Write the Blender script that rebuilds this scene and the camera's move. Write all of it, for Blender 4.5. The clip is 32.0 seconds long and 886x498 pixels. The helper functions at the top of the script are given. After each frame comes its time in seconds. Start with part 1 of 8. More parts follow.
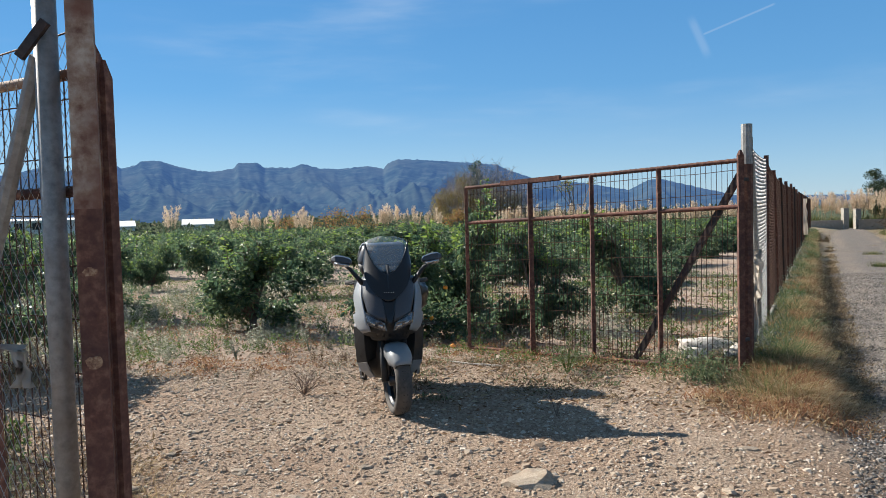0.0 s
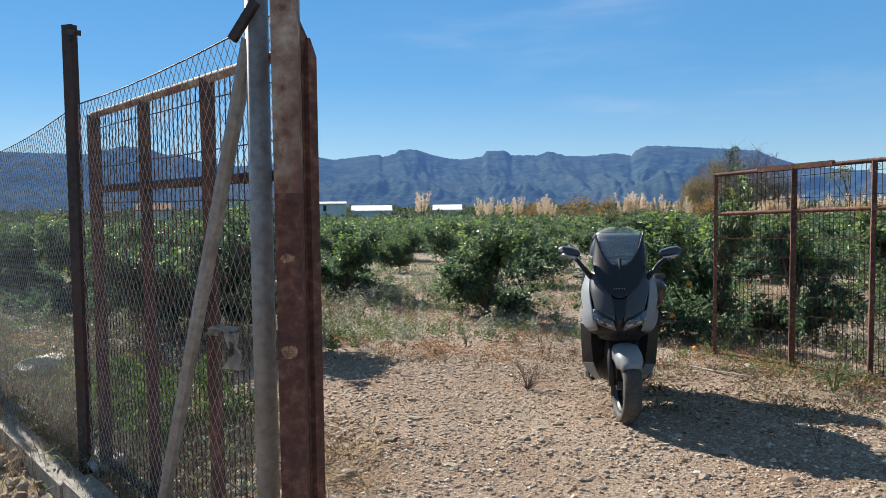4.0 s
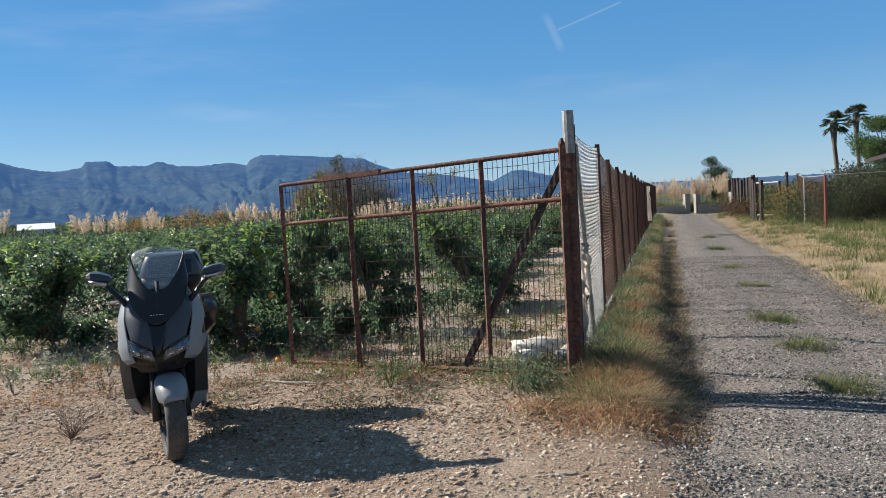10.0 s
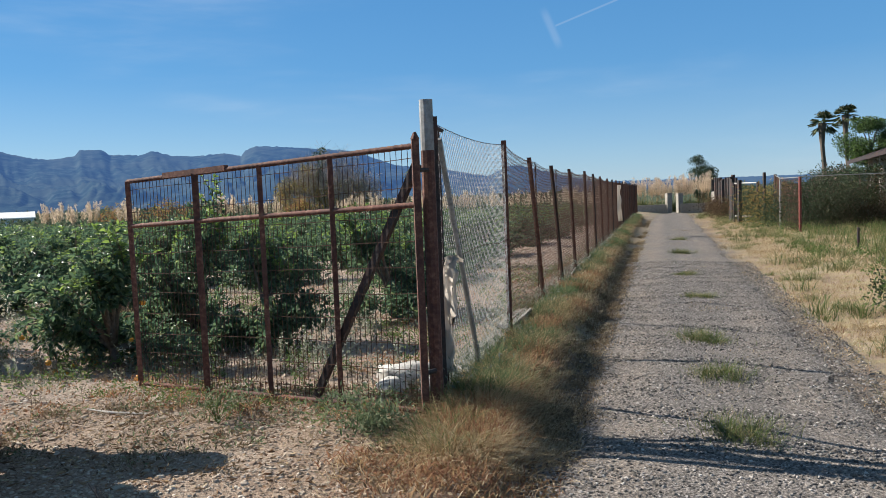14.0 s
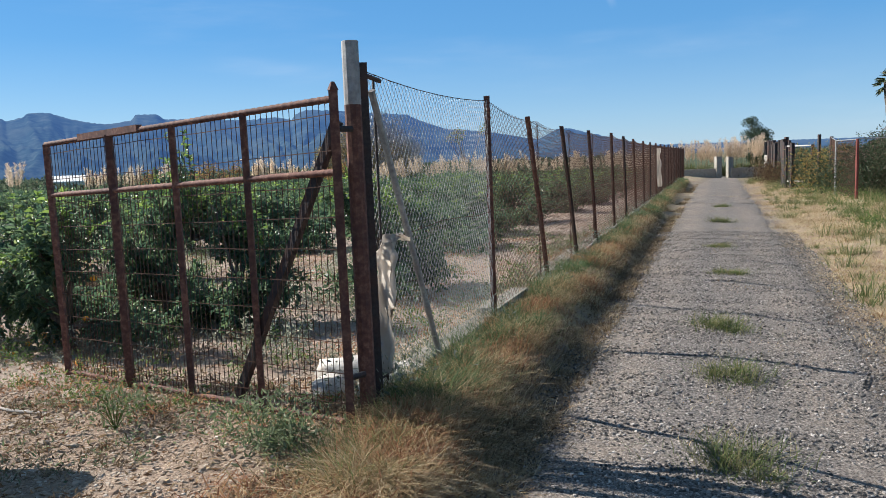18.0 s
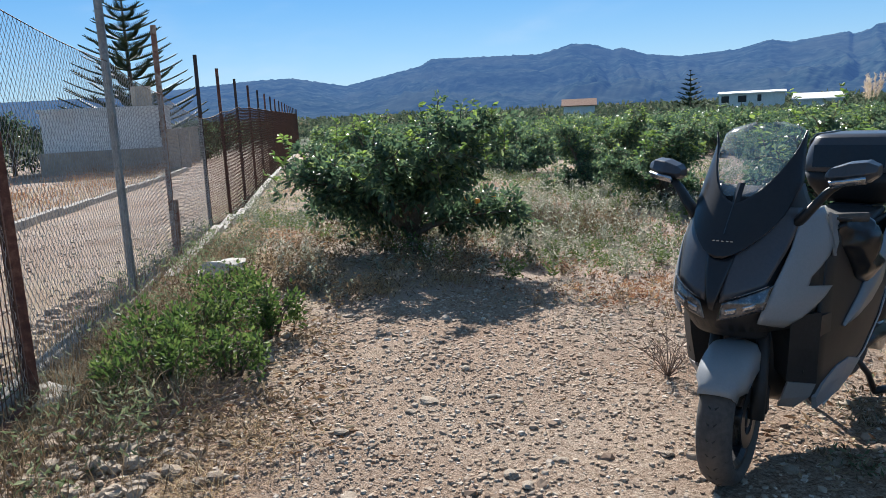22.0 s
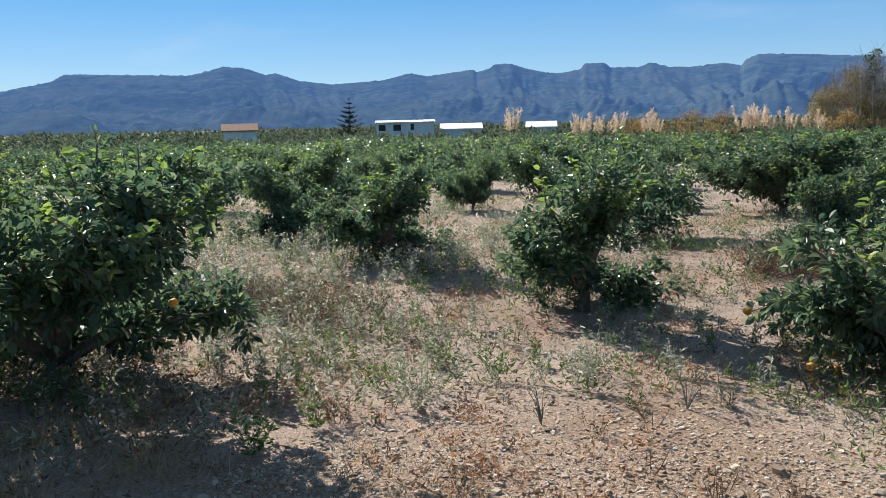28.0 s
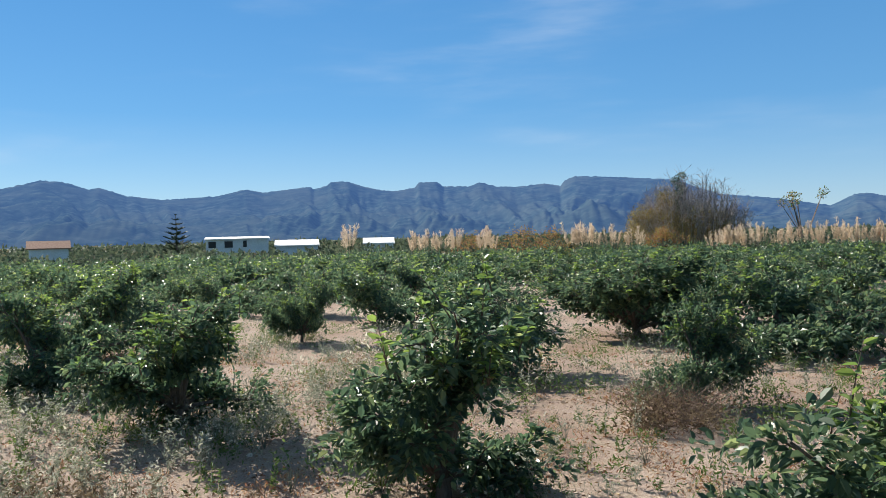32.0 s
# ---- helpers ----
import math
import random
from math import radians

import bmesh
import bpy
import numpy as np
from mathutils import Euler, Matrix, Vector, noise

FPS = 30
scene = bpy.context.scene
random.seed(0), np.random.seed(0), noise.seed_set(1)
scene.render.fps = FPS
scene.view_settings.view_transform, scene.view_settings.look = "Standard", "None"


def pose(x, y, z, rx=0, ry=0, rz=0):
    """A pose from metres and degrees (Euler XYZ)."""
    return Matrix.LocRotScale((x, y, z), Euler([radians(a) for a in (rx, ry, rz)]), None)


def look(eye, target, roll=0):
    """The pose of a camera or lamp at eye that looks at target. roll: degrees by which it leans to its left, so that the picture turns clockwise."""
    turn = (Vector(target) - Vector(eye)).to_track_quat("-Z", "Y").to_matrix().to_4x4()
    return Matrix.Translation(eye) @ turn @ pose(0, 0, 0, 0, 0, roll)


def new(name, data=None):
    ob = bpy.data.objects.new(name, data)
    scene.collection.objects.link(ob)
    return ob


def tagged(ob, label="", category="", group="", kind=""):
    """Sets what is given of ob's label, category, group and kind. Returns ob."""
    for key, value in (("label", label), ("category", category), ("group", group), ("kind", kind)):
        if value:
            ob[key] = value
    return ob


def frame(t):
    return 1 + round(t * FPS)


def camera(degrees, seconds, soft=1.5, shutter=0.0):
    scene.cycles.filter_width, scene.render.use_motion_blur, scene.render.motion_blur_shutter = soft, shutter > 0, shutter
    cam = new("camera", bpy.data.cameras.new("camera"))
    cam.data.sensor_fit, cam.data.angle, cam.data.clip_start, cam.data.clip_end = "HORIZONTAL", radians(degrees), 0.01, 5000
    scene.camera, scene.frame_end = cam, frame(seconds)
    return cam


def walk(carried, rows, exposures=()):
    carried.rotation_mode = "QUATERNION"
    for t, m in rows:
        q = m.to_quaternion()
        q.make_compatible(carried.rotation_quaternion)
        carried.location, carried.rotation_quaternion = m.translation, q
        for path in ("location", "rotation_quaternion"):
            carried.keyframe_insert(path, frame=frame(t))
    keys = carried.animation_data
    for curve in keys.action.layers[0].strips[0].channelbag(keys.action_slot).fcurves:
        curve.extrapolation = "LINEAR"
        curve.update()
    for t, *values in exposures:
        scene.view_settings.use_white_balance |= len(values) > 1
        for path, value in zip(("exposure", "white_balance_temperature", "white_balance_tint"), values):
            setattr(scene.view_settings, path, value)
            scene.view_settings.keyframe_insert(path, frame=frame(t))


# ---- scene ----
cam = camera(61.6, 32.0, soft=0.75)
METRES, EYE, TILT, LEAN, TURN = 12.931, 1.5, 0.0, 0.0, 0.0
ROWS = [
    (0.0, 0.0, 0.0, 0.0, -0.07, -2.74, 1.52),
    (0.5, -0.002, 0.0, -0.0002, 2.94, -2.88, 1.31),
    (1.0, -0.0032, 0.0024, -0.0006, 5.45, -3.18, 1.24),
    (1.5, -0.0068, 0.0083, -0.0005, 6.38, -3.04, 1.04),
    (2.0, -0.0119, 0.0144, 0.0007, 6.62, -2.73, 0.86),
    (2.5, -0.0144, 0.0199, 0.0004, 7.39, -2.72, 0.71),
    (3.0, -0.0078, 0.0256, 0.0002, 9.36, -2.91, 0.4),
    (3.5, -0.0, 0.0292, -0.0, 12.66, -3.14, 0.28),
    (4.0, 0.005, 0.0302, 0.0001, 18.59, -3.35, 0.64),
    (4.5, -0.0032, 0.0275, 0.0011, 25.36, -3.42, 0.95),
    (6.5, -0.0193, 0.022, 0.0014, 23.27, -2.33, 0.91),
    (7.0, -0.0041, 0.0265, 0.0017, 15.52, -2.25, 0.77),
    (7.5, 0.0084, 0.0299, 0.0017, 8.48, -2.36, 0.92),
    (8.0, 0.0125, 0.0359, 0.0013, 2.27, -2.4, 1.24),
    (8.5, 0.0104, 0.0441, 0.0019, -2.35, -2.61, 1.61),
    (9.0, 0.0085, 0.0479, 0.0015, -4.98, -3.0, 2.48),
    (9.5, 0.0229, 0.0523, 0.001, -7.07, -3.33, 3.27),
    (10.0, 0.0473, 0.0577, 0.0018, -10.18, -3.62, 3.16),
    (10.5, 0.0616, 0.0666, 0.0003, -11.58, -3.71, 2.86),
    (11.0, 0.0765, 0.0791, 0.0017, -10.03, -3.53, 2.57),
    (11.5, 0.0961, 0.0831, 0.0019, -6.68, -3.49, 2.12),
    (12.0, 0.1115, 0.086, 0.0028, -3.88, -4.04, 1.98),
    (12.5, 0.1185, 0.0983, 0.0027, -2.97, -4.24, 2.18),
    (13.0, 0.1294, 0.1086, 0.0034, -3.64, -4.19, 2.0),
    (13.5, 0.147, 0.1132, 0.0038, -6.42, -4.04, 1.74),
    (14.0, 0.1559, 0.1212, 0.0037, -10.56, -4.08, 2.25),
    (14.5, 0.1569, 0.1308, 0.0028, -14.31, -4.3, 3.13),
    (15.0, 0.1715, 0.1369, 0.0021, -16.43, -4.81, 3.43),
    (15.5, 0.1901, 0.1406, 0.0032, -18.03, -5.18, 3.25),
    (17.5, 0.2231, 0.1854, 0.0026, -11.85, -6.08, 2.45),
    (18.0, 0.2282, 0.1944, 0.0022, -6.81, -6.71, 2.26),
    (18.5, 0.2205, 0.2123, 0.0004, 0.77, -7.16, 2.52),
    (19.0, 0.21, 0.2281, 0.0013, 11.02, -7.34, 2.93),
    (19.5, 0.1989, 0.2434, 0.0011, 23.14, -7.23, 3.0),
    (20.0, 0.1834, 0.2495, 0.0002, 33.08, -7.43, 2.55),
    (20.5, 0.1565, 0.249, -0.001, 39.55, -8.5, 2.53),
    (21.0, 0.1343, 0.2508, -0.003, 45.45, -9.32, 2.92),
    (21.5, 0.1108, 0.2565, -0.0036, 49.77, -9.93, 2.89),
    (22.0, 0.0883, 0.2593, -0.0058, 51.47, -10.51, 2.62),
    (22.5, 0.063, 0.2594, -0.0045, 50.99, -10.77, 2.72),
    (23.0, 0.0434, 0.2666, -0.004, 50.72, -10.12, 3.0),
    (23.5, 0.0224, 0.2805, -0.0007, 50.35, -9.79, 3.2),
    (24.0, -0.0007, 0.2864, -0.0024, 48.59, -10.0, 3.69),
    (24.5, -0.0124, 0.29, -0.0008, 45.33, -10.76, 4.08),
    (25.0, -0.0114, 0.2966, -0.0009, 41.56, -11.28, 3.74),
    (25.5, -0.0144, 0.3034, -0.0019, 38.7, -11.86, 3.33),
    (27.5, -0.0793, 0.368, 0.007, 29.24, -10.06, 1.87),
    (28.0, -0.0954, 0.3928, 0.0084, 25.81, -9.57, 1.37),
    (28.5, -0.1063, 0.4238, 0.0107, 22.39, -9.27, 0.74),
    (29.0, -0.1178, 0.4493, 0.0098, 18.71, -8.53, 0.73),
    (29.5, -0.1318, 0.471, 0.0137, 15.86, -7.05, 1.1),
    (30.0, -0.1369, 0.494, 0.0148, 13.95, -5.26, 1.05),
    (30.5, -0.1376, 0.5141, 0.0167, 12.01, -3.36, 1.11),
    (31.0, -0.1443, 0.5297, 0.0158, 10.46, -2.27, 1.39),
    (31.5, -0.1499, 0.545, 0.0142, 10.97, -1.65, 1.64),
    (32.0, -0.1501, 0.5602, 0.0145, 13.43, -1.04, 1.48),
]
walk(cam, [(t, pose(0, 0, EYE, TILT, LEAN, TURN) @ pose(METRES * x, METRES * y, METRES * z, 90 + pitch, roll, yaw)) for t, x, y, z, yaw, pitch, roll in ROWS],
     [(0.0, 1.04, 6350, 9), (4.5, 1.08, 6350, 9), (7.0, 1.0, 6300, 9), (9.0, 0.92, 6200, 9), (13.0, 0.93, 6200, 9), (15.5, 1.0, 6300, 9), (19.5, 1.06, 6000, 10), (25.5, 1.06, 6000, 10), (28.0, 1.05, 6200, 10), (32.0, 1.05, 6350, 9)])

# ---- light ----
SUN_YAW, SUN_UP = 58.0, 32.0
sun_way = Vector((-math.sin(radians(SUN_YAW)) * math.cos(radians(SUN_UP)), math.cos(radians(SUN_YAW)) * math.cos(radians(SUN_UP)), math.sin(radians(SUN_UP))))
sun_data = bpy.data.lights.new("sun", "SUN")
sun_data.energy, sun_data.angle, sun_data.color = 4.7, radians(0.53), (1.0, 0.925, 0.82)
sun = new("sun", sun_data)
sun.matrix_world = look(sun_way * 60, (0, 0, 0))

world = bpy.data.worlds.new("sky")
scene.world = world
world.use_nodes = True
wn, wl = world.node_tree.nodes, world.node_tree.links
sky = wn.new("ShaderNodeTexSky")
sky.sky_type, sky.sun_disc = "NISHITA", False
sky.sun_elevation, sky.sun_rotation = radians(SUN_UP), radians(-SUN_YAW)
sky.air_density, sky.dust_density, sky.ozone_density, sky.altitude = 1.0, 0.0, 3.6, 300
wbg = wn["Background"]
wbg.inputs["Strength"].default_value = 0.0525


def sky_math(op, a, b=None, c=None):
    nd = wn.new("ShaderNodeMath")
    nd.operation = op
    for i, q in enumerate((a, b, c)):
        if q is None:
            continue
        if isinstance(q, (int, float)):
            nd.inputs[i].default_value = q
        else:
            wl.new(q, nd.inputs[i])
    return nd.outputs[0]


def sky_dot(vec):
    nd = wn.new("ShaderNodeVectorMath")
    nd.operation = "DOT_PRODUCT"
    nd.inputs[1].default_value = vec
    wl.new(sky_way, nd.inputs[0])
    return nd.outputs["Value"]


def sky_step(v, a, b):
    nd = wn.new("ShaderNodeMapRange")
    nd.interpolation_type = "SMOOTHSTEP"
    nd.inputs["From Min"].default_value, nd.inputs["From Max"].default_value = a, b
    wl.new(v, nd.inputs["Value"])
    return nd.outputs[0]


def way_of(az, el):
    return Vector((-math.sin(radians(az)) * math.cos(radians(el)), math.cos(radians(az)) * math.cos(radians(el)), math.sin(radians(el))))


sky_way = wn.new("ShaderNodeTexCoord").outputs["Generated"]


def streak(az0, el0, az1, el1, wide, soft):
    """A thin vapour trail in the sky from one direction to another."""
    p, q = way_of(az0, el0), way_of(az1, el1)
    run = (q - p).normalized()
    across = p.cross(run).normalized()
    mid = (p + q) / 2
    half = (q - p).length / 2
    away = sky_math("ABSOLUTE", sky_math("SUBTRACT", sky_dot(across), float(across.dot(mid))))
    off = sky_math("ABSOLUTE", sky_math("SUBTRACT", sky_dot(run), float(run.dot(mid))))
    front = sky_step(sky_dot(mid.normalized()), 0.9, 0.95)
    return sky_math("MULTIPLY", sky_math("MULTIPLY", sky_step(away, wide + soft, wide), sky_step(off, half + soft * 3, half)), front)


wisp_map, wisp, wisp2 = wn.new("ShaderNodeMapping"), wn.new("ShaderNodeTexNoise"), wn.new("ShaderNodeTexNoise")
wisp_map.inputs["Rotation"].default_value, wisp_map.inputs["Scale"].default_value = (0.3, -0.35, 0.4), (1.2, 2.2, 7.0)
wl.new(sky_way, wisp_map.inputs["Vector"])
wisp.inputs["Scale"].default_value, wisp.inputs["Detail"].default_value = 1.6, 7
wisp2.inputs["Scale"].default_value, wisp2.inputs["Detail"].default_value = 6.0, 6
wl.new(wisp_map.outputs[0], wisp.inputs["Vector"])
wl.new(wisp_map.outputs[0], wisp2.inputs["Vector"])
veil = sky_math("MULTIPLY", sky_step(wisp.outputs["Fac"], 0.5, 0.78), sky_step(wisp2.outputs["Fac"], 0.3, 0.75))
trail = sky_math("MAXIMUM", sky_math("MULTIPLY", streak(-19.6, 12.2, -24.0, 13.6, 0.0003, 0.0016), 0.18), sky_math("MULTIPLY", streak(-18.9, 12.7, -19.5, 11.3, 0.0012, 0.006), 0.15))
cloud = sky_math("MINIMUM", sky_math("ADD", sky_math("MULTIPLY", veil, 0.24), sky_math("MULTIPLY", trail, 0.8)), 0.9)
tone = wn.new("ShaderNodeHueSaturation")
tone.inputs["Saturation"].default_value = 1.25
wl.new(sky.outputs[0], tone.inputs["Color"])
air = wn.new("ShaderNodeMix")
air.data_type = "RGBA"
air.inputs[7].default_value = (7.5, 8.0, 8.6, 1)
wl.new(cloud, air.inputs[0])
# pale blue haze towards the horizon
low = wn.new("ShaderNodeSeparateXYZ")
wl.new(sky_way, low.inputs[0])
haze_tone = wn.new("ShaderNodeValToRGB")
for e, (q, c) in zip(haze_tone.color_ramp.elements, ((0.0, (0.41, 0.62, 0.82, 1)), (0.6, (0.165, 0.25, 0.35, 1)))):
    e.position, e.color = q, c
mid_tone = haze_tone.color_ramp.elements.new(0.16)
mid_tone.color = (0.15, 0.4, 0.74, 1)
high_tone = haze_tone.color_ramp.elements.new(0.3)
high_tone.color = (0.115, 0.34, 0.685, 1)
wl.new(low.outputs["Z"], haze_tone.inputs["Fac"])
lift = wn.new("ShaderNodeVectorMath")
lift.operation = "SCALE"
lift.inputs["Scale"].default_value = 9.6
wl.new(haze_tone.outputs[0], lift.inputs[0])
haze = wn.new("ShaderNodeMix")
haze.data_type = "RGBA"
haze.inputs[0].default_value = 0.69
wl.new(tone.outputs[0], haze.inputs[6])
wl.new(lift.outputs[0], haze.inputs[7])
wl.new(haze.outputs[2], air.inputs[6])
wl.new(air.outputs[2], wbg.inputs["Color"])


# ---- materials ----
def nodes_of(name):
    m = bpy.data.materials.new(name)
    m.use_nodes = True
    return m, m.node_tree.nodes, m.node_tree.links, m.node_tree.nodes["Principled BSDF"]


def ramp_node(n, stops):
    r = n.new("ShaderNodeValToRGB")
    els = r.color_ramp.elements
    while len(els) < len(stops):
        els.new(0.5)
    for e, (p, c) in zip(els, stops):
        e.position, e.color = p, (*c, 1)
    return r


def surface(name, stops, scale=10.0, rough=0.8, bump=0.3, depth=0.01, metal=0.0, scale2=1.5, tint=None, amount=0.5, coat=0.0, spec=0.5, stretch=(1, 1, 1), jitter=0.0):
    """Noise-coloured surface: fine grain through a colour ramp, large stains of a second colour, relief, slight change from piece to piece."""
    m, n, l, p = nodes_of(name)
    tc, mp = n.new("ShaderNodeTexCoord"), n.new("ShaderNodeMapping")
    mp.inputs["Scale"].default_value = stretch
    l.new(tc.outputs["Object"], mp.inputs["Vector"])
    a = n.new("ShaderNodeTexNoise")
    a.inputs["Scale"].default_value, a.inputs["Detail"].default_value, a.inputs["Roughness"].default_value = scale, 7, 0.62
    l.new(mp.outputs[0], a.inputs["Vector"])
    r = ramp_node(n, stops)
    l.new(a.outputs["Fac"], r.inputs["Fac"])
    colour = r.outputs["Color"]
    if tint:
        b = n.new("ShaderNodeTexNoise")
        b.inputs["Scale"].default_value, b.inputs["Detail"].default_value = scale2, 5
        l.new(mp.outputs[0], b.inputs["Vector"])
        edge = ramp_node(n, [(0.45, (0, 0, 0)), (0.62, (amount, amount, amount))])
        l.new(b.outputs["Fac"], edge.inputs["Fac"])
        mix = n.new("ShaderNodeMix")
        mix.data_type = "RGBA"
        mix.inputs[7].default_value = (*tint, 1)
        l.new(edge.outputs["Color"], mix.inputs[0])
        l.new(colour, mix.inputs[6])
        colour = mix.outputs[2]
    if jitter:
        oi, mr, hs = n.new("ShaderNodeObjectInfo"), n.new("ShaderNodeMapRange"), n.new("ShaderNodeHueSaturation")
        mr.inputs["To Min"].default_value, mr.inputs["To Max"].default_value = 1 - jitter, 1 + jitter
        l.new(oi.outputs["Random"], mr.inputs["Value"])
        l.new(mr.outputs[0], hs.inputs["Value"])
        l.new(colour, hs.inputs["Color"])
        colour = hs.outputs["Color"]
    l.new(colour, p.inputs["Base Color"])
    p.inputs["Roughness"].default_value, p.inputs["Metallic"].default_value = rough, metal
    p.inputs["Specular IOR Level"].default_value = spec
    p.inputs["Coat Weight"].default_value = coat
    if bump:
        bp = n.new("ShaderNodeBump")
        bp.inputs["Strength"].default_value, bp.inputs["Distance"].default_value = bump, depth
        l.new(a.outputs["Fac"], bp.inputs["Height"])
        l.new(bp.outputs[0], p.inputs["Normal"])
    return m


def leafy(name, stops, rough=0.42, through_light=0.25, spec=0.5):
    """Leaves: each island its own tone, some light passing through."""
    m, n, l, p = nodes_of(name)
    g = n.new("ShaderNodeNewGeometry")
    r = ramp_node(n, stops)
    l.new(g.outputs["Random Per Island"], r.inputs["Fac"])
    l.new(r.outputs["Color"], p.inputs["Base Color"])
    p.inputs["Roughness"].default_value = rough
    p.inputs["Specular IOR Level"].default_value = spec
    if through_light:
        t, mx, out = n.new("ShaderNodeBsdfTranslucent"), n.new("ShaderNodeMixShader"), n["Material Output"]
        hs = n.new("ShaderNodeHueSaturation")
        hs.inputs["Value"].default_value, hs.inputs["Saturation"].default_value = 1.8, 1.0
        l.new(r.outputs["Color"], hs.inputs["Color"])
        l.new(hs.outputs["Color"], t.inputs["Color"])
        mx.inputs[0].default_value = through_light
        l.new(p.outputs[0], mx.inputs[1])
        l.new(t.outputs[0], mx.inputs[2])
        l.new(mx.outputs[0], out.inputs["Surface"])
    return m


RUST = surface("rust", [(0.25, (0.06, 0.024, 0.018)), (0.5, (0.14, 0.058, 0.04)), (0.7, (0.27, 0.14, 0.09))], 26, 0.85, 0.5, 0.004, 0.1, 3.0, (0.06, 0.03, 0.026), 0.6, jitter=0.2)
RUST_PALE = surface("rust_pale", [(0.3, (0.15, 0.07, 0.045)), (0.48, (0.32, 0.22, 0.16)), (0.65, (0.46, 0.38, 0.31))], 18, 0.8, 0.5, 0.004, 0.0, 5.0, (0.17, 0.07, 0.045), 0.8)
WIRE_RUST = surface("wire_rust", [(0.3, (0.05, 0.025, 0.018)), (0.6, (0.13, 0.065, 0.04))], 30, 0.8, 0.0, metal=0.2)
WIRE_GALV = surface("wire_galvanised", [(0.3, (0.2, 0.195, 0.19)), (0.6, (0.38, 0.37, 0.355))], 20, 0.5, 0.0, metal=0.3)
GALV = surface("galvanised_steel", [(0.3, (0.2, 0.2, 0.2)), (0.6, (0.34, 0.34, 0.33))], 30, 0.6, 0.15, 0.002, 0.35, 4.0, (0.19, 0.16, 0.14), 0.5)
DARK_STEEL = surface("dark_steel", [(0.3, (0.02, 0.018, 0.018)), (0.6, (0.055, 0.045, 0.042))], 30, 0.7, 0.25, 0.002, 0.3, 4.0, (0.09, 0.04, 0.028), 0.6)
CONCRETE = surface("concrete", [(0.3, (0.2, 0.18, 0.155)), (0.6, (0.36, 0.325, 0.28))], 14, 0.9, 0.5, 0.01, 0, 2.0, (0.24, 0.21, 0.17), 0.6)
PLASTER = surface("white_plaster", [(0.3, (0.66, 0.65, 0.62)), (0.6, (0.8, 0.79, 0.76))], 6, 0.9, 0.3, 0.01, 0, 0.7, (0.55, 0.52, 0.48), 0.4)
PLASTER_TAN = surface("tan_plaster", [(0.3, (0.3, 0.25, 0.2)), (0.6, (0.42, 0.36, 0.29))], 6, 0.9, 0.3, 0.01, 0, 0.7, (0.25, 0.2, 0.16), 0.5)
ROOF_TILE = surface("roof_tile", [(0.3, (0.22, 0.1, 0.06)), (0.6, (0.34, 0.18, 0.11))], 5, 0.9, 0.3, 0.02)
BARK = surface("bark", [(0.3, (0.06, 0.045, 0.032)), (0.6, (0.15, 0.115, 0.085))], 40, 0.9, 0.6, 0.01, stretch=(1, 1, 0.3))
STONE = surface("stone", [(0.3, (0.27, 0.21, 0.15)), (0.55, (0.38, 0.31, 0.235)), (0.75, (0.48, 0.41, 0.33))], 16, 0.9, 0.5, 0.01, 0, 3.0, (0.3, 0.22, 0.15), 0.5, jitter=0.25)
STONE_WHITE = surface("white_stone", [(0.3, (0.36, 0.33, 0.29)), (0.6, (0.56, 0.53, 0.48))], 10, 0.9, 0.5, 0.02, 0, 3.0, (0.4, 0.34, 0.28), 0.5)
PLASTIC_FILM = leafy("plastic_film", [(0.0, (0.42, 0.38, 0.34)), (1.0, (0.5, 0.46, 0.41))], 0.5, 0.45, 0.3)
STRAW = leafy("straw", [(0.0, (0.16, 0.1, 0.05)), (0.3, (0.36, 0.25, 0.12)), (0.6, (0.5, 0.4, 0.25)), (0.85, (0.6, 0.5, 0.34)), (1.0, (0.26, 0.13, 0.07))], 0.8, 0.14, 0.2)
GRASS = leafy("grass", [(0.0, (0.06, 0.09, 0.03)), (0.5, (0.125, 0.15, 0.055)), (0.85, (0.22, 0.2, 0.09)), (1.0, (0.34, 0.28, 0.15))], 0.75, 0.25, 0.2)
WEED = leafy("weed", [(0.0, (0.085, 0.105, 0.07)), (0.5, (0.15, 0.17, 0.125)), (1.0, (0.29, 0.29, 0.24))], 0.8, 0.25, 0.2)
WEED_GREEN = leafy("green_weed", [(0.0, (0.05, 0.085, 0.02)), (0.5, (0.09, 0.14, 0.035)), (1.0, (0.16, 0.2, 0.06))], 0.6, 0.3, 0.3)
WEED_BLUE = leafy("blue_weed", [(0.0, (0.075, 0.105, 0.05)), (0.5, (0.125, 0.155, 0.08)), (1.0, (0.22, 0.24, 0.14))], 0.7, 0.3, 0.3)
WEED_RED = leafy("red_weed", [(0.0, (0.17, 0.075, 0.04)), (0.5, (0.28, 0.14, 0.08)), (1.0, (0.36, 0.24, 0.12))], 0.8, 0.3, 0.2)
LEAF = leafy("citrus_leaf", [(0.0, (0.038, 0.07, 0.043)), (0.5, (0.068, 0.114, 0.062)), (0.9, (0.112, 0.16, 0.076)), (1.0, (0.22, 0.26, 0.105))], 0.38, 0.4, 0.45)
LEAF_YOUNG = leafy("young_leaf", [(0.0, (0.08, 0.14, 0.035)), (1.0, (0.2, 0.27, 0.06))], 0.4, 0.4, 0.45)
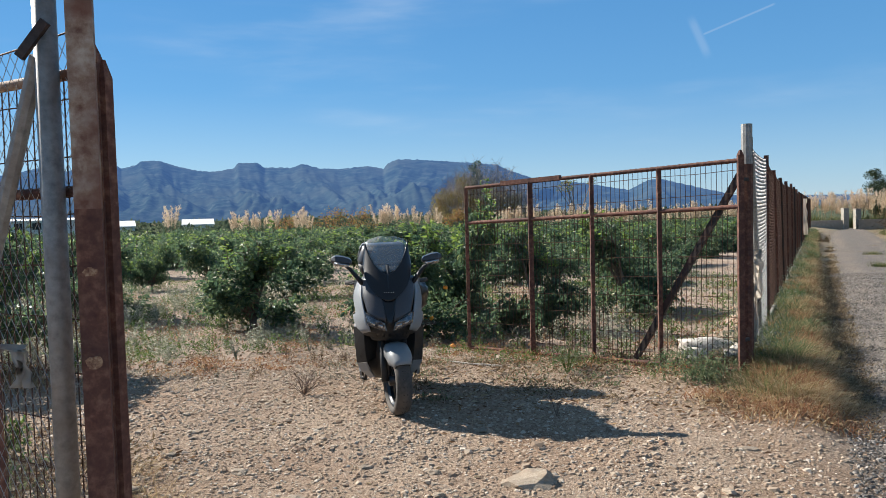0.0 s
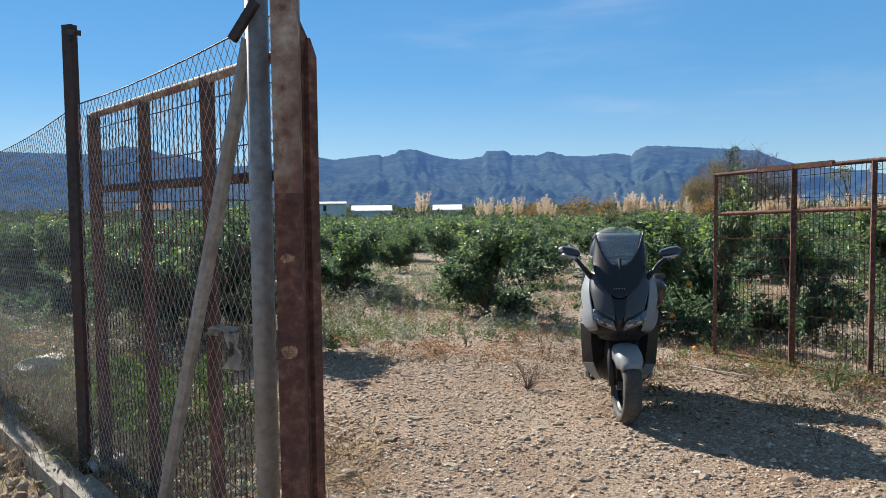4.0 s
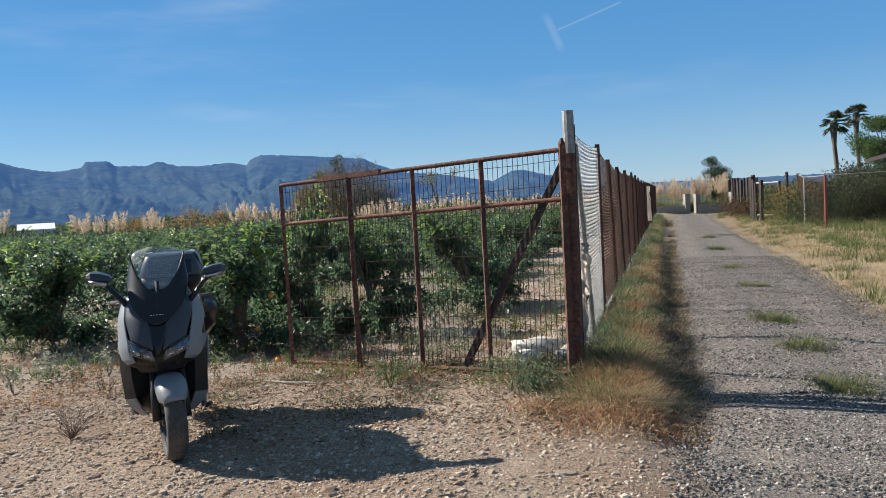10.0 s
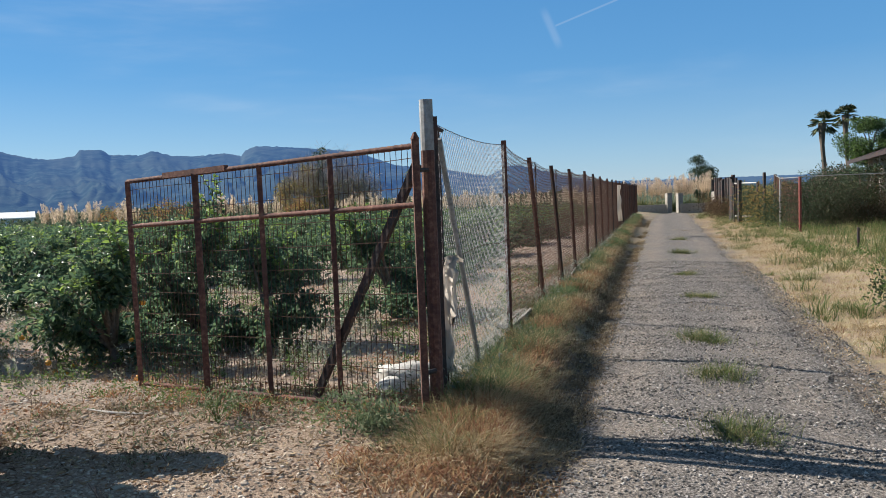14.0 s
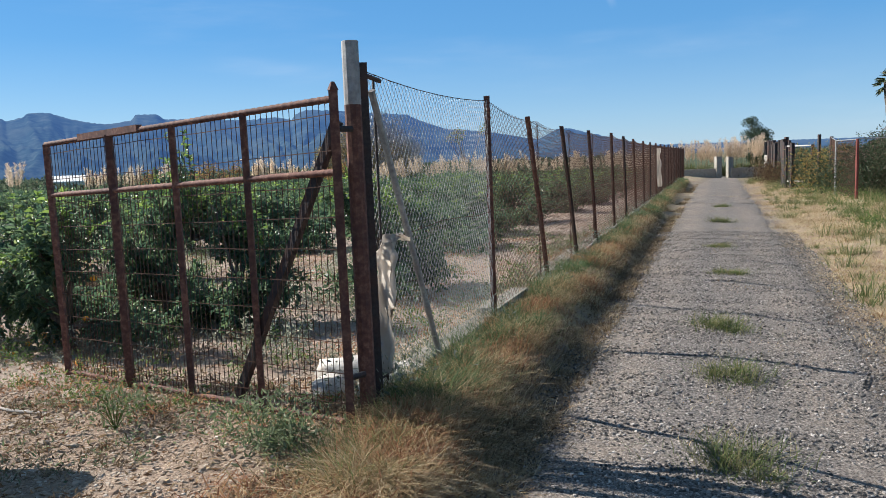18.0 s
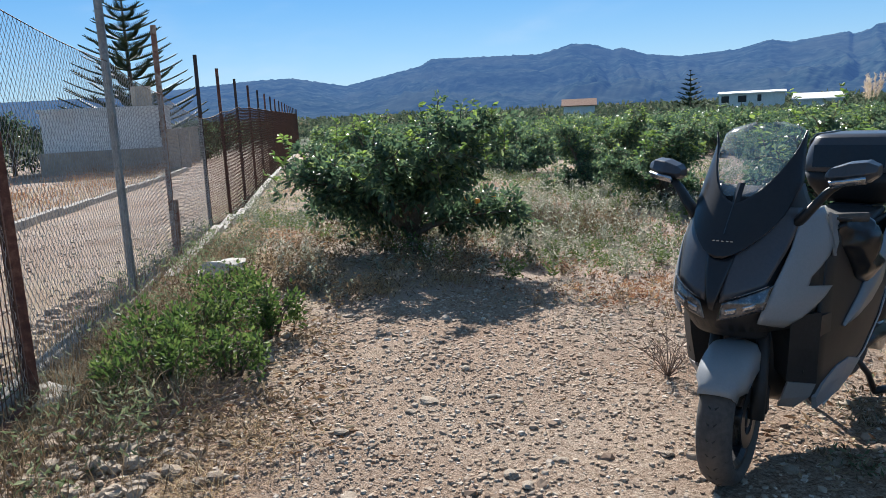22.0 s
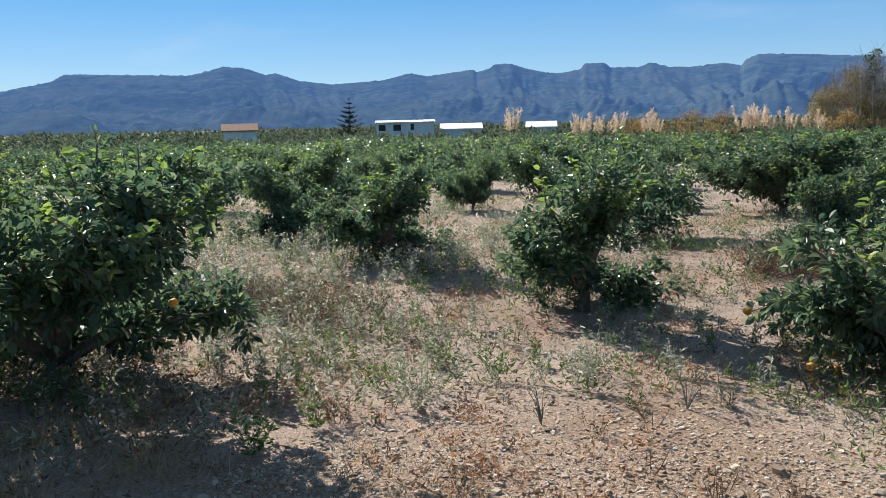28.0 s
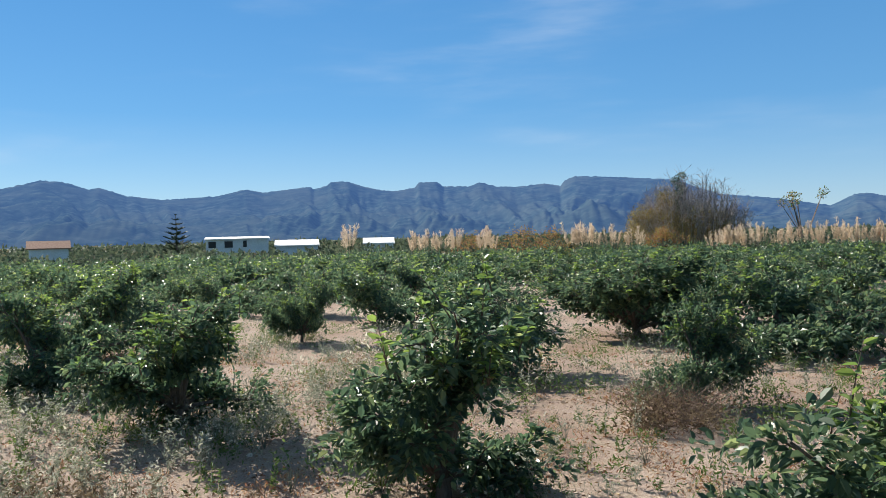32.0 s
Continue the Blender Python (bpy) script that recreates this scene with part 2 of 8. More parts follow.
LEAF_DARK = leafy("dark_leaf", [(0.0, (0.02, 0.035, 0.015)), (1.0, (0.055, 0.075, 0.03))], 0.6, 0.15, 0.3)
LEAF_PINE = leafy("pine_needle", [(0.0, (0.045, 0.085, 0.025)), (1.0, (0.12, 0.18, 0.045))], 0.6, 0.25, 0.3)
TWIG = leafy("twig", [(0.0, (0.13, 0.09, 0.07)), (1.0, (0.28, 0.21, 0.17))], 0.9, 0.0, 0.2)
AUTUMN = leafy("autumn_leaf", [(0.0, (0.2, 0.09, 0.04)), (0.5, (0.3, 0.2, 0.06)), (1.0, (0.2, 0.2, 0.06))], 0.8, 0.3, 0.2)
PLUME = leafy("plume", [(0.0, (0.4, 0.31, 0.22)), (1.0, (0.6, 0.5, 0.38))], 0.9, 0.4, 0.1)
ORANGE = surface("orange_peel", [(0.3, (0.7, 0.25, 0.02)), (0.6, (0.8, 0.35, 0.03))], 60, 0.45, 0.3, 0.002)


def ground_material():
    """Stony earth: gravel by the gate, pale soil under the trees, grey grit by the road, mixed by the mesh's soil masks."""
    m, n, l, p = nodes_of("earth")
    tc = n.new("ShaderNodeTexCoord")

    def noise(scale, detail=8, rough=0.65):
        a = n.new("ShaderNodeTexNoise")
        a.inputs["Scale"].default_value, a.inputs["Detail"].default_value, a.inputs["Roughness"].default_value = scale, detail, rough
        l.new(tc.outputs["Object"], a.inputs["Vector"])
        return a

    def mix(fac, a, b):
        x = n.new("ShaderNodeMix")
        x.data_type = "RGBA"
        l.new(fac, x.inputs[0])
        l.new(a, x.inputs[6])
        l.new(b, x.inputs[7])
        return x.outputs[2]

    fine, mid, big = noise(52, 9, 0.72), noise(5.0, 6), noise(0.55, 5)
    vor = n.new("ShaderNodeTexVoronoi")
    vor.inputs["Scale"].default_value = 120
    vor.inputs["Randomness"].default_value = 1.0
    l.new(tc.outputs["Object"], vor.inputs["Vector"])
    gravel = ramp_node(n, [(0.34, (0.13, 0.086, 0.058)), (0.46, (0.32, 0.24, 0.175)), (0.56, (0.42, 0.33, 0.25)), (0.66, (0.6, 0.5, 0.4))])
    soil = ramp_node(n, [(0.32, (0.2, 0.145, 0.115)), (0.5, (0.4, 0.315, 0.262)), (0.68, (0.57, 0.48, 0.41))])
    grit = ramp_node(n, [(0.3, (0.12, 0.105, 0.095)), (0.55, (0.21, 0.19, 0.17)), (0.7, (0.32, 0.29, 0.26))])
    dry = ramp_node(n, [(0.3, (0.24, 0.185, 0.1)), (0.5, (0.4, 0.325, 0.195)), (0.7, (0.33, 0.3, 0.15))])
    for r in (gravel, soil, grit):
        l.new(fine.outputs["Fac"], r.inputs["Fac"])
    l.new(mid.outputs["Fac"], dry.inputs["Fac"])
    at = n.new("ShaderNodeVertexColor")
    at.layer_name = "soil"
    sep = n.new("ShaderNodeSeparateColor")
    l.new(at.outputs["Color"], sep.inputs["Color"])
    c = mix(sep.outputs[2], gravel.outputs["Color"], soil.outputs["Color"])
    c = mix(sep.outputs[0], c, grit.outputs["Color"])
    patch = n.new("ShaderNodeMath")
    patch.operation = "MULTIPLY"
    mask = ramp_node(n, [(0.4, (0, 0, 0)), (0.58, (1, 1, 1))])
    l.new(mid.outputs["Fac"], mask.inputs["Fac"])
    l.new(mask.outputs["Color"], patch.inputs[0])
    l.new(sep.outputs[1], patch.inputs[1])
    c = mix(patch.outputs[0], c, dry.outputs["Color"])
    field = ramp_node(n, [(0.35, (0.035, 0.06, 0.03)), (0.55, (0.07, 0.095, 0.05)), (0.7, (0.13, 0.13, 0.08))])
    l.new(noise(0.03, 6).outputs["Fac"], field.inputs["Fac"])
    away = n.new("ShaderNodeVertexColor")
    away.layer_name = "fields"
    sep2 = n.new("ShaderNodeSeparateColor")
    l.new(away.outputs["Color"], sep2.inputs["Color"])
    c = mix(sep2.outputs[0], c, field.outputs["Color"])
    dirt = ramp_node(n, [(0.38, (1.08, 1.08, 1.08)), (0.52, (0.92, 0.86, 0.82)), (0.66, (0.7, 0.58, 0.5))])
    l.new(big.outputs["Fac"], dirt.inputs["Fac"])
    mul = n.new("ShaderNodeMix")
    mul.data_type, mul.blend_type = "RGBA", "MULTIPLY"
    mul.inputs[0].default_value = 0.8
    l.new(c, mul.inputs[6])
    l.new(dirt.outputs["Color"], mul.inputs[7])
    # single pebbles: every cell its own tone
    one = n.new("ShaderNodeSeparateColor")
    l.new(vor.outputs["Color"], one.inputs["Color"])
    pebble_tone = ramp_node(n, [(0.0, (0.5, 0.46, 0.42)), (0.35, (0.85, 0.82, 0.8)), (0.8, (1.1, 1.1, 1.1)), (1.0, (1.5, 1.5, 1.48))])
    l.new(one.outputs[0], pebble_tone.inputs["Fac"])
    cells = n.new("ShaderNodeMix")
    cells.data_type, cells.blend_type = "RGBA", "MULTIPLY"
    cells.inputs[0].default_value = 0.35
    l.new(mul.outputs[2], cells.inputs[6])
    l.new(pebble_tone.outputs["Color"], cells.inputs[7])
    l.new(cells.outputs[2], p.inputs["Base Color"])
    p.inputs["Roughness"].default_value, p.inputs["Specular IOR Level"].default_value = 0.95, 0.2
    add = n.new("ShaderNodeMath")
    add.operation = "MULTIPLY_ADD"
    add.inputs[1].default_value = 0.25
    l.new(vor.outputs["Distance"], add.inputs[0])
    l.new(fine.outputs["Fac"], add.inputs[2])
    bp = n.new("ShaderNodeBump")
    bp.inputs["Strength"].default_value, bp.inputs["Distance"].default_value = 0.95, 0.022
    l.new(add.outputs[0], bp.inputs["Height"])
    l.new(bp.outputs[0], p.inputs["Normal"])
    return m


EARTH = ground_material()
def road_material():
    """Worn grey grit: dark chippings, paler brown wheel tracks by the mesh's own mask."""
    m, n, l, p = nodes_of("road_grit")
    tc = n.new("ShaderNodeTexCoord")

    def grain(kind, scale, detail=8, rough=0.7):
        a = n.new(kind)
        a.inputs["Scale"].default_value = scale
        if kind == "ShaderNodeTexNoise":
            a.inputs["Detail"].default_value, a.inputs["Roughness"].default_value = detail, rough
        l.new(tc.outputs["Object"], a.inputs["Vector"])
        return a

    fine, cells, big = grain("ShaderNodeTexNoise", 60), grain("ShaderNodeTexVoronoi", 75), grain("ShaderNodeTexNoise", 0.9, 5, 0.6)
    stone_tone = ramp_node(n, [(0.36, (0.042, 0.037, 0.034)), (0.5, (0.17, 0.15, 0.133)), (0.64, (0.44, 0.39, 0.35))])
    worn_tone = ramp_node(n, [(0.36, (0.1, 0.08, 0.064)), (0.5, (0.265, 0.218, 0.176)), (0.64, (0.47, 0.4, 0.33))])
    for r in (stone_tone, worn_tone):
        l.new(fine.outputs["Fac"], r.inputs["Fac"])
    track = n.new("ShaderNodeVertexColor")
    track.layer_name = "track"
    patchy = n.new("ShaderNodeMath")
    patchy.operation = "MULTIPLY"
    edge = ramp_node(n, [(0.34, (0.25, 0.25, 0.25)), (0.6, (1, 1, 1))])
    l.new(big.outputs["Fac"], edge.inputs["Fac"])
    l.new(edge.outputs["Color"], patchy.inputs[0])
    l.new(track.outputs["Color"], patchy.inputs[1])
    mix, tint = n.new("ShaderNodeMix"), n.new("ShaderNodeMix")
    mix.data_type = tint.data_type = "RGBA"
    l.new(patchy.outputs[0], mix.inputs[0])
    l.new(stone_tone.outputs["Color"], mix.inputs[6])
    l.new(worn_tone.outputs["Color"], mix.inputs[7])
    tint.blend_type = "MULTIPLY"
    tint.inputs[0].default_value = 0.6
    one = n.new("ShaderNodeSeparateColor")
    l.new(cells.outputs["Color"], one.inputs["Color"])
    chip = ramp_node(n, [(0.0, (0.45, 0.45, 0.45)), (0.5, (0.95, 0.95, 0.95)), (0.85, (1.1, 1.1, 1.1)), (1.0, (1.9, 1.85, 1.8))])
    l.new(one.outputs[0], chip.inputs["Fac"])
    l.new(mix.outputs[2], tint.inputs[6])
    l.new(chip.outputs["Color"], tint.inputs[7])
    l.new(tint.outputs[2], p.inputs["Base Color"])
    p.inputs["Roughness"].default_value, p.inputs["Specular IOR Level"].default_value = 0.95, 0.25
    add, bp = n.new("ShaderNodeMath"), n.new("ShaderNodeBump")
    add.operation = "ADD"
    l.new(fine.outputs["Fac"], add.inputs[0])
    l.new(one.outputs[1], add.inputs[1])
    bp.inputs["Strength"].default_value, bp.inputs["Distance"].default_value = 0.8, 0.012
    l.new(add.outputs[0], bp.inputs["Height"])
    l.new(bp.outputs[0], p.inputs["Normal"])
    return m


ROAD = road_material()
ROCKFACE = surface("hazed_far_slope", [(0.35, (0.012, 0.022, 0.022)), (0.5, (0.026, 0.042, 0.036)), (0.68, (0.06, 0.074, 0.062))], 0.017, 1.0, 0.0, 1.0, 0, 0.004, (0.05, 0.06, 0.045), 0.6, spec=0.0)
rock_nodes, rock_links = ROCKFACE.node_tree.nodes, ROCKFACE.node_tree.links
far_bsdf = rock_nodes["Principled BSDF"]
# blue distance haze is put into the slopes as a faint glow
far_haze, far_scale = rock_nodes.new("ShaderNodeVertexColor"), rock_nodes.new("ShaderNodeMath")
far_haze.layer_name, far_scale.operation = "air", "MULTIPLY"
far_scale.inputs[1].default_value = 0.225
rock_links.new(far_haze.outputs["Color"], far_scale.inputs[0])
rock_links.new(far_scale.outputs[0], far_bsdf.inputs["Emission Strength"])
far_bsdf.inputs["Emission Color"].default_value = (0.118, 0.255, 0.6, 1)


# ---- mesh helpers ----
class Shape:
    def __init__(self):
        self.v, self.f, self.m = [], [], []

    def add(self, verts, faces, slot=0):
        k = len(self.v)
        self.v += [tuple(p) for p in verts]
        self.f += [tuple(i + k for i in q) for q in faces]
        self.m += [slot] * len(faces)
        return self

    def box(self, x, y, z, sx, sy, sz, turn=None, slot=0):
        pts = [Vector((i * sx / 2, j * sy / 2, k * sz / 2)) for k in (-1, 1) for i, j in ((-1, -1), (1, -1), (1, 1), (-1, 1))]
        pts = [(turn @ p if turn else p) + Vector((x, y, z)) for p in pts]
        return self.add(pts, [(3, 2, 1, 0), (4, 5, 6, 7), (0, 1, 5, 4), (1, 2, 6, 5), (2, 3, 7, 6), (3, 0, 4, 7)], slot)

    def tube(self, pts, radii, n=6, slot=0, squash=1.0, spin=0.0):
        pts = [Vector(p) for p in pts]
        if not hasattr(radii, "__len__"):
            radii = [radii] * len(pts)
        rings, side = [], None
        for i, p in enumerate(pts):
            d = (pts[min(i + 1, len(pts) - 1)] - pts[max(i - 1, 0)]).normalized()
            if side is None:
                side = d.cross(Vector((0, 0, 1)) if abs(d.z) < 0.9 else Vector((0, 1, 0))).normalized()
            side = (side - d * side.dot(d)).normalized()
            up = d.cross(side)
            rings.append([p + radii[i] * (math.cos(a) * side + squash * math.sin(a) * up) for a in (spin + math.tau * k / n for k in range(n))])
        faces = [(i * n + k, i * n + (k + 1) % n, (i + 1) * n + (k + 1) % n, (i + 1) * n + k) for i in range(len(pts) - 1) for k in range(n)]
        faces += [tuple(range(n - 1, -1, -1)), tuple((len(pts) - 1) * n + k for k in range(n))]
        return self.add([p for r in rings for p in r], faces, slot)

    def bar(self, a, b, w, d, slot=0):
        """A flat bar from a to b: w wide across, d deep."""
        a, b = Vector(a), Vector(b)
        e = (b - a).normalized()
        s = e.cross(Vector((0, 0, 1)))
        s = s.normalized() if s.length > 0.05 else Vector((1, 0, 0))
        t = s.cross(e).normalized()
        c = [a + i * s * w / 2 + j * t * d / 2 for i, j in ((-1, -1), (1, -1), (1, 1), (-1, 1))]
        return self.add(c + [p + (b - a) for p in c], [(3, 2, 1, 0), (4, 5, 6, 7), (0, 1, 5, 4), (1, 2, 6, 5), (2, 3, 7, 6), (3, 0, 4, 7)], slot)

    def loft(self, rings, closed=True, caps=True, slot=0):
        n = len(rings[0])
        k = n if closed else n - 1
        faces = [(i * n + j, i * n + (j + 1) % n, (i + 1) * n + (j + 1) % n, (i + 1) * n + j) for i in range(len(rings) - 1) for j in range(k)]
        if caps and closed:
            faces += [tuple(range(n - 1, -1, -1)), tuple((len(rings) - 1) * n + j for j in range(n))]
        return self.add([p for r in rings for p in r], faces, slot)


ORIGIN = {}


def thing(name, x, y, z, label, category, group="", kind=""):
    ob = new(name)
    ob.location, ob.empty_display_size = (x, y, z), 0.1
    ORIGIN[ob] = Vector((x, y, z))
    return tagged(ob, label, category, group, kind)


def part(name, s, material, parent=None, label="", smooth=False, thick=0.0, bevel=0.0, kind=""):
    """Link a Shape, drawn in world metres, as one mesh under its thing or part."""
    o = ORIGIN.get(parent, Vector())
    me = bpy.data.meshes.new(name)
    me.from_pydata([(p[0] - o.x, p[1] - o.y, p[2] - o.z) for p in s.v], [], s.f)
    for mt in (material if isinstance(material, (list, tuple)) else [material]):
        me.materials.append(mt)
    if any(s.m):
        me.polygons.foreach_set("material_index", s.m)
    if smooth:
        me.polygons.foreach_set("use_smooth", [True] * len(me.polygons))
    me.update()
    ob = new(name, me)
    if parent:
        ob.parent = parent
        ORIGIN[ob] = o
    if thick:
        md = ob.modifiers.new("thick", "SOLIDIFY")
        md.thickness, md.offset = thick, -1
    if bevel:
        md = ob.modifiers.new("edge", "BEVEL")
        md.width, md.segments, md.limit_method = bevel, 2, "ANGLE"
    return tagged(ob, label, kind=kind)


def arrays(name, verts, faces, materials, slots=None):
    """A mesh straight from arrays of triangles or quads."""
    me = bpy.data.meshes.new(name)
    me.from_pydata(verts.tolist(), [], faces.tolist())
    for mt in materials:
        me.materials.append(mt)
    if slots is not None:
        me.polygons.foreach_set("material_index", slots.astype(np.int32))
    me.update()
    return me


# ---- the lie of the land ----
A, B = (0.454, 0.891), (-0.873, 0.488)      # along the road; along the side fence
GATE, CORNER = (2.97, 7.24), (-1.25, 2.71)  # the two gate posts


def smooth(a, b, t):
    t = np.clip((t - a) / (b - a), 0, 1)
    return t * t * (3 - 2 * t)


def plan(x, y):
    """u: metres to the road side of the road fence; v: along it. w: metres outside the side fence; s: along it."""
    u = (x - GATE[0]) * A[1] - (y - GATE[1]) * A[0]
    v = (x - GATE[0]) * A[0] + (y - GATE[1]) * A[1]
    w = (x - CORNER[0]) * -B[1] + (y - CORNER[1]) * B[0]
    s = (x - CORNER[0]) * B[0] + (y - CORNER[1]) * B[1]
    return u, v, w, s


def past_gravel(x, y):
    """Metres beyond the edge where the gravel gives way to the orchard floor."""
    return y - np.interp(x, [-12, -4.5, -4.1, -3.9, -3.65, -3, -1.9, -0.5, 1, 4], [4.8, 5.6, 6.6, 7.6, 8.4, 9.3, 9.9, 9.4, 8.8, 8.6]) + 0.25 * np.sin(x * 2.3) * np.sin(y * 1.9)


def bumps(x, y):
    return 0.02 * np.sin(1.3 * x + 0.7 * y) * np.sin(0.9 * y - 0.4 * x + 1) + 0.012 * np.sin(3.1 * x - 1.7 * y) * np.sin(2.7 * y + 1.1 * x) + 0.006 * np.sin(7.3 * x + 2.2 * y) * np.sin(6.1 * y - 3.3 * x)


def height(x, y):
    x, y = np.asarray(x, float), np.asarray(y, float)
    u, v, w, s = plan(x, y)
    d = y + 0.15 * np.maximum(0, -x - 2)
    far = np.hypot(x, y)
    z = -0.13 - 0.07 * smooth(6, 7.5, d) - 0.24 * smooth(8, 11.5, d) - 0.3 * smooth(13, 30, d) - 0.2 * smooth(30, 80, far) - 3 * smooth(100, 900, far)
    z = z + (-0.1 - z) * np.exp(-(u / 0.72) ** 4) * smooth(-1.2, 0.2, v) * (1 - smooth(60, 120, v))
    road = smooth(0.55, 0.88, u) * smooth(-2.5, 0.0, v) + smooth(0.3, 2.2, u) * (1 - smooth(-2.5, 0.0, v))
    z = z + (-0.37 - z) * road * (1 - smooth(100, 200, far))
    z = z + 0.1 * smooth(3.6, 6.0, u) * (1 - smooth(60, 120, far))
    lane = smooth(0.15, 0.6, w) * smooth(0.3, 2.0, s) * (1 - smooth(60, 150, s))
    z = z + (-0.42 - 0.012 * np.clip(s, 0, 30) - z) * lane
    return z + bumps(x, y) * (1 - smooth(30, 60, far))


def ground_z(x, y):
    return float(height(x, y))


def graded(near, far, step, grow, start=0.0):
    out, t, d = [start], start, step
    while t < far:
        d = step if t < near else d * grow
        t += d
        out.append(t)
    return out


xs = [-t for t in graded(11, 4600, 0.16, 1.13)][:0:-1] + graded(9, 4600, 0.16, 1.13)
ys = [-t for t in graded(1, 4600, 0.3, 1.2)][:0:-1] + graded(20, 4600, 0.16, 1.13)
GX, GY = np.meshgrid(np.array(xs), np.array(ys))
GZ = height(GX, GY)
NX, NY = len(xs), len(ys)
idx = np.arange(NX * NY).reshape(NY, NX)
quads = np.stack([idx[:-1, :-1], idx[:-1, 1:], idx[1:, 1:], idx[1:, :-1]], -1).reshape(-1, 4)
ground_mesh = arrays("ground", np.stack([GX, GY, GZ], -1).reshape(-1, 3), quads, [EARTH])
GU, GV, GW, GS = plan(GX, GY)
wob = 0.5 * np.sin(GX * 1.1 + 0.3 * GY) + 0.4 * np.sin(GY * 1.7 - GX * 0.6)
m_grit = np.clip(smooth(0.4, 1.2, GU + 0.3 * wob) * (1 - smooth(3.3, 4.0, GU)), 0, 1)
m_orch = smooth(-0.5, 0.9, past_gravel(GX, GY) + 0.3 * wob) * (1 - smooth(-0.5, 0.3, GU))
m_dry = np.clip(0.3 * smooth(-0.8, 0.6, past_gravel(GX, GY) + 0.3 * wob) * (1 - m_grit) * (0.75 + 0.25 * wob) + smooth(3.3, 4.2, GU) + np.exp(-((GU - 0.4) / 0.6) ** 2) * smooth(-2, 0, GV) + 0.9 * np.exp(-(GW / 1.3) ** 2) * smooth(1.5, 3, GS), 0, 1)
cols = np.stack([m_grit, m_dry, m_orch, np.ones_like(m_dry)], -1).reshape(-1, 4)
layer = ground_mesh.color_attributes.new("soil", "FLOAT_COLOR", "POINT")
layer.data.foreach_set("color", cols.astype(np.float32).ravel())
m_field = smooth(45, 75, np.hypot(GX, GY))
layer = ground_mesh.color_attributes.new("fields", "FLOAT_COLOR", "POINT")
layer.data.foreach_set("color", np.stack([m_field, m_field, m_field, np.ones_like(m_field)], -1).astype(np.float32).ravel())
ground_mesh.polygons.foreach_set("use_smooth", [True] * len(ground_mesh.polygons))
tagged(new("ground", ground_mesh), "stony tan earth with gravel and dry soil", "ground", kind="structure")

# the road, a strip of worn grey grit beside the fence
ru, rv = np.linspace(0.92, 3.45, 27), np.concatenate([np.arange(-9, 30, 0.4), np.arange(30, 75, 1.5)])
RU, RV = np.meshgrid(ru, rv)
edge_l, edge_r = 0.1 * np.sin(RV * 2.1) + 0.07 * np.sin(RV * 5.3 + 1), 0.17 * np.sin(RV * 0.8 + 2) + 0.1 * np.sin(RV * 2.3) + 0.07 * np.sin(RV * 4.9)
RU = RU + edge_l * (1 - (RU - 0.92) / 2.53) + edge_r * (RU - 0.92) / 2.53
RX, RY = GATE[0] + RU * A[1] + RV * A[0], GATE[1] - RU * A[0] + RV * A[1]
t_across = (RU - 0.92) / 2.53
RZ = height(RX, RY) + 0.02 + 0.03 * np.sin(np.pi * np.clip(t_across, 0, 1)) - 0.05 * (np.abs(t_across - 0.5) > 0.46)
ridx = np.arange(RU.size).reshape(RU.shape)
rq = np.stack([ridx[:-1, :-1], ridx[:-1, 1:], ridx[1:, 1:], ridx[1:, :-1]], -1).reshape(-1, 4)
road_mesh = arrays("road", np.stack([RX, RY, RZ], -1).reshape(-1, 3), rq, [ROAD])
layer = road_mesh.color_attributes.new("track", "FLOAT_COLOR", "POINT")
m_track = np.exp(-((RU - 1.42) / 0.3) ** 2) + 0.8 * np.exp(-((RU - 2.9) / 0.32) ** 2) + 0.35 * np.exp(-((RU - 2.2) / 0.2) ** 2)
layer.data.foreach_set("color", np.repeat(np.clip(m_track, 0, 1).ravel(), 4).astype(np.float32))
road_mesh.polygons.foreach_set("use_smooth", [True] * len(road_mesh.polygons))
tagged(new("road", road_mesh), "narrow worn grey grit road with grass tufts", "road", kind="structure")

# ---- far mountains: one ridge round the valley, crags by noise, haze as emission ----
RIDGE = [(110, 1.4), (75, 2.0), (65, 2.85), (62.5, 2.9), (58.6, 2.2), (53, 3.4), (52.1, 3.9), (44, 3.85), (41.7, 4.44), (40.2, 4.33), (38.8, 3.84), (38.1, 3.97), (36.4, 3.4), (34, 3.1), (30.2, 3.34), (28.2, 3.82),
         (26.9, 3.57), (23.4, 3.97), (23.2, 3.76), (22.1, 4.05), (21.9, 4.3), (20.7, 4.33), (19.7, 4.0), (18.1, 3.6), (16.9, 3.53), (15.5, 3.75), (15.2, 4.14), (13.8, 4.15), (13.3, 3.79), (11.2, 3.76), (10.5, 4.05), (9.3, 3.68),
         (7.7, 3.6), (5.6, 3.78), (4.4, 3.56), (4.1, 3.92), (3.3, 4.26), (0.6, 4.1), (-4.3, 3.65), (-5.2, 3.18), (-7.1, 2.5), (-10.8, 2.05), (-14.1, 1.4), (-15.6, 2.14), (-16.5, 2.12), (-19.5, 1.3), (-22.2, 0.64), (-40, 0.5), (-80, 0.5)]
raz = np.arange(110, -80, -0.12)
rel = np.interp(-raz, [-a for a, _ in RIDGE], [e for _, e in RIDGE])
rows_k = np.linspace(0, 1, 46)
MV, MH = [], []
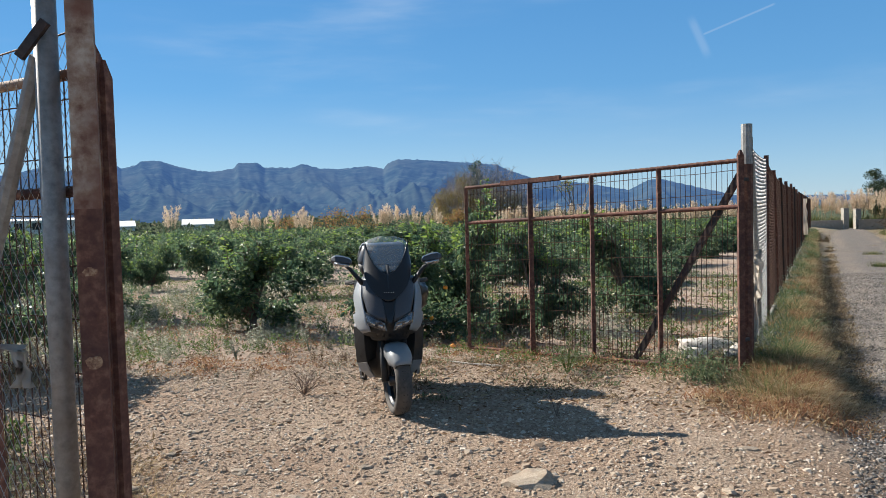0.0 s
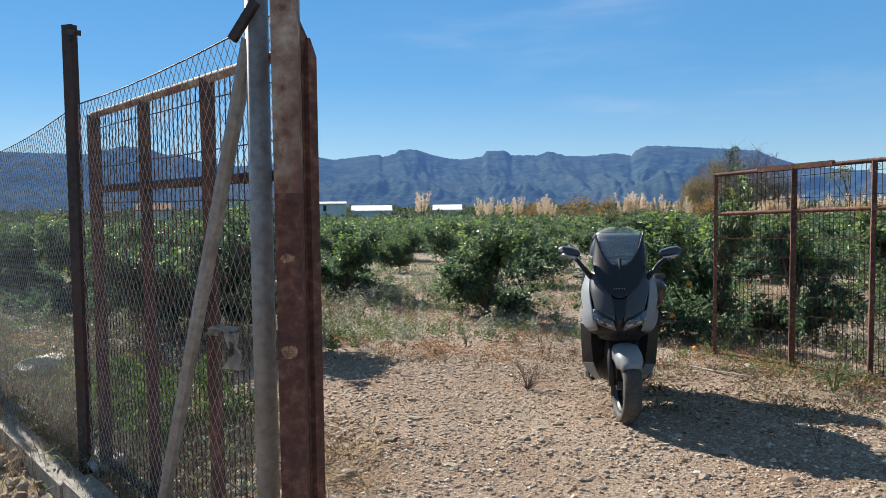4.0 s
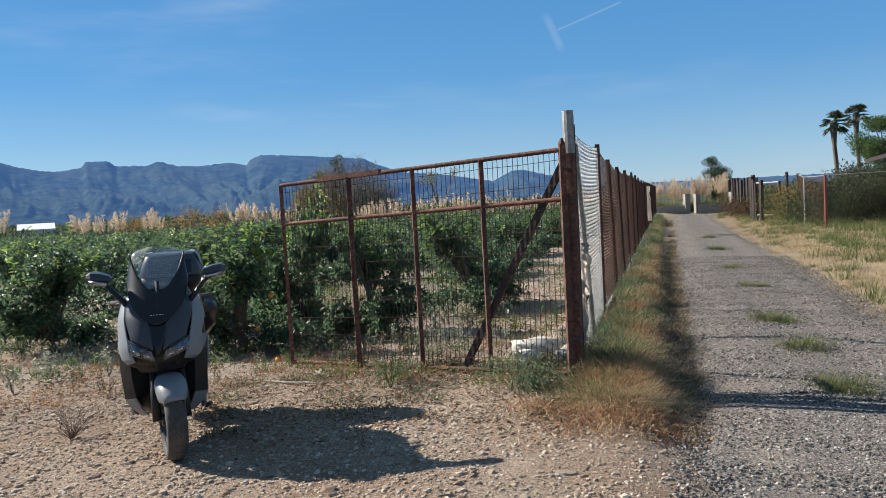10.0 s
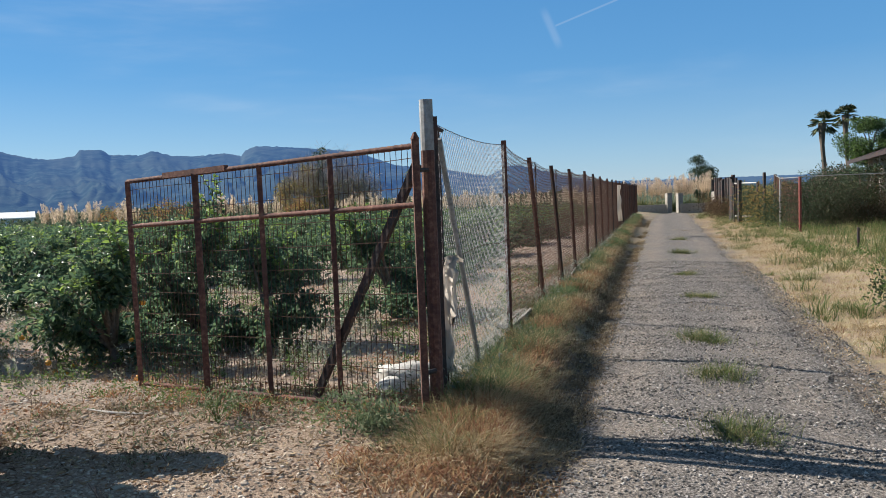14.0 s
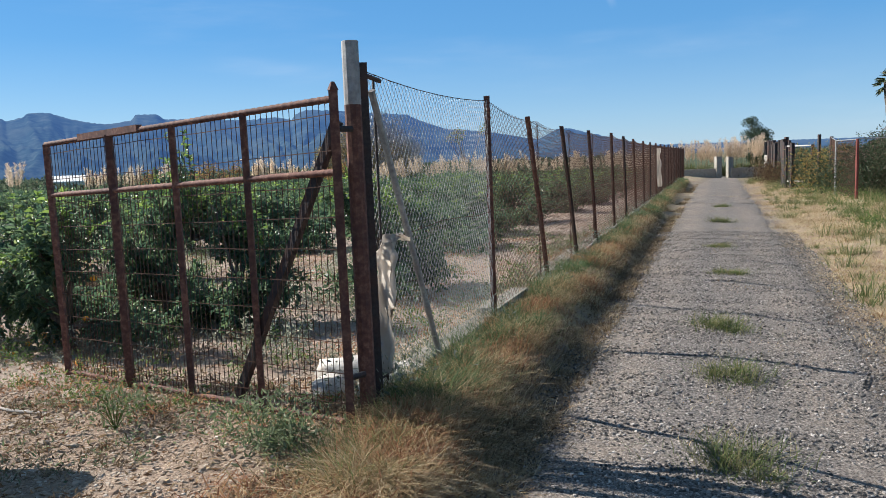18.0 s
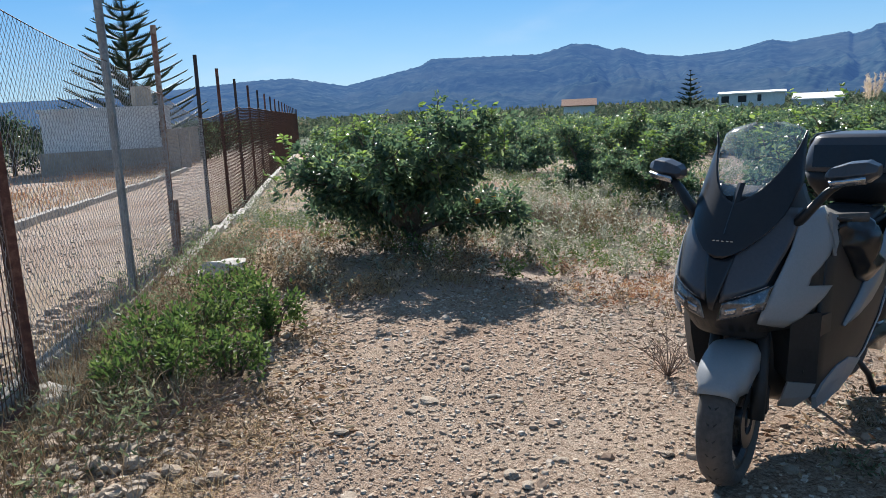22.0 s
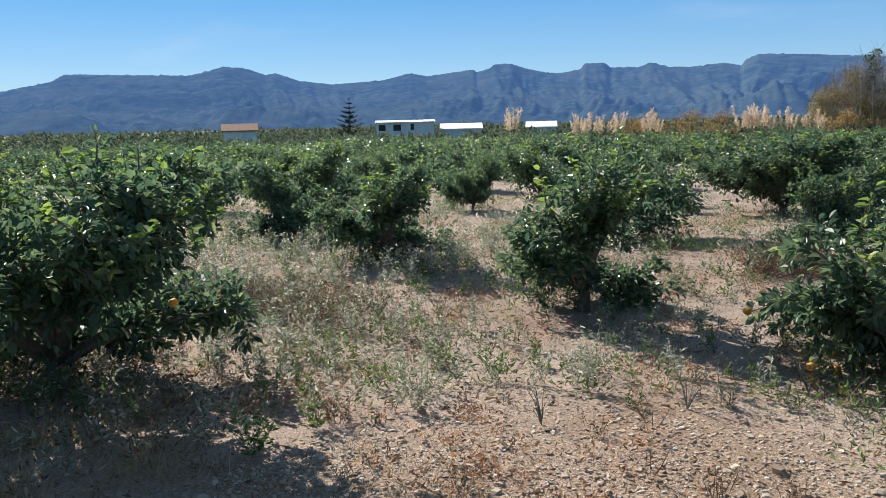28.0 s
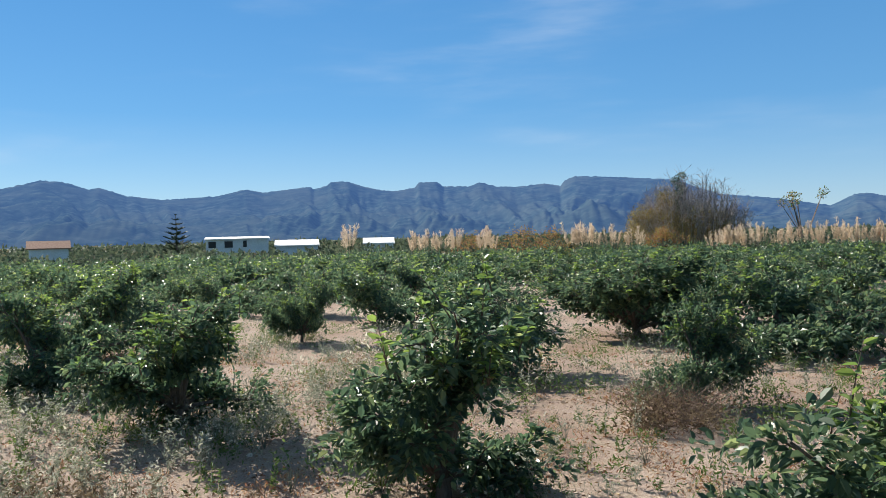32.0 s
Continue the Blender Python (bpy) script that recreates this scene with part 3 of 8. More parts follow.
for k in rows_k:
    r = 2300 + 1700 * k
    belly = math.sin(math.pi * k)
    for az, el in zip(raz, rel):
        warp = 1.6 * noise.noise(Vector((az * 0.11, k * 1.7, 2.0)))
        spur = noise.ridged_multi_fractal(Vector((az * 0.24 + warp, k * 1.5, 3.3)), 0.9, 2.1, 5, 1.0, 2.0) - 1.0
        gully = noise.fractal(Vector((az * 1.3 + 2 * warp, k * 2.4, 9.1)), 0.8, 2.1, 4)
        rise = k ** 1.5 + 0.12 * spur * belly + 0.05 * gully * belly + 0.1 * max(0, math.sin(math.tau * (k - 0.05))) * (0.55 + 0.9 * noise.noise(Vector((az * 0.17, 1, 4))))
        top = 4000 * math.tan(radians(el)) + (5 * noise.noise(Vector((az * 3.1, 0, 1))) + 3 * noise.noise(Vector((az * 9, 5, 1))) if k == 1 else 0)
        foot = 45 * max(0, 0.25 + noise.fractal(Vector((az * 0.16, 7, 1.5 * k)), 1.0, 2.0, 4)) * math.sin(math.pi * min(1, k * 2.4))
        z = -12 + (top + 12) * min(max(0.0, rise), 0.995 if k < 1 else 1.0) + foot * (1 - k) * (top / 260)
        MV.append((-r * math.sin(radians(az)), r * math.cos(radians(az)), z))
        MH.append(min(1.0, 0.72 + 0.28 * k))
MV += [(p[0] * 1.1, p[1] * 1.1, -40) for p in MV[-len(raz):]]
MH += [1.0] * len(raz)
nr = len(raz)
midx = np.arange((len(rows_k) + 1) * nr).reshape(len(rows_k) + 1, nr)
mq = np.stack([midx[:-1, :-1], midx[:-1, 1:], midx[1:, 1:], midx[1:, :-1]], -1).reshape(-1, 4)
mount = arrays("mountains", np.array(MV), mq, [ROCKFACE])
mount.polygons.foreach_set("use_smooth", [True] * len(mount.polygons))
# share of painted haze per vertex, more towards the ridge
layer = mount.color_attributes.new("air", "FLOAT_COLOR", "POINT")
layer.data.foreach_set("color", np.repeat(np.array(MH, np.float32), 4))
tagged(new("backdrop_mountains", mount), "distant mountain ridge with rocky crags, blue haze painted in", "mountains", kind="structure")


PATCH = surface("bare_patch", [(0.36, (0.14, 0.06, 0.035)), (0.5, (0.3, 0.17, 0.1)), (0.66, (0.46, 0.32, 0.2))], 70, 0.8, 0.5, 0.003)
# ---- fences and gates ----
def along(P, d, t, side=0.0):
    """A place t metres from P along d, side metres to its right."""
    return P[0] + d[0] * t + d[1] * side, P[1] + d[1] * t - d[0] * side


def wires(s, p0, p1, z0a, z0b, z1a, z1b, cell, tall, r, sag=0.0):
    """Diamond wire netting between two posts, from the lower line z0 to the upper line z1."""
    p0, p1 = Vector((*p0, 0)), Vector((*p1, 0))
    L = (p1 - p0).length
    H = max(z1a - z0a, z1b - z0b)
    slope = cell / tall
    across = (p1 - p0).normalized().cross(Vector((0, 0, 1))) * r
    k0, k1 = -int(H * slope / cell) - 1, int((L + H * slope) / cell) + 1

    def at(x, f):
        t = x / L
        lo, hi = z0a + (z0b - z0a) * t, z1a + (z1b - z1a) * t - sag * 4 * t * (1 - t)
        p = p0.lerp(p1, t)
        return Vector((p.x, p.y, lo + (hi - lo) * f))

    for sign in (1, -1):
        for k in range(k0, k1):
            pts = []
            for i in range(9):
                f = i / 8
                x = k * cell + (f if sign > 0 else 1 - f) * H * slope
                pts.append((x, f))
            for (xa, fa), (xb, fb) in zip(pts, pts[1:]):
                if max(xa, xb) < 0 or min(xa, xb) > L:
                    continue
                xa2, xb2 = min(max(xa, 0), L), min(max(xb, 0), L)
                a, b = at(xa2, fa), at(xb2, fb)
                up = Vector((0, 0, r))
                s.add([a - across, a + across, a + up * 1.6, b - across, b + across, b + up * 1.6], [(0, 1, 4, 3), (1, 2, 5, 4), (2, 0, 3, 5)])


def angle_post(s, x, y, z0, z1, lean, d, size=0.055):
    """An L-shaped steel post, leaning along d by that many metres."""
    rings = []
    t = 0.006
    prof = [(0, 0), (size, 0), (size, t), (t, t), (t, size), (0, size)]
    for z, o in ((z0, 0), ((z0 + z1) / 2, lean * 0.46), (z1, lean)):
        rings.append([(x + d[0] * (o + p - size / 2) + d[1] * (q - size / 2), y + d[1] * (o + p - size / 2) - d[0] * (q - size / 2), z) for p, q in prof])
    s.loft(rings)


# the road fence: rusty posts, some leaning, and rusty netting
rng = random.Random(5)
fx, fy = along(GATE, A, 0.1)
road_fence = thing("chain_link_fence", fx, fy, ground_z(fx, fy), "rusty chain-link fence with leaning steel posts beside the road", "fence")
stops = [(0.13, 2.17, 0.0), (2.93, 2.15, -0.03), (5.5, 2.02, -0.95), (7.7, 1.97, -1.1), (9.75, 1.97, -0.75), (12.3, 1.99, -0.35), (14.6, 1.96, -0.5), (16.9, 1.93, -0.6)] + [(19.2 + 2.35 * i, 1.9 - 0.008 * i, rng.uniform(-0.5, 0.2)) for i in range(13)]
tops = []
for i, (t, top, lean) in enumerate(stops):
    x, y = along(GATE, A, t)
    z = ground_z(x, y)
    s = Shape()
    if i == 0:
        s.bar((x, y, z - 0.1), (x, y, top), 0.075, 0.05)
    else:
        angle_post(s, x, y, z - 0.05, top, lean, A, 0.06)
    part("post", s, RUST if i % 3 else DARK_STEEL, road_fence)
    tops.append((t + lean, t, top, z))
for i in range(len(tops) - 1):
    (ta, ba, za, ga), (tb, bb, zb, gb) = tops[i], tops[i + 1]
    s = Shape()
    lean_a, lean_b = ta - ba, tb - bb
    wires(s, along(GATE, A, ba + lean_a * 0.5), along(GATE, A, bb + lean_b * 0.5), ga + 0.02, gb + 0.02, za - 0.04, zb - 0.04, 0.062 if i < 6 else 0.09, 0.088 if i < 6 else 0.13, 0.0016 if i < 6 else 0.0028, 0.05)
    part("netting", s, WIRE_GALV if i == 0 else WIRE_RUST, road_fence)
    s = Shape()
    for f in (0.02, 0.5, 0.98):
        pts = []
        for j in range(7):
            g = j / 6
            p = along(GATE, A, (ba + lean_a * f) * (1 - g) + (bb + lean_b * f) * g)
            pts.append((*p, (ga + (za - ga) * f) * (1 - g) + (gb + (zb - gb) * f) * g - (0.05 * 4 * g * (1 - g) if f > 0.9 else 0.02 * math.sin(9 * g))))
        s.tube(pts, 0.003, 4)
    part("line_wire", s, WIRE_RUST, road_fence)
# sloping brace of the first bay and the tension rod by the gate post
s = Shape()
a, b = along(GATE, A, 0.2, 0.03), along(GATE, A, 1.31, 0.03)
s.tube([(*a, 2.0), (*b, ground_z(*b) - 0.05)], 0.024, 8)
part("brace", s, GALV, road_fence, "pale sloping brace tube")
s = Shape()
a = along(GATE, A, 0.3)
s.tube([(*a, 2.1), (*a, 0.02)], 0.009, 6)
s.tube([(*along(GATE, A, 0.16), 2.1), (*along(GATE, A, 0.4), 2.08)], 0.016, 6)
s.tube([(*along(GATE, A, 0.16), 0.1), (*along(GATE, A, 0.42), 0.1)], 0.016, 6)
part("tension_rod", s, DARK_STEEL, road_fence)

# its low kerb of rough concrete
s = Shape()
kerb_x, kerb_y = along(GATE, A, 0.5, -0.02)
road_kerb = thing("concrete_kerb", kerb_x, kerb_y, ground_z(kerb_x, kerb_y), "low rough pale concrete kerb under the road fence", "kerb")
for i in range(30):
    t0, t1 = 0.45 + i * 1.25, 0.45 + (i + 1) * 1.25 - 0.015
    p = along(GATE, A, (t0 + t1) / 2, -0.08 + rng.uniform(-0.02, 0.02))
    s = Shape()
    s.box(*p, ground_z(*p) - 0.06 + rng.uniform(-0.01, 0.02), t1 - t0, 0.19, 0.3, Matrix.Rotation(math.atan2(A[1], A[0]) + rng.uniform(-0.01, 0.01), 3, "Z"))
    part("kerb_block", s, CONCRETE, road_kerb)

# the side fence
SIDE0 = ground_z(*along(CORNER, B, 2.6))
side_fence = thing("chain_link_fence", *along(CORNER, B, 2.6), SIDE0, "grey chain-link fence on mixed steel posts and a kerb", "fence")
side_posts = [(2.55, 2.6, 0.0, "flat"), (4.98, 2.47, 0.0, "tube"), (7.0, 2.5, 0.12, "pair"), (9.75, 2.4, 0.12, "angle"), (12.2, 2.35, 0.0, "angle")] + [(15.0 + 2.9 * i, 2.3 - 0.015 * i, rng.uniform(-0.1, 0.15), "angle") for i in range(16)]
ends = []
for i, (t, top, lean, kind_of) in enumerate(side_posts):
    x, y = along(CORNER, B, t)
    z = ground_z(x, y)
    xt, yt = along(CORNER, B, t + lean)
    s = Shape()
    if kind_of == "flat":
        s.bar((x, y, z - 0.1), (xt, yt, top), 0.07, 0.05)
        q = along(CORNER, B, t - 0.15)
        s.bar((xt, yt, top - 0.04), (*q, top - 0.07), 0.04, 0.03)
    elif kind_of == "tube":
        s.tube([(x, y, z - 0.1), (xt, yt, top - 0.02)], 0.034, 10)
        s.tube([(xt, yt, top), (*along(CORNER, B, t + 0.08), top)], 0.03, 8)
    elif kind_of == "pair":
        angle_post(s, x, y, z - 0.05, top, lean, B, 0.06)
        q = along(CORNER, B, t + 0.07, 0.02)
        s.bar((*q, z - 0.05), (*along(CORNER, B, t + 0.2, 0.02), 0.55), 0.05, 0.03)
    else:
        angle_post(s, x, y, z - 0.05, top, lean, B, 0.055)
    part("post", s, {"flat": DARK_STEEL, "tube": GALV, "pair": RUST_PALE}.get(kind_of, DARK_STEEL if i % 2 else RUST), side_fence)
    ends.append((t, lean, z))
net_top = [2.13, 1.96, 1.75, 1.48, 1.6, 1.72] + [1.75] * 20
bays = [(0.03, 0.0, ground_z(*CORNER))] + ends
tops_l = [2.22] + net_top
for i in range(len(bays) - 1):
    (ta, la, ga), (tb, lb, gb) = bays[i], bays[i + 1]
    s = Shape()
    wires(s, along(CORNER, B, ta, 0.02), along(CORNER, B, tb, 0.02), ga + 0.02, gb + 0.02, tops_l[i], tops_l[i + 1], 0.06 if i < 5 else 0.1, 0.085 if i < 5 else 0.14, 0.0015 if i < 5 else 0.0026, 0.03)
    part("netting", s, WIRE_GALV if i < 4 else WIRE_RUST, side_fence)
    s = Shape()
    pts = [(*along(CORNER, B, ta + (tb - ta) * g / 6, 0.02), tops_l[i] + (tops_l[i + 1] - tops_l[i]) * g / 6 - 0.03 * 4 * g / 6 * (1 - g / 6)) for g in range(7)]
    s.tube(pts, 0.004, 4)
    part("line_wire", s, WIRE_RUST, side_fence)
side_kerb = thing("concrete_kerb", *along(CORNER, B, 0.8, -0.05), ground_z(*along(CORNER, B, 0.8, -0.05)), "long low concrete kerb under the side fence", "kerb")
for i in range(26):
    t0, t1 = 0.35 + i * 1.9, 0.35 + (i + 1) * 1.9 - 0.02
    off = -0.15 if i < 2 else (-0.04 if i == 2 else 0.1)
    p = along(CORNER, B, (t0 + t1) / 2, off)
    s = Shape()
    s.box(*p, ground_z(*p) - 0.07, t1 - t0, 0.15, 0.3, Matrix.Rotation(math.atan2(B[1], B[0]) + rng.uniform(-0.012, 0.012), 3, "Z"))
    part("kerb_block", s, CONCRETE, side_kerb)

# gate posts
x, y = GATE[0] - 0.005, GATE[1] - 0.01
s = Shape()
s.tube([(x, y, ground_z(x, y) - 0.1), (x, y, 1.9)], 0.053, 10)
right_post = thing("gate_post", x, y, ground_z(x, y), "tall rusty steel gate post with a bare pale top", "post")
part("post_shaft", s, RUST, right_post)
s = Shape()
s.tube([(x, y, 1.9), (x, y, 2.285)], 0.0525, 12)
part("post_top", s, GALV, right_post, "pale weathered upper tube")
x, y = CORNER[0] - 0.02, CORNER[1] - 0.03
left_post = thing("gate_post", x, y, ground_z(x, y), "square steel gate post with red and white worn paint", "post")
s = Shape()
s.box(x, y, (ground_z(x, y) - 0.1 + 1.55) / 2, 0.088, 0.08, 1.65 - ground_z(x, y), Matrix.Rotation(0.35, 3, "Z"))
part("post_shaft", s, RUST, left_post)
s = Shape()
s.box(x, y, 2.075, 0.088, 0.08, 1.05, Matrix.Rotation(0.35, 3, "Z"))
part("post_top", s, RUST_PALE, left_post, "pale paint worn to rust")
for z, w, hh in ((1.0, 0.028, 0.024), (1.325, 0.026, 0.016)):
    s = Shape()
    turn = Matrix.Rotation(0.35, 3, "Z")
    rim_pts = [(w * math.cos(k * math.tau / 14) * (1 + 0.45 * noise.noise(Vector((k * 1.7, z * 9, 1)))), hh * math.sin(k * math.tau / 14) * (1 + 0.45 * noise.noise(Vector((k * 1.3, z * 7, 4))))) for k in range(14)]
    s.loft([[tuple(turn @ Vector((px, dy, pz)) + Vector((x + 0.012, y - 0.041, z))) for px, pz in rim_pts] for dy in (0.003, -0.003)])
    part("paint_patch", s, PATCH, left_post, "patch of bare tan metal")
# galvanised end post of the side fence, its brace, and the dark hinge post behind
g = along(CORNER, B, 0.215, -0.03)
end_post = thing("fence_end_post", *g, ground_z(*g), "grey galvanised fence end post with a sloping brace", "post")
s = Shape()
s.tube([(*g, ground_z(*g) - 0.1), (*g, 2.75)], 0.042, 12)
part("post_shaft", s, GALV, end_post, smooth=True)
s = Shape()
e = along(CORNER, B, 1.3, -0.06)
s.tube([(g[0] - 0.03, g[1], 2.12), (*e, ground_z(*e) - 0.03)], 0.03, 8)
part("brace", s, GALV, end_post)
s = Shape()
s.bar((g[0] + 0.03, g[1] - 0.05, 2.235), (g[0] - 0.075, g[1] - 0.045, 2.11), 0.02, 0.035)
part("strap", s, DARK_STEEL, end_post)


def gate(name, label, hinge, d, uprights, z_top, z_mid, z_low, drop, rails, diag):
    """A barred gate leaf from its hinge along d: uprights, ribbed rails, and welded wire bays."""
    gx, gy = hinge
    th = thing(name, gx, gy, ground_z(gx, gy), label, "gate")

    def at(t, z):
        return (gx + d[0] * t, gy + d[1] * t, z - drop * t)

    for i, t in enumerate(uprights):
        s = Shape()
        low, high = at(t, z_low - 0.03), at(t, z_top + (0.05 if i == 0 else 0.0))
        s.bar(low, high, 0.055 if i in (0, 3) else 0.042, 0.045)
        if i == 0:
            s.tube([high, (high[0], high[1], high[2] + 0.05)], [0.035, 0.012], 6)
        part("upright", s, RUST, th)
    for z, nm, mt in ((z_top, "top_rail", rails[0]), (z_mid, "middle_rail", rails[1]), (z_low, "bottom_rail", RUST)):
        s = Shape()
        t0, t1 = uprights[0], uprights[-1]
        n = int((t1 - t0) / 0.02)
        pts = [at(t0 + (t1 - t0) * i / n, z) for i in range(n + 1)]
        radii = [0.021 + (0.0028 if i % 3 == 0 else 0) for i in range(n + 1)] if mt is RUST else [0.022] * (n + 1)
        s.tube(pts, radii, 8)
        part(nm, s, mt, th, "rusty ribbed bar" if mt is RUST else "rail of worn pale metal", smooth=True)
    for i in range(len(uprights) - 1):
        for za, zb in ((z_low, z_mid), (z_mid, z_top)):
            s = Shape()
            t0, t1 = uprights[i] + 0.02, uprights[i + 1] - 0.02
            n = round((t1 - t0) / 0.052)
            for k in range(1, n):
                t = t0 + (t1 - t0) * k / n
                bow = 0.006 * math.sin(3.1 * k + i)
                a, b = at(t + bow, za), at(t - bow, zb)
                s.tube([a, b], 0.0032, 3)
            rows = max(2, round((zb - za) / 0.2))
            for k in range(rows):
                z = za + (zb - za) * (k + 0.6) / rows
                s.tube([at(t0, z), at((t0 + t1) / 2, z - 0.008 * math.sin(k * 2 + i)), at(t1, z)], 0.0032, 3)
            part("wire_mesh", s, WIRE_RUST, th)
    if diag:
        s = Shape()
        (t0, z0), (t1, z1) = diag
        a, b = at(t0, z0), at(t1, z1)
        off = (-d[1] * 0.045, d[0] * 0.045)
        if off[1] < 0:
            off = (-off[0], -off[1])
        s.bar((a[0] + off[0], a[1] + off[1], a[2]), (b[0] + off[0], b[1] + off[1], b[2]), 0.05, 0.06)
        # dark steel instead of rust: the near side's shade is in the colour
        part("diagonal_brace", s, DARK_STEEL, th, "rusty diagonal bar, shaded side put in as dark steel")
    return th


LEAF_R = Vector((0.35 - 2.85, 9.35 - 7.10)).normalized()
leaf_r = gate("wire_mesh_gate", "open rusty gate leaf of steel bars and welded wire", (2.85, 7.10), LEAF_R, (0.0, 0.83, 1.62, 2.44, 3.42), 1.93, 1.49, -0.09, 0.035, (RUST, RUST), ((0.02, 1.8), (1.13, -0.06)))
s = Shape()
p0, p1 = Vector((2.85, 7.10, 0)) + LEAF_R.to_3d() * 2.02, Vector((2.85, 7.10, 0)) + LEAF_R.to_3d() * 2.86
s.bar((p0.x, p0.y, 1.872), (p1.x, p1.y, 1.843), 0.052, 0.052)
part("sleeve", s, RUST, leaf_r, "square sleeve over the top rail")
for z in (0.2, 1.75):
    s = Shape()
    s.tube([(2.85, 7.10, z), (2.95, 7.18, z)], 0.02, 6)
    part("hinge", s, DARK_STEEL, leaf_r)
lx, ly = CORNER[0] - 0.02, CORNER[1] + 0.05
leaf_l = gate("wire_mesh_gate", "open rusty gate leaf folded back along the side fence", (lx, ly), Vector((-0.864, 0.503)), (0.0, 0.77, 1.54, 2.38), 2.06, 1.62, -0.02, 0.0, (RUST_PALE, RUST), None)
s = Shape()
s.tube([(lx + 0.03, ly + 0.02, -0.1), (lx + 0.03, ly + 0.02, 2.03), (lx + 0.03, ly + 0.02, 2.1)], [0.034, 0.034, 0.01], 6)
part("hinge_post", s, RUST, leaf_l, "dark rusty hinge upright")


# ---- plants ----
def leaves(centres, ways, length, width, nrg, fold=0.25):
    """Folded two-triangle leaves: verts and faces."""
    n = len(centres)
    ways = ways / np.linalg.norm(ways, axis=1, keepdims=True)
    side = np.cross(ways, nrg.normal(size=(n, 3)))
    side /= np.linalg.norm(side, axis=1, keepdims=True)
    up = np.cross(side, ways)
    length, width = np.broadcast_to(length, n)[:, None], np.broadcast_to(width, n)[:, None]
    a = centres
    b = centres + ways * length * 0.45 + side * width * 0.5 + up * width * fold
    c = centres + ways * length
    e = centres + ways * length * 0.45 - side * width * 0.5 + up * width * fold
    v = np.stack([a, b, c, e], 1).reshape(-1, 3)
    i = np.arange(n)[:, None] * 4
    f = np.concatenate([i + [0, 1, 2], i + [0, 2, 3]])
    return v, f


def broad_leaves(centres, ways, length, width, nrg, fold=0.22, droop=0.16):
    """Oval leaves folded along the midrib, two quads each, tips drooping: verts and faces."""
    n = len(centres)
    ways = ways / np.linalg.norm(ways, axis=1, keepdims=True)
    side = np.cross(ways, nrg.normal(size=(n, 3)) * 0.55 + [0, 0, 1.0])
    side /= np.linalg.norm(side, axis=1, keepdims=True)
    up = np.cross(side, ways)
    L, W = np.broadcast_to(length, n)[:, None], np.broadcast_to(width, n)[:, None]
    sag = np.array([0, 0, -droop]) * L
    lift = up * W * fold
    tip = centres + ways * L + sag
    l1, r1 = (centres + ways * L * 0.3 + sg * side * W * 0.46 + lift for sg in (1, -1))
    l2, r2 = (centres + ways * L * 0.68 + sg * side * W * 0.4 + lift + sag * 0.4 for sg in (1, -1))
    v = np.stack([centres, l1, l2, tip, r2, r1], 1).reshape(-1, 3)
    i = np.arange(n)[:, None] * 6
    return v, np.concatenate([i + [0, 1, 2, 3], i + [0, 3, 4, 5]])


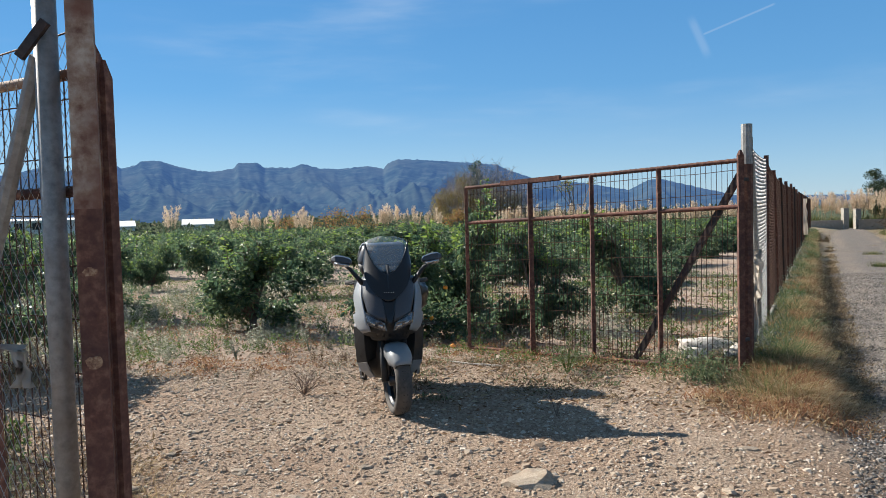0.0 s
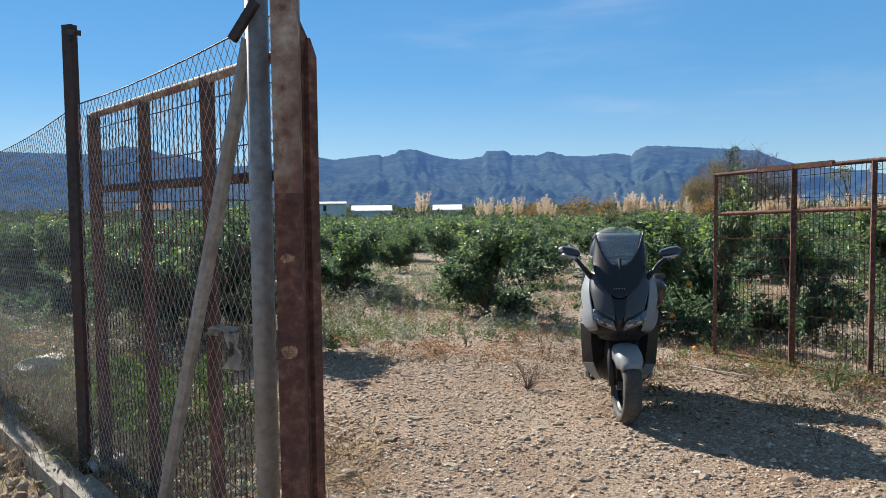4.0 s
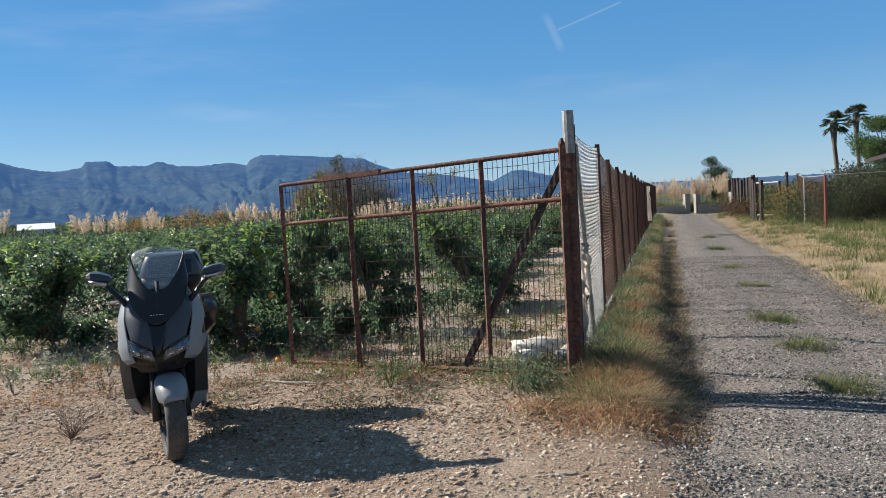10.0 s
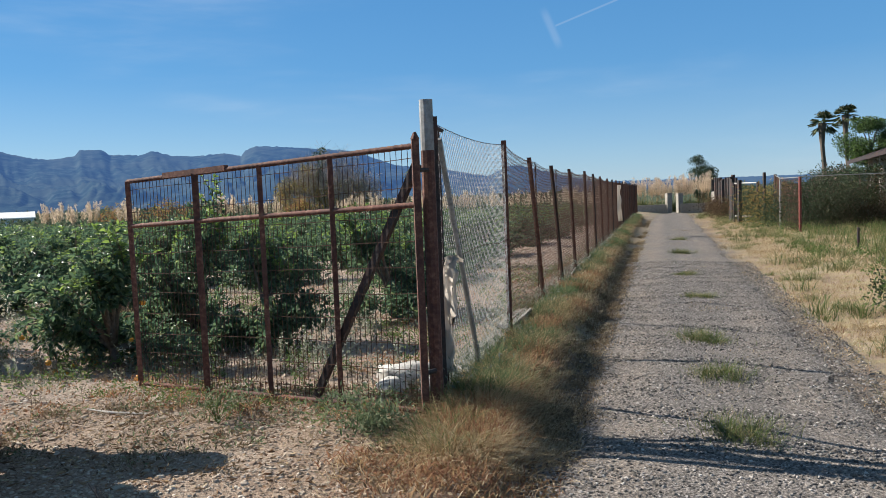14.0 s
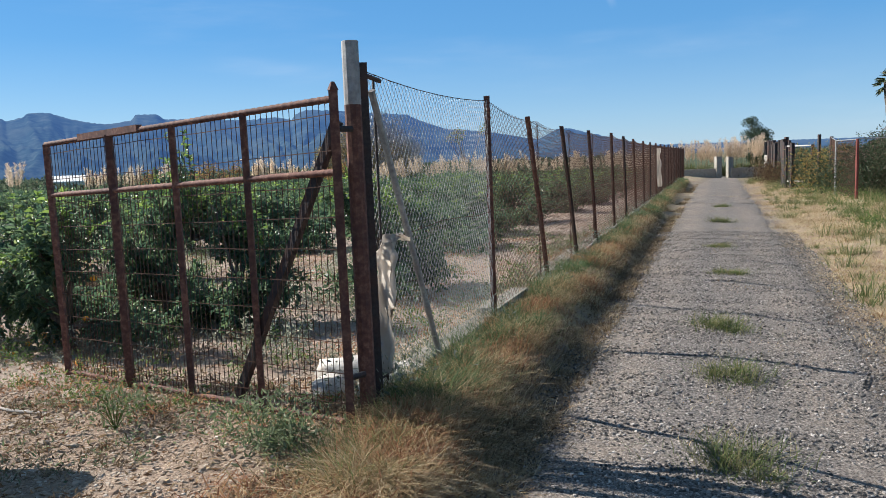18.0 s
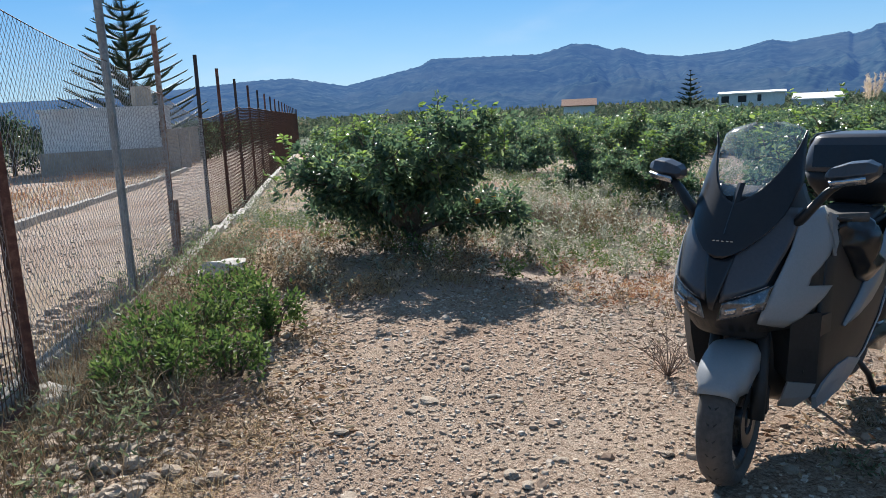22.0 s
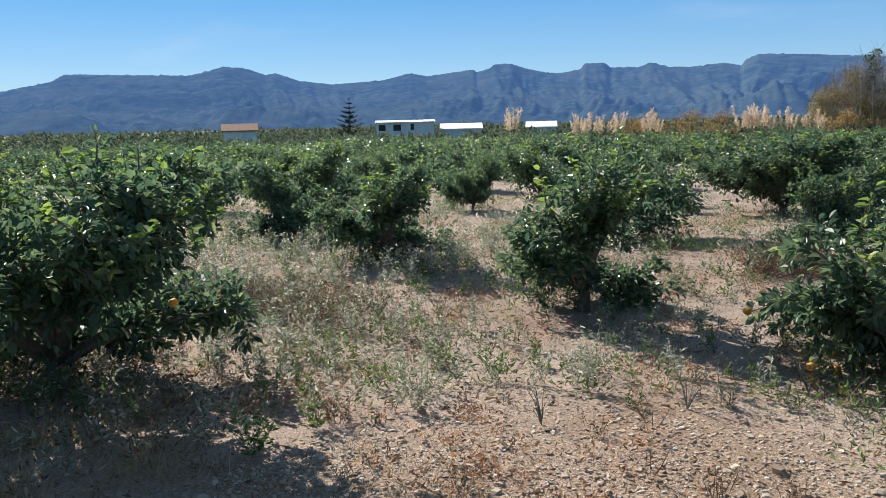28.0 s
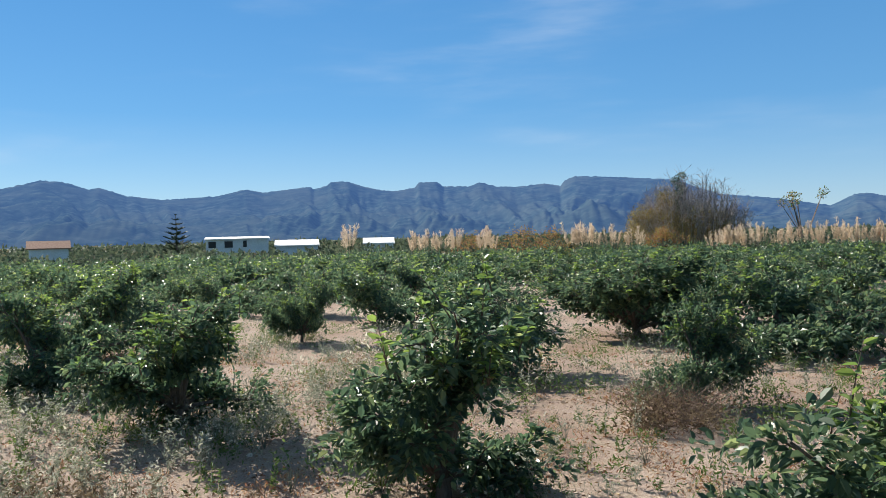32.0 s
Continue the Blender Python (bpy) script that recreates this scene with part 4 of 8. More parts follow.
def citrus_meshes(seed, h, r, twigs, per, size, skirt, tag, lean=0.0, whips=14, even=0.0, low=1.5):
    """A branched orange tree: limbs, leafy twigs in uneven masses with gaps, and upright young whips."""
    nrg = np.random.default_rng(seed)
    rg = random.Random(seed)
    s, fine = Shape(), Shape()
    fork = 0.13 * h
    s.tube([(0, 0, -0.1), (0.02, 0.01, fork * 0.5), (0.01, 0, fork)], [0.075, 0.058, 0.052], 8)
    limbs = []
    count = 17 + int(8 * even)
    for k in range(count):
        a = k * 2.4 + rg.uniform(-0.5, 0.5)
        rise = ((k * 0.382 + rg.uniform(0, 0.25)) % 1.0) ** low
        reach = r * rg.uniform(0.5 + 0.35 * even, 1.1) * (1.0 - 0.42 * rise)
        top = skirt + (h * 0.88 - skirt) * (0.08 + 0.92 * rise)
        tip = Vector((math.cos(a) * reach + lean * rise, math.sin(a) * reach, top))
        mid = Vector((tip.x * 0.5, tip.y * 0.5, fork + (tip.z - fork) * 0.62 + 0.05 * (1 - rise)))
        s.tube([(0.01, 0, fork * 0.9), Vector((mid.x * 0.4, mid.y * 0.4, (fork + mid.z) / 2)), mid, tip], [0.038, 0.03, 0.02, 0.007], 5)
        limbs.append((mid, tip))
    cen, way, clumps = [], [], []
    for k in range(twigs):
        mid, tip = limbs[rg.randrange(count)]
        b = mid.lerp(tip, rg.uniform(-0.35, 1.0))
        out = Vector((b.x, b.y, 0))
        out = out.normalized() if out.length > 0.05 else Vector((1, 0, 0))
        go = out * rg.uniform(-0.1, 1.1) + Vector((rg.gauss(0, 0.75), rg.gauss(0, 0.75), rg.gauss(0.05, 0.6)))
        run = r * rg.uniform(0.12, 0.48)
        e = b + go.normalized() * run
        if e.z < skirt:
            e.z = skirt + rg.uniform(0, 0.12)
        e.z = min(e.z, h * rg.uniform(0.78, 1.0))
        bend = b.lerp(e, 0.55) + Vector((0, 0, 0.14 * run))
        if k % 2 == 0:
            fine.tube([b, bend, e], [0.009, 0.006, 0.002], 3)
        m = max(4, int(per * rg.uniform(0.45, 1.4)))
        t = nrg.random(m) ** 0.7
        pts = np.array(b)[None] * ((1 - t) ** 2)[:, None] + np.array(bend)[None] * (2 * t * (1 - t))[:, None] + np.array(e)[None] * (t ** 2)[:, None]
        axis = np.array((e - b).normalized())
        off = nrg.normal(size=(m, 3))
        off -= axis * (off @ axis)[:, None]
        off /= np.linalg.norm(off, axis=1, keepdims=True)
        cen.append(pts + off * size * nrg.uniform(0.1, 0.9, (m, 1)))
        way.append(off * 0.8 + axis * 0.55 + np.array([0, 0, 0.1]) + nrg.normal(0, 0.3, (m, 3)))
        clumps.append((e.x, e.y, e.z, run * 0.4))
    cen, way = np.concatenate(cen), np.concatenate(way)
    L = size * nrg.uniform(0.6, 1.25, len(cen))
    v1, f1 = broad_leaves(cen, way, L, L * 0.56, nrg)
    # upright young whips
    cen2, way2 = [], []
    tall = [c for c in clumps if c[2] > h * 0.5] or clumps
    for k in range(whips):
        x, y, z, q = tall[rg.randrange(len(tall))]
        hh = min(rg.uniform(0.08, 0.34), max(0.06, 1.1 * h - z))
        dx, dy = rg.gauss(0, 0.1), rg.gauss(0, 0.1)
        fine.tube([(x, y, z - 0.05), (x + dx * 0.5, y + dy * 0.5, z + hh * 0.5), (x + dx, y + dy, z + hh)], [0.006, 0.004, 0.002], 3)
        m = max(5, int(per * 0.4))
        t = nrg.random(m)
        cen2.append(np.stack([x + dx * t, y + dy * t, z + hh * t], 1))
        way2.append(np.stack([nrg.normal(0, 1, m), nrg.normal(0, 1, m), nrg.uniform(0.1, 1.0, m)], 1))
    cen2, way2 = np.concatenate(cen2), np.concatenate(way2)
    L = size * nrg.uniform(0.7, 1.25, len(cen2))
    v2, f2 = broad_leaves(cen2, way2, L, L * 0.48, nrg)
    me = arrays("crown_" + tag, np.concatenate([v1, v2]), np.concatenate([f1, f2 + len(v1)]), [LEAF, LEAF_YOUNG], np.concatenate([np.zeros(len(f1)), np.ones(len(f2))]))
    wood = []
    for nm, q in (("trunk_", s), ("twigs_", fine)):
        tm = bpy.data.meshes.new(nm + tag)
        tm.from_pydata([tuple(p) for p in q.v], [], q.f)
        tm.materials.append(BARK)
        tm.polygons.foreach_set("use_smooth", [True] * len(tm.polygons))
        wood.append(tm)
    return wood, me, clumps


fruit_bm = bmesh.new()
bmesh.ops.create_icosphere(fruit_bm, subdivisions=2, radius=0.036)
for vt in fruit_bm.verts:
    vt.co.z *= 0.94
for fc in fruit_bm.faces:
    fc.smooth = True
FRUIT = bpy.data.meshes.new("fruit")
fruit_bm.to_mesh(FRUIT)
FRUIT.materials.append(ORANGE)


def plant_tree(meshes, x, y, turn, scale, label, fruit=0, seed=0):
    tm, cm, clumps = meshes
    t = thing("orange_tree", x, y, ground_z(x, y), label, "tree", "orange trees of the orchard")
    t.rotation_euler.z = turn
    t.scale = scale if hasattr(scale, "__len__") else (scale, scale, scale)
    for nm, me in (("trunk", tm[0]), ("crown", cm), ("twig_tangle", tm[1])):
        o = new(nm, me)
        o.parent = t
        if nm == "twig_tangle":
            tagged(o, kind="stuff")
    rg = random.Random(seed)
    for k in range(fruit):
        cx, cy, cz, q = clumps[rg.randrange(len(clumps))]
        if cz > 1.1:
            cz *= 0.6
        o = new("orange", FRUIT)
        o.parent = t
        o.location = (cx * 1.08, cy * 1.08, cz - q * 0.3)
    return t


NEAR = [citrus_meshes(11, 1.95, 1.0, 260, 32, 0.08, 0.02, "a", whips=34, low=1.7), citrus_meshes(12, 1.95, 0.8, 270, 30, 0.078, 0.0, "b", whips=40, even=0.5, low=2.0), citrus_meshes(13, 1.75, 0.98, 270, 32, 0.078, 0.02, "c", whips=34, even=0.4, low=1.7), citrus_meshes(14, 1.9, 1.3, 540, 34, 0.078, 0.2, "d", whips=60, even=1.0, low=1.2)]
MID = [citrus_meshes(20 + k, 1.85, 1.6, 300, 20, 0.12, 0.0, "m%d" % k, whips=18) for k in range(4)]
FAR = [citrus_meshes(40 + k, 1.85, 1.95, 190, 11, 0.21, 0.0, "f%d" % k, whips=10) for k in range(3)]
OT = "dense dark-green orange tree with glossy leaves on pale soil"
near_trees = [(3, -5.9, 8.4, 1.5, (1.04, 1.04, 0.95), 5), (2, -7.0, 14.9, 1.0, (1.1, 1.1, 1.0), 0), (1, -3.35, 12.88, 0.7, (1.15, 1.15, 0.97), 0), (0, -0.45, 11.45, 0.6, (1.08, 1.08, 1.0), 9), (2, -1.0, 16.9, 2.9, (0.72, 0.72, 0.8), 2),
              (0, 1.45, 11.9, 3.6, (0.85, 0.85, 0.98), 0), (2, -10.3, 16.5, 4.4, 1.0, 0), (0, -10.7, 11.2, 5.0, (1.05, 1.05, 1.02), 2), (3, -8.9, 22.6, 1.9, (0.6, 0.6, 0.8), 0), (0, 3.4, 13.9, 4.9, 1.05, 0),
              (3, -1.66, 23.6, 0.2, (1.5, 1.5, 1.05), 0), (2, -14.0, 13.0, 0.9, 1.1, 0), (0, -11.8, 19.6, 2.0, 1.05, 0), (1, 0.35, 12.7, 1.2, (0.9, 0.9, 1.22), 0)]
for k, (m, x, y, turn, sc, fr) in enumerate(near_trees):
    plant_tree(NEAR[m], x, y, turn, sc, "dark-green orange tree with glossy leaves and ripe fruit" if fr > 4 else OT, fr, k)
rg = random.Random(77)
taken = [(x, y) for _, x, y, *_ in near_trees]
for i in range(-1, 16):
    for j in range(-5, 21):
        if i == -1:
            x, y = -6.9 + B[0] * 3.7 * j, 9.1 + B[1] * 3.7 * j
        else:
            x, y = -3.3 + A[0] * 4.9 * i + B[0] * 3.7 * j, 12.8 + A[1] * 4.9 * i + B[1] * 3.7 * j
        x, y = x + rg.uniform(-0.35, 0.35), y + rg.uniform(-0.35, 0.35)
        u, v, w, s_ = (float(q) for q in plan(x, y))
        dist = math.hypot(x, y - 4)
        if u > -1.4 or w > -1.5 or dist > 68 or (y < 10.5 and x > -8.5) or min(math.hypot(x - a, y - b) for a, b in taken) < 2.6:
            continue
        if rg.random() < 0.04:
            continue
        pool = NEAR if dist < 15 else MID if dist < 36 else FAR
        k = rg.uniform(0.84, 1.04) if dist < 22 else rg.uniform(0.8, 0.95)
        plant_tree(rg.choice(pool), x, y, rg.uniform(0, 6.28), (k * 1.12, k * 1.12, k * rg.uniform(0.94, 1.06)), OT)


# ---- the scooter ----
SX, SY = -0.45, 6.76
SZ = ground_z(SX, SY - 0.75) + 0.006
STEER, LEAN_YAW, TRUE = radians(11), radians(6.5), 0.967
GREY = surface("matt_grey_paint", [(0.3, (0.195, 0.212, 0.23)), (0.7, (0.225, 0.243, 0.262))], 120, 0.5, 0.03, 0.0005, 0.0, 2.5, (0.21, 0.21, 0.205), 0.3, coat=0.1)
GLOSS_BLACK = surface("gloss_black_paint", [(0.3, (0.009, 0.01, 0.013)), (0.7, (0.014, 0.015, 0.019))], 60, 0.3, 0.02, 0.0005, 0.0, 3.0, (0.02, 0.019, 0.018), 0.4, coat=0.1, spec=0.35)
BLACK = surface("black_plastic", [(0.3, (0.011, 0.011, 0.012)), (0.7, (0.02, 0.02, 0.021))], 90, 0.5, 0.15, 0.001, 0.0, 3.0, (0.035, 0.031, 0.028), 0.5, spec=0.35)
VINYL = surface("black_vinyl", [(0.3, (0.014, 0.014, 0.015)), (0.7, (0.028, 0.028, 0.03))], 160, 0.6, 0.3, 0.001)
RUBBER = surface("tyre_rubber", [(0.3, (0.04, 0.038, 0.036)), (0.7, (0.075, 0.07, 0.065))], 50, 0.85, 0.3, 0.003, 0.0, 5.0, (0.13, 0.11, 0.09), 0.5)
ALLOY = surface("dark_alloy", [(0.3, (0.03, 0.03, 0.032)), (0.7, (0.06, 0.06, 0.062))], 40, 0.35, 0.0, metal=0.6)
STEEL = surface("bright_steel", [(0.3, (0.42, 0.42, 0.42)), (0.7, (0.6, 0.6, 0.6))], 40, 0.3, 0.0, metal=1.0)
MIRROR = surface("mirror_glass", [(0.3, (0.8, 0.8, 0.8)), (0.7, (0.85, 0.85, 0.85))], 4, 0.03, 0.0, metal=1.0)


def clear(name, tint, gloss, opacity):
    """Thin clear plastic: mostly see-through, with a sheen."""
    m, n, l, p = nodes_of(name)
    p.inputs["Base Color"].default_value = (*tint, 1)
    p.inputs["Roughness"].default_value = gloss
    t, mx = n.new("ShaderNodeBsdfTransparent"), n.new("ShaderNodeMixShader")
    nz, r = n.new("ShaderNodeTexNoise"), None
    nz.inputs["Scale"].default_value = 9
    r = ramp_node(n, [(0.4, (opacity,) * 3), (0.65, (opacity + 0.07,) * 3)])
    l.new(nz.outputs["Fac"], r.inputs["Fac"])
    l.new(r.outputs["Color"], mx.inputs[0])
    l.new(t.outputs[0], mx.inputs[1])
    l.new(p.outputs[0], mx.inputs[2])
    l.new(mx.outputs[0], n["Material Output"].inputs["Surface"])
    return m


SCREEN = clear("screen_plastic", (0.72, 0.75, 0.77), 0.12, 0.24)
LENS = surface("headlight_lens", [(0.35, (0.02, 0.022, 0.028)), (0.55, (0.06, 0.066, 0.078)), (0.75, (0.26, 0.275, 0.3))], 30, 0.1, 0.15, 0.004, 0.3, coat=1.0)

scooter = thing("motor_scooter", SX, SY, SZ, "grey and black maxi scooter with top box parked on gravel", "scooter")


def bike(name, s, material, label="", parent=None, smooth=True, thick=0.0, bevel=0.0, steer=False):
    """A scooter part drawn as (to its left, forward, up); welded and turned out."""
    bm = bmesh.new()
    pts = s.v
    if steer:
        c, q = math.cos(STEER), math.sin(STEER)
        pts = [(x * c + (f - 0.5) * q, 0.5 + (f - 0.5) * c - x * q, z) for x, f, z in pts]
    c, q = math.cos(LEAN_YAW), math.sin(LEAN_YAW)
    pts = [(x * c + (f - 0.75) * q, 0.75 + (f - 0.75) * c - x * q, z) for x, f, z in pts]
    pts = [(x * TRUE, 0.75 + (f - 0.75) * 1.03, z * TRUE) for x, f, z in pts]
    vs = [bm.verts.new((p[0] + SX, SY - p[1], p[2] + SZ)) for p in pts]
    for q in s.f:
        if len(set(q)) > 2:
            try:
                bm.faces.new([vs[i] for i in q])
            except ValueError:
                pass
    bmesh.ops.remove_doubles(bm, verts=bm.verts, dist=0.0004)
    bmesh.ops.recalc_face_normals(bm, faces=bm.faces)
    t = Shape()
    bm.verts.index_update()
    t.add([v.co for v in bm.verts], [[v.index for v in f.verts] for f in bm.faces])
    bm.free()
    return part(name, t, material, parent or scooter, label, smooth, thick, bevel)


def ring(f, zc, hw, hh, n=16, p=2.6, x=0.0):
    """A rounded-box section at f."""
    out = []
    for k in range(n):
        a = math.tau * k / n
        c, q = math.cos(a), math.sin(a)
        out.append((x + hw * abs(c) ** (2 / p) * math.copysign(1, c), f, zc + hh * abs(q) ** (2 / p) * math.copysign(1, q)))
    return out


def wheel_at(f, radius, width, steer):
    s = Shape()
    n, m = 40, 12
    prof = [(radius - 0.045 + 0.05 * math.cos(a) * (1.0 if math.cos(a) > 0 else 0.75), width / 2 * math.sin(a)) for a in (math.tau * k / m for k in range(m))]
    rings = [[(w, f + r * math.cos(t), radius + 0.0 + r * math.sin(t)) for r, w in prof] for t in (math.tau * k / n for k in range(n + 1))]
    s.loft(rings, caps=False)
    tyre = bike("tyre", s, RUBBER, "worn dusty black tyre", steer=steer)
    s = Shape()
    grooves = Shape()
    for k in range(28):
        t = math.tau * k / 28
        for sg in (-1, 1):
            a = (sg * 0.008, f + (radius + 0.0045) * math.cos(t), radius + (radius + 0.0045) * math.sin(t))
            b = (sg * width * 0.36, f + (radius - 0.016) * math.cos(t + 0.14), radius + (radius - 0.016) * math.sin(t + 0.14))
            grooves.bar(a, b, 0.004, 0.006)
    bike("tread_groove", grooves, BLACK, parent=tyre, smooth=False, steer=steer)
    rr = radius - 0.085
    prof = [(rr, -0.045), (rr + 0.012, -0.05), (rr + 0.012, 0.05), (rr, 0.045), (rr - 0.018, 0.03), (rr - 0.018, -0.03)]
    s.loft([[(w, f + r * math.cos(t), radius + r * math.sin(t)) for r, w in prof] for t in (math.tau * k / 32 for k in range(33))], caps=False)
    rim = bike("rim", s, ALLOY, "dark alloy wheel rim", smooth=False, steer=steer)
    for k in range(5):
        for da in (-0.17, 0.17):
            t = math.tau * k / 5 + 0.3
            s = Shape()
            s.bar((0, f + 0.035 * math.cos(t), radius + 0.035 * math.sin(t)), (0, f + rr * math.cos(t + da), radius + rr * math.sin(t + da)), 0.022, 0.03)
            bike("spoke", s, ALLOY, parent=rim, smooth=False, steer=steer)
    s = Shape()
    s.tube([(-0.07, f, radius), (0.07, f, radius)], 0.04, 14)
    bike("hub", s, ALLOY, parent=rim, steer=steer)
    s = Shape()
    s.loft([[(sg, f + q * math.cos(t), radius + q * math.sin(t)) for sg, q in ((0.068, 0.07), (0.068, 0.125), (0.073, 0.125), (0.073, 0.07))] for t in (math.tau * k / 28 for k in range(29))], caps=False)
    bike("brake_disc", s, ALLOY, smooth=False, steer=steer)


wheel_at(0.755, 0.288, 0.14, True)
wheel_at(-0.755, 0.275, 0.14, False)

# front mudguard
s = Shape()
rings = []
for k in range(15):
    t = radians(36 + 112 * k / 14)
    w = 0.102 * (0.72 + 0.28 * math.sin(math.pi * min(1, 0.15 + 0.85 * k / 14)))
    rr = 0.315
    pts = [(-w, rr - 0.11), (-w * 0.99, rr - 0.04), (-w * 0.8, rr - 0.004), (-w * 0.3, rr + 0.01), (w * 0.3, rr + 0.01), (w * 0.8, rr - 0.004), (w * 0.99, rr - 0.04), (w, rr - 0.11)]
    if k < 2:
        pts = [(x * 0.8, r + 0.02 if r < rr - 0.02 else r) for x, r in pts]
    rings.append([(x, 0.755 + r * math.cos(t), 0.285 + r * math.sin(t)) for x, r in pts])
s.loft(rings, closed=False)
bike("front_mudguard", s, GREY, "matt grey front mudguard", thick=0.006, steer=True)
for sg in (-1, 1):
    s = Shape()
    s.tube([(sg * 0.1, 0.755, 0.285), (sg * 0.1, 0.70, 0.44), (sg * 0.09, 0.60, 0.72)], [0.032, 0.03, 0.024], 10)
    bike("fork_leg", s, BLACK, steer=True)
s = Shape()
s.box(0.1, 0.66, 0.34, 0.05, 0.06, 0.12)
bike("brake_caliper", s, BLACK, smooth=False, bevel=0.01, steer=True)

ZK = [0.60, 0.66, 0.72, 0.80, 0.90, 1.00, 1.10, 1.20, 1.30, 1.40]
HW = [0.22, 0.262, 0.285, 0.298, 0.295, 0.285, 0.255, 0.21, 0.188, 0.175]
NOSE = [0.74, 0.785, 0.825, 0.83, 0.795, 0.745, 0.68, 0.61, 0.54, 0.47]
BACK = [0.42, 0.40, 0.38, 0.37, 0.36, 0.36, 0.37, 0.40, 0.40, 0.38]


def shell(th, z, off=0.0):
    """The front body: th degrees round from the nose, z up."""
    hw, no, bk = (float(np.interp(z, ZK, q)) for q in (HW, NOSE, BACK))
    t = radians(th)
    x = math.copysign(abs(math.sin(t)) ** 0.85, t) * hw
    f = bk + (no - bk) * max(0.0, math.cos(t)) ** 0.8
    return (x + off * math.sin(t), f + off * math.cos(t), z)


def patch(name, a0, a1, z0, z1, material, label="", off=0.0, cols=10, rows=10, thick=0.008, mirror=False, parent=None):
    """A panel of the shell between two angles, each a function of height 0..1, and two heights, each of angle 0..1."""
    fa0, fa1 = (a0 if callable(a0) else (lambda q: a0)), (a1 if callable(a1) else (lambda q: a1))
    fz0, fz1 = (z0 if callable(z0) else (lambda q: z0)), (z1 if callable(z1) else (lambda q: z1))
    for sg in ((1, -1) if mirror else (1,)):
        s = Shape()
        rings = []
        for i in range(rows + 1):
            q = i / rows
            rings.append([shell(sg * (fa0(q) + (fa1(q) - fa0(q)) * j / cols), fz0(j / cols) + (fz1(j / cols) - fz0(j / cols)) * q, off) for j in range(cols + 1)])
        s.loft(rings, closed=False)
        bike(name, s, material, label, thick=thick, parent=parent)


CHARCOAL = surface("charcoal_paint", [(0.3, (0.04, 0.042, 0.05)), (0.7, (0.052, 0.054, 0.063))], 80, 0.35, 0.02, 0.0005, 0.0, 2.5, (0.06, 0.058, 0.056), 0.4, coat=0.15, spec=0.4)
SILVER = surface("lamp_reflector", [(0.3, (0.25, 0.265, 0.29)), (0.7, (0.42, 0.44, 0.47))], 30, 0.15, 0.1, 0.002, 0.8)
patch("inner_shell", -88, 88, 0.66, 1.24, BLACK, "black inner body", off=-0.02, cols=20)
patch("front_side_panel", lambda q: 30 + 27 * q ** 1.2, lambda q: float(np.interp(q, [0, 0.1, 0.28, 0.37, 0.43, 0.6, 1], [50, 68, 88, 60, 66, 86, 90])), lambda j: 0.715 - 0.03 * j, lambda j: 1.125 + 0.02 * j, GREY, "matt grey side fairing panel", off=0.014, mirror=True, rows=14)
patch("nose_panel", lambda q: -2 - 64 * min(1, q / 0.6) ** 0.85, lambda q: 2 + 64 * min(1, q / 0.6) ** 0.85, lambda j: 0.965, lambda j: 1.17 + 0.29 * abs(2 * j - 1) ** 1.25, GLOSS_BLACK, "gloss black pointed nose panel with raised wings", off=0.026, cols=20, rows=18)
patch("cheek_panel", 4, lambda q: 32 + 30 * q ** 1.2, lambda j: 0.795 + 0.06 * j, lambda j: 1.17 - 0.02 * j, CHARCOAL, "charcoal panel above the headlight", off=0.006, mirror=True)
patch("nose_keel", lambda q: -0.8 - 8 * q, lambda q: 0.8 + 8 * q, 0.76, 0.98, GLOSS_BLACK, "black keel between the headlights", off=0.012, cols=6, rows=6)
patch("headlight", lambda q: 3 + 3 * q, lambda q: 33 + 4 * q, lambda j: 0.722 + 0.055 * j, lambda j: 0.795 + 0.075 * j, LENS, "dark clear swept-back headlight", off=0.016, mirror=True)
patch("reflector", lambda q: 8, lambda q: 15, lambda j: 0.748 + 0.012 * j, lambda j: 0.772 + 0.012 * j, SILVER, "bright lamp reflector", off=0.02, cols=4, rows=3, mirror=True)
patch("reflector", lambda q: 19, lambda q: 27, lambda j: 0.768 + 0.015 * j, lambda j: 0.79 + 0.015 * j, SILVER, "bright lamp reflector", off=0.02, cols=4, rows=3, mirror=True)
patch("running_light", lambda q: 8 + 3 * q, lambda q: 32 + 3 * q, lambda j: 0.81 + 0.052 * j, lambda j: 0.817 + 0.056 * j, SILVER, "thin pale running-light strip", off=0.021, cols=8, rows=2, mirror=True)
patch("chin", -40, 40, 0.63, 0.722, BLACK, "black chin under the headlights", off=-0.03, cols=14, rows=6)
# folded crease down the middle of the nose
s = Shape()
s.loft([[(-0.016, shell(0, z, 0.027)[1], z), (0, shell(0, z, 0.04)[1], z), (0.016, shell(0, z, 0.027)[1], z)] for z in (1.06, 1.1, 1.16, 1.22, 1.255)], closed=False)
bike("nose_crease", s, GLOSS_BLACK, smooth=False)
for k in range(5):
    s = Shape()
    x = (k - 2) * 0.0125
    c = shell(x / 0.3 * 60, 1.03, 0.031)
    s.box(c[0], c[1] + 0.002, c[2], 0.0095, 0.004, 0.008)
    bike("badge_bar", s, STEEL, "small silver badge mark", smooth=False)

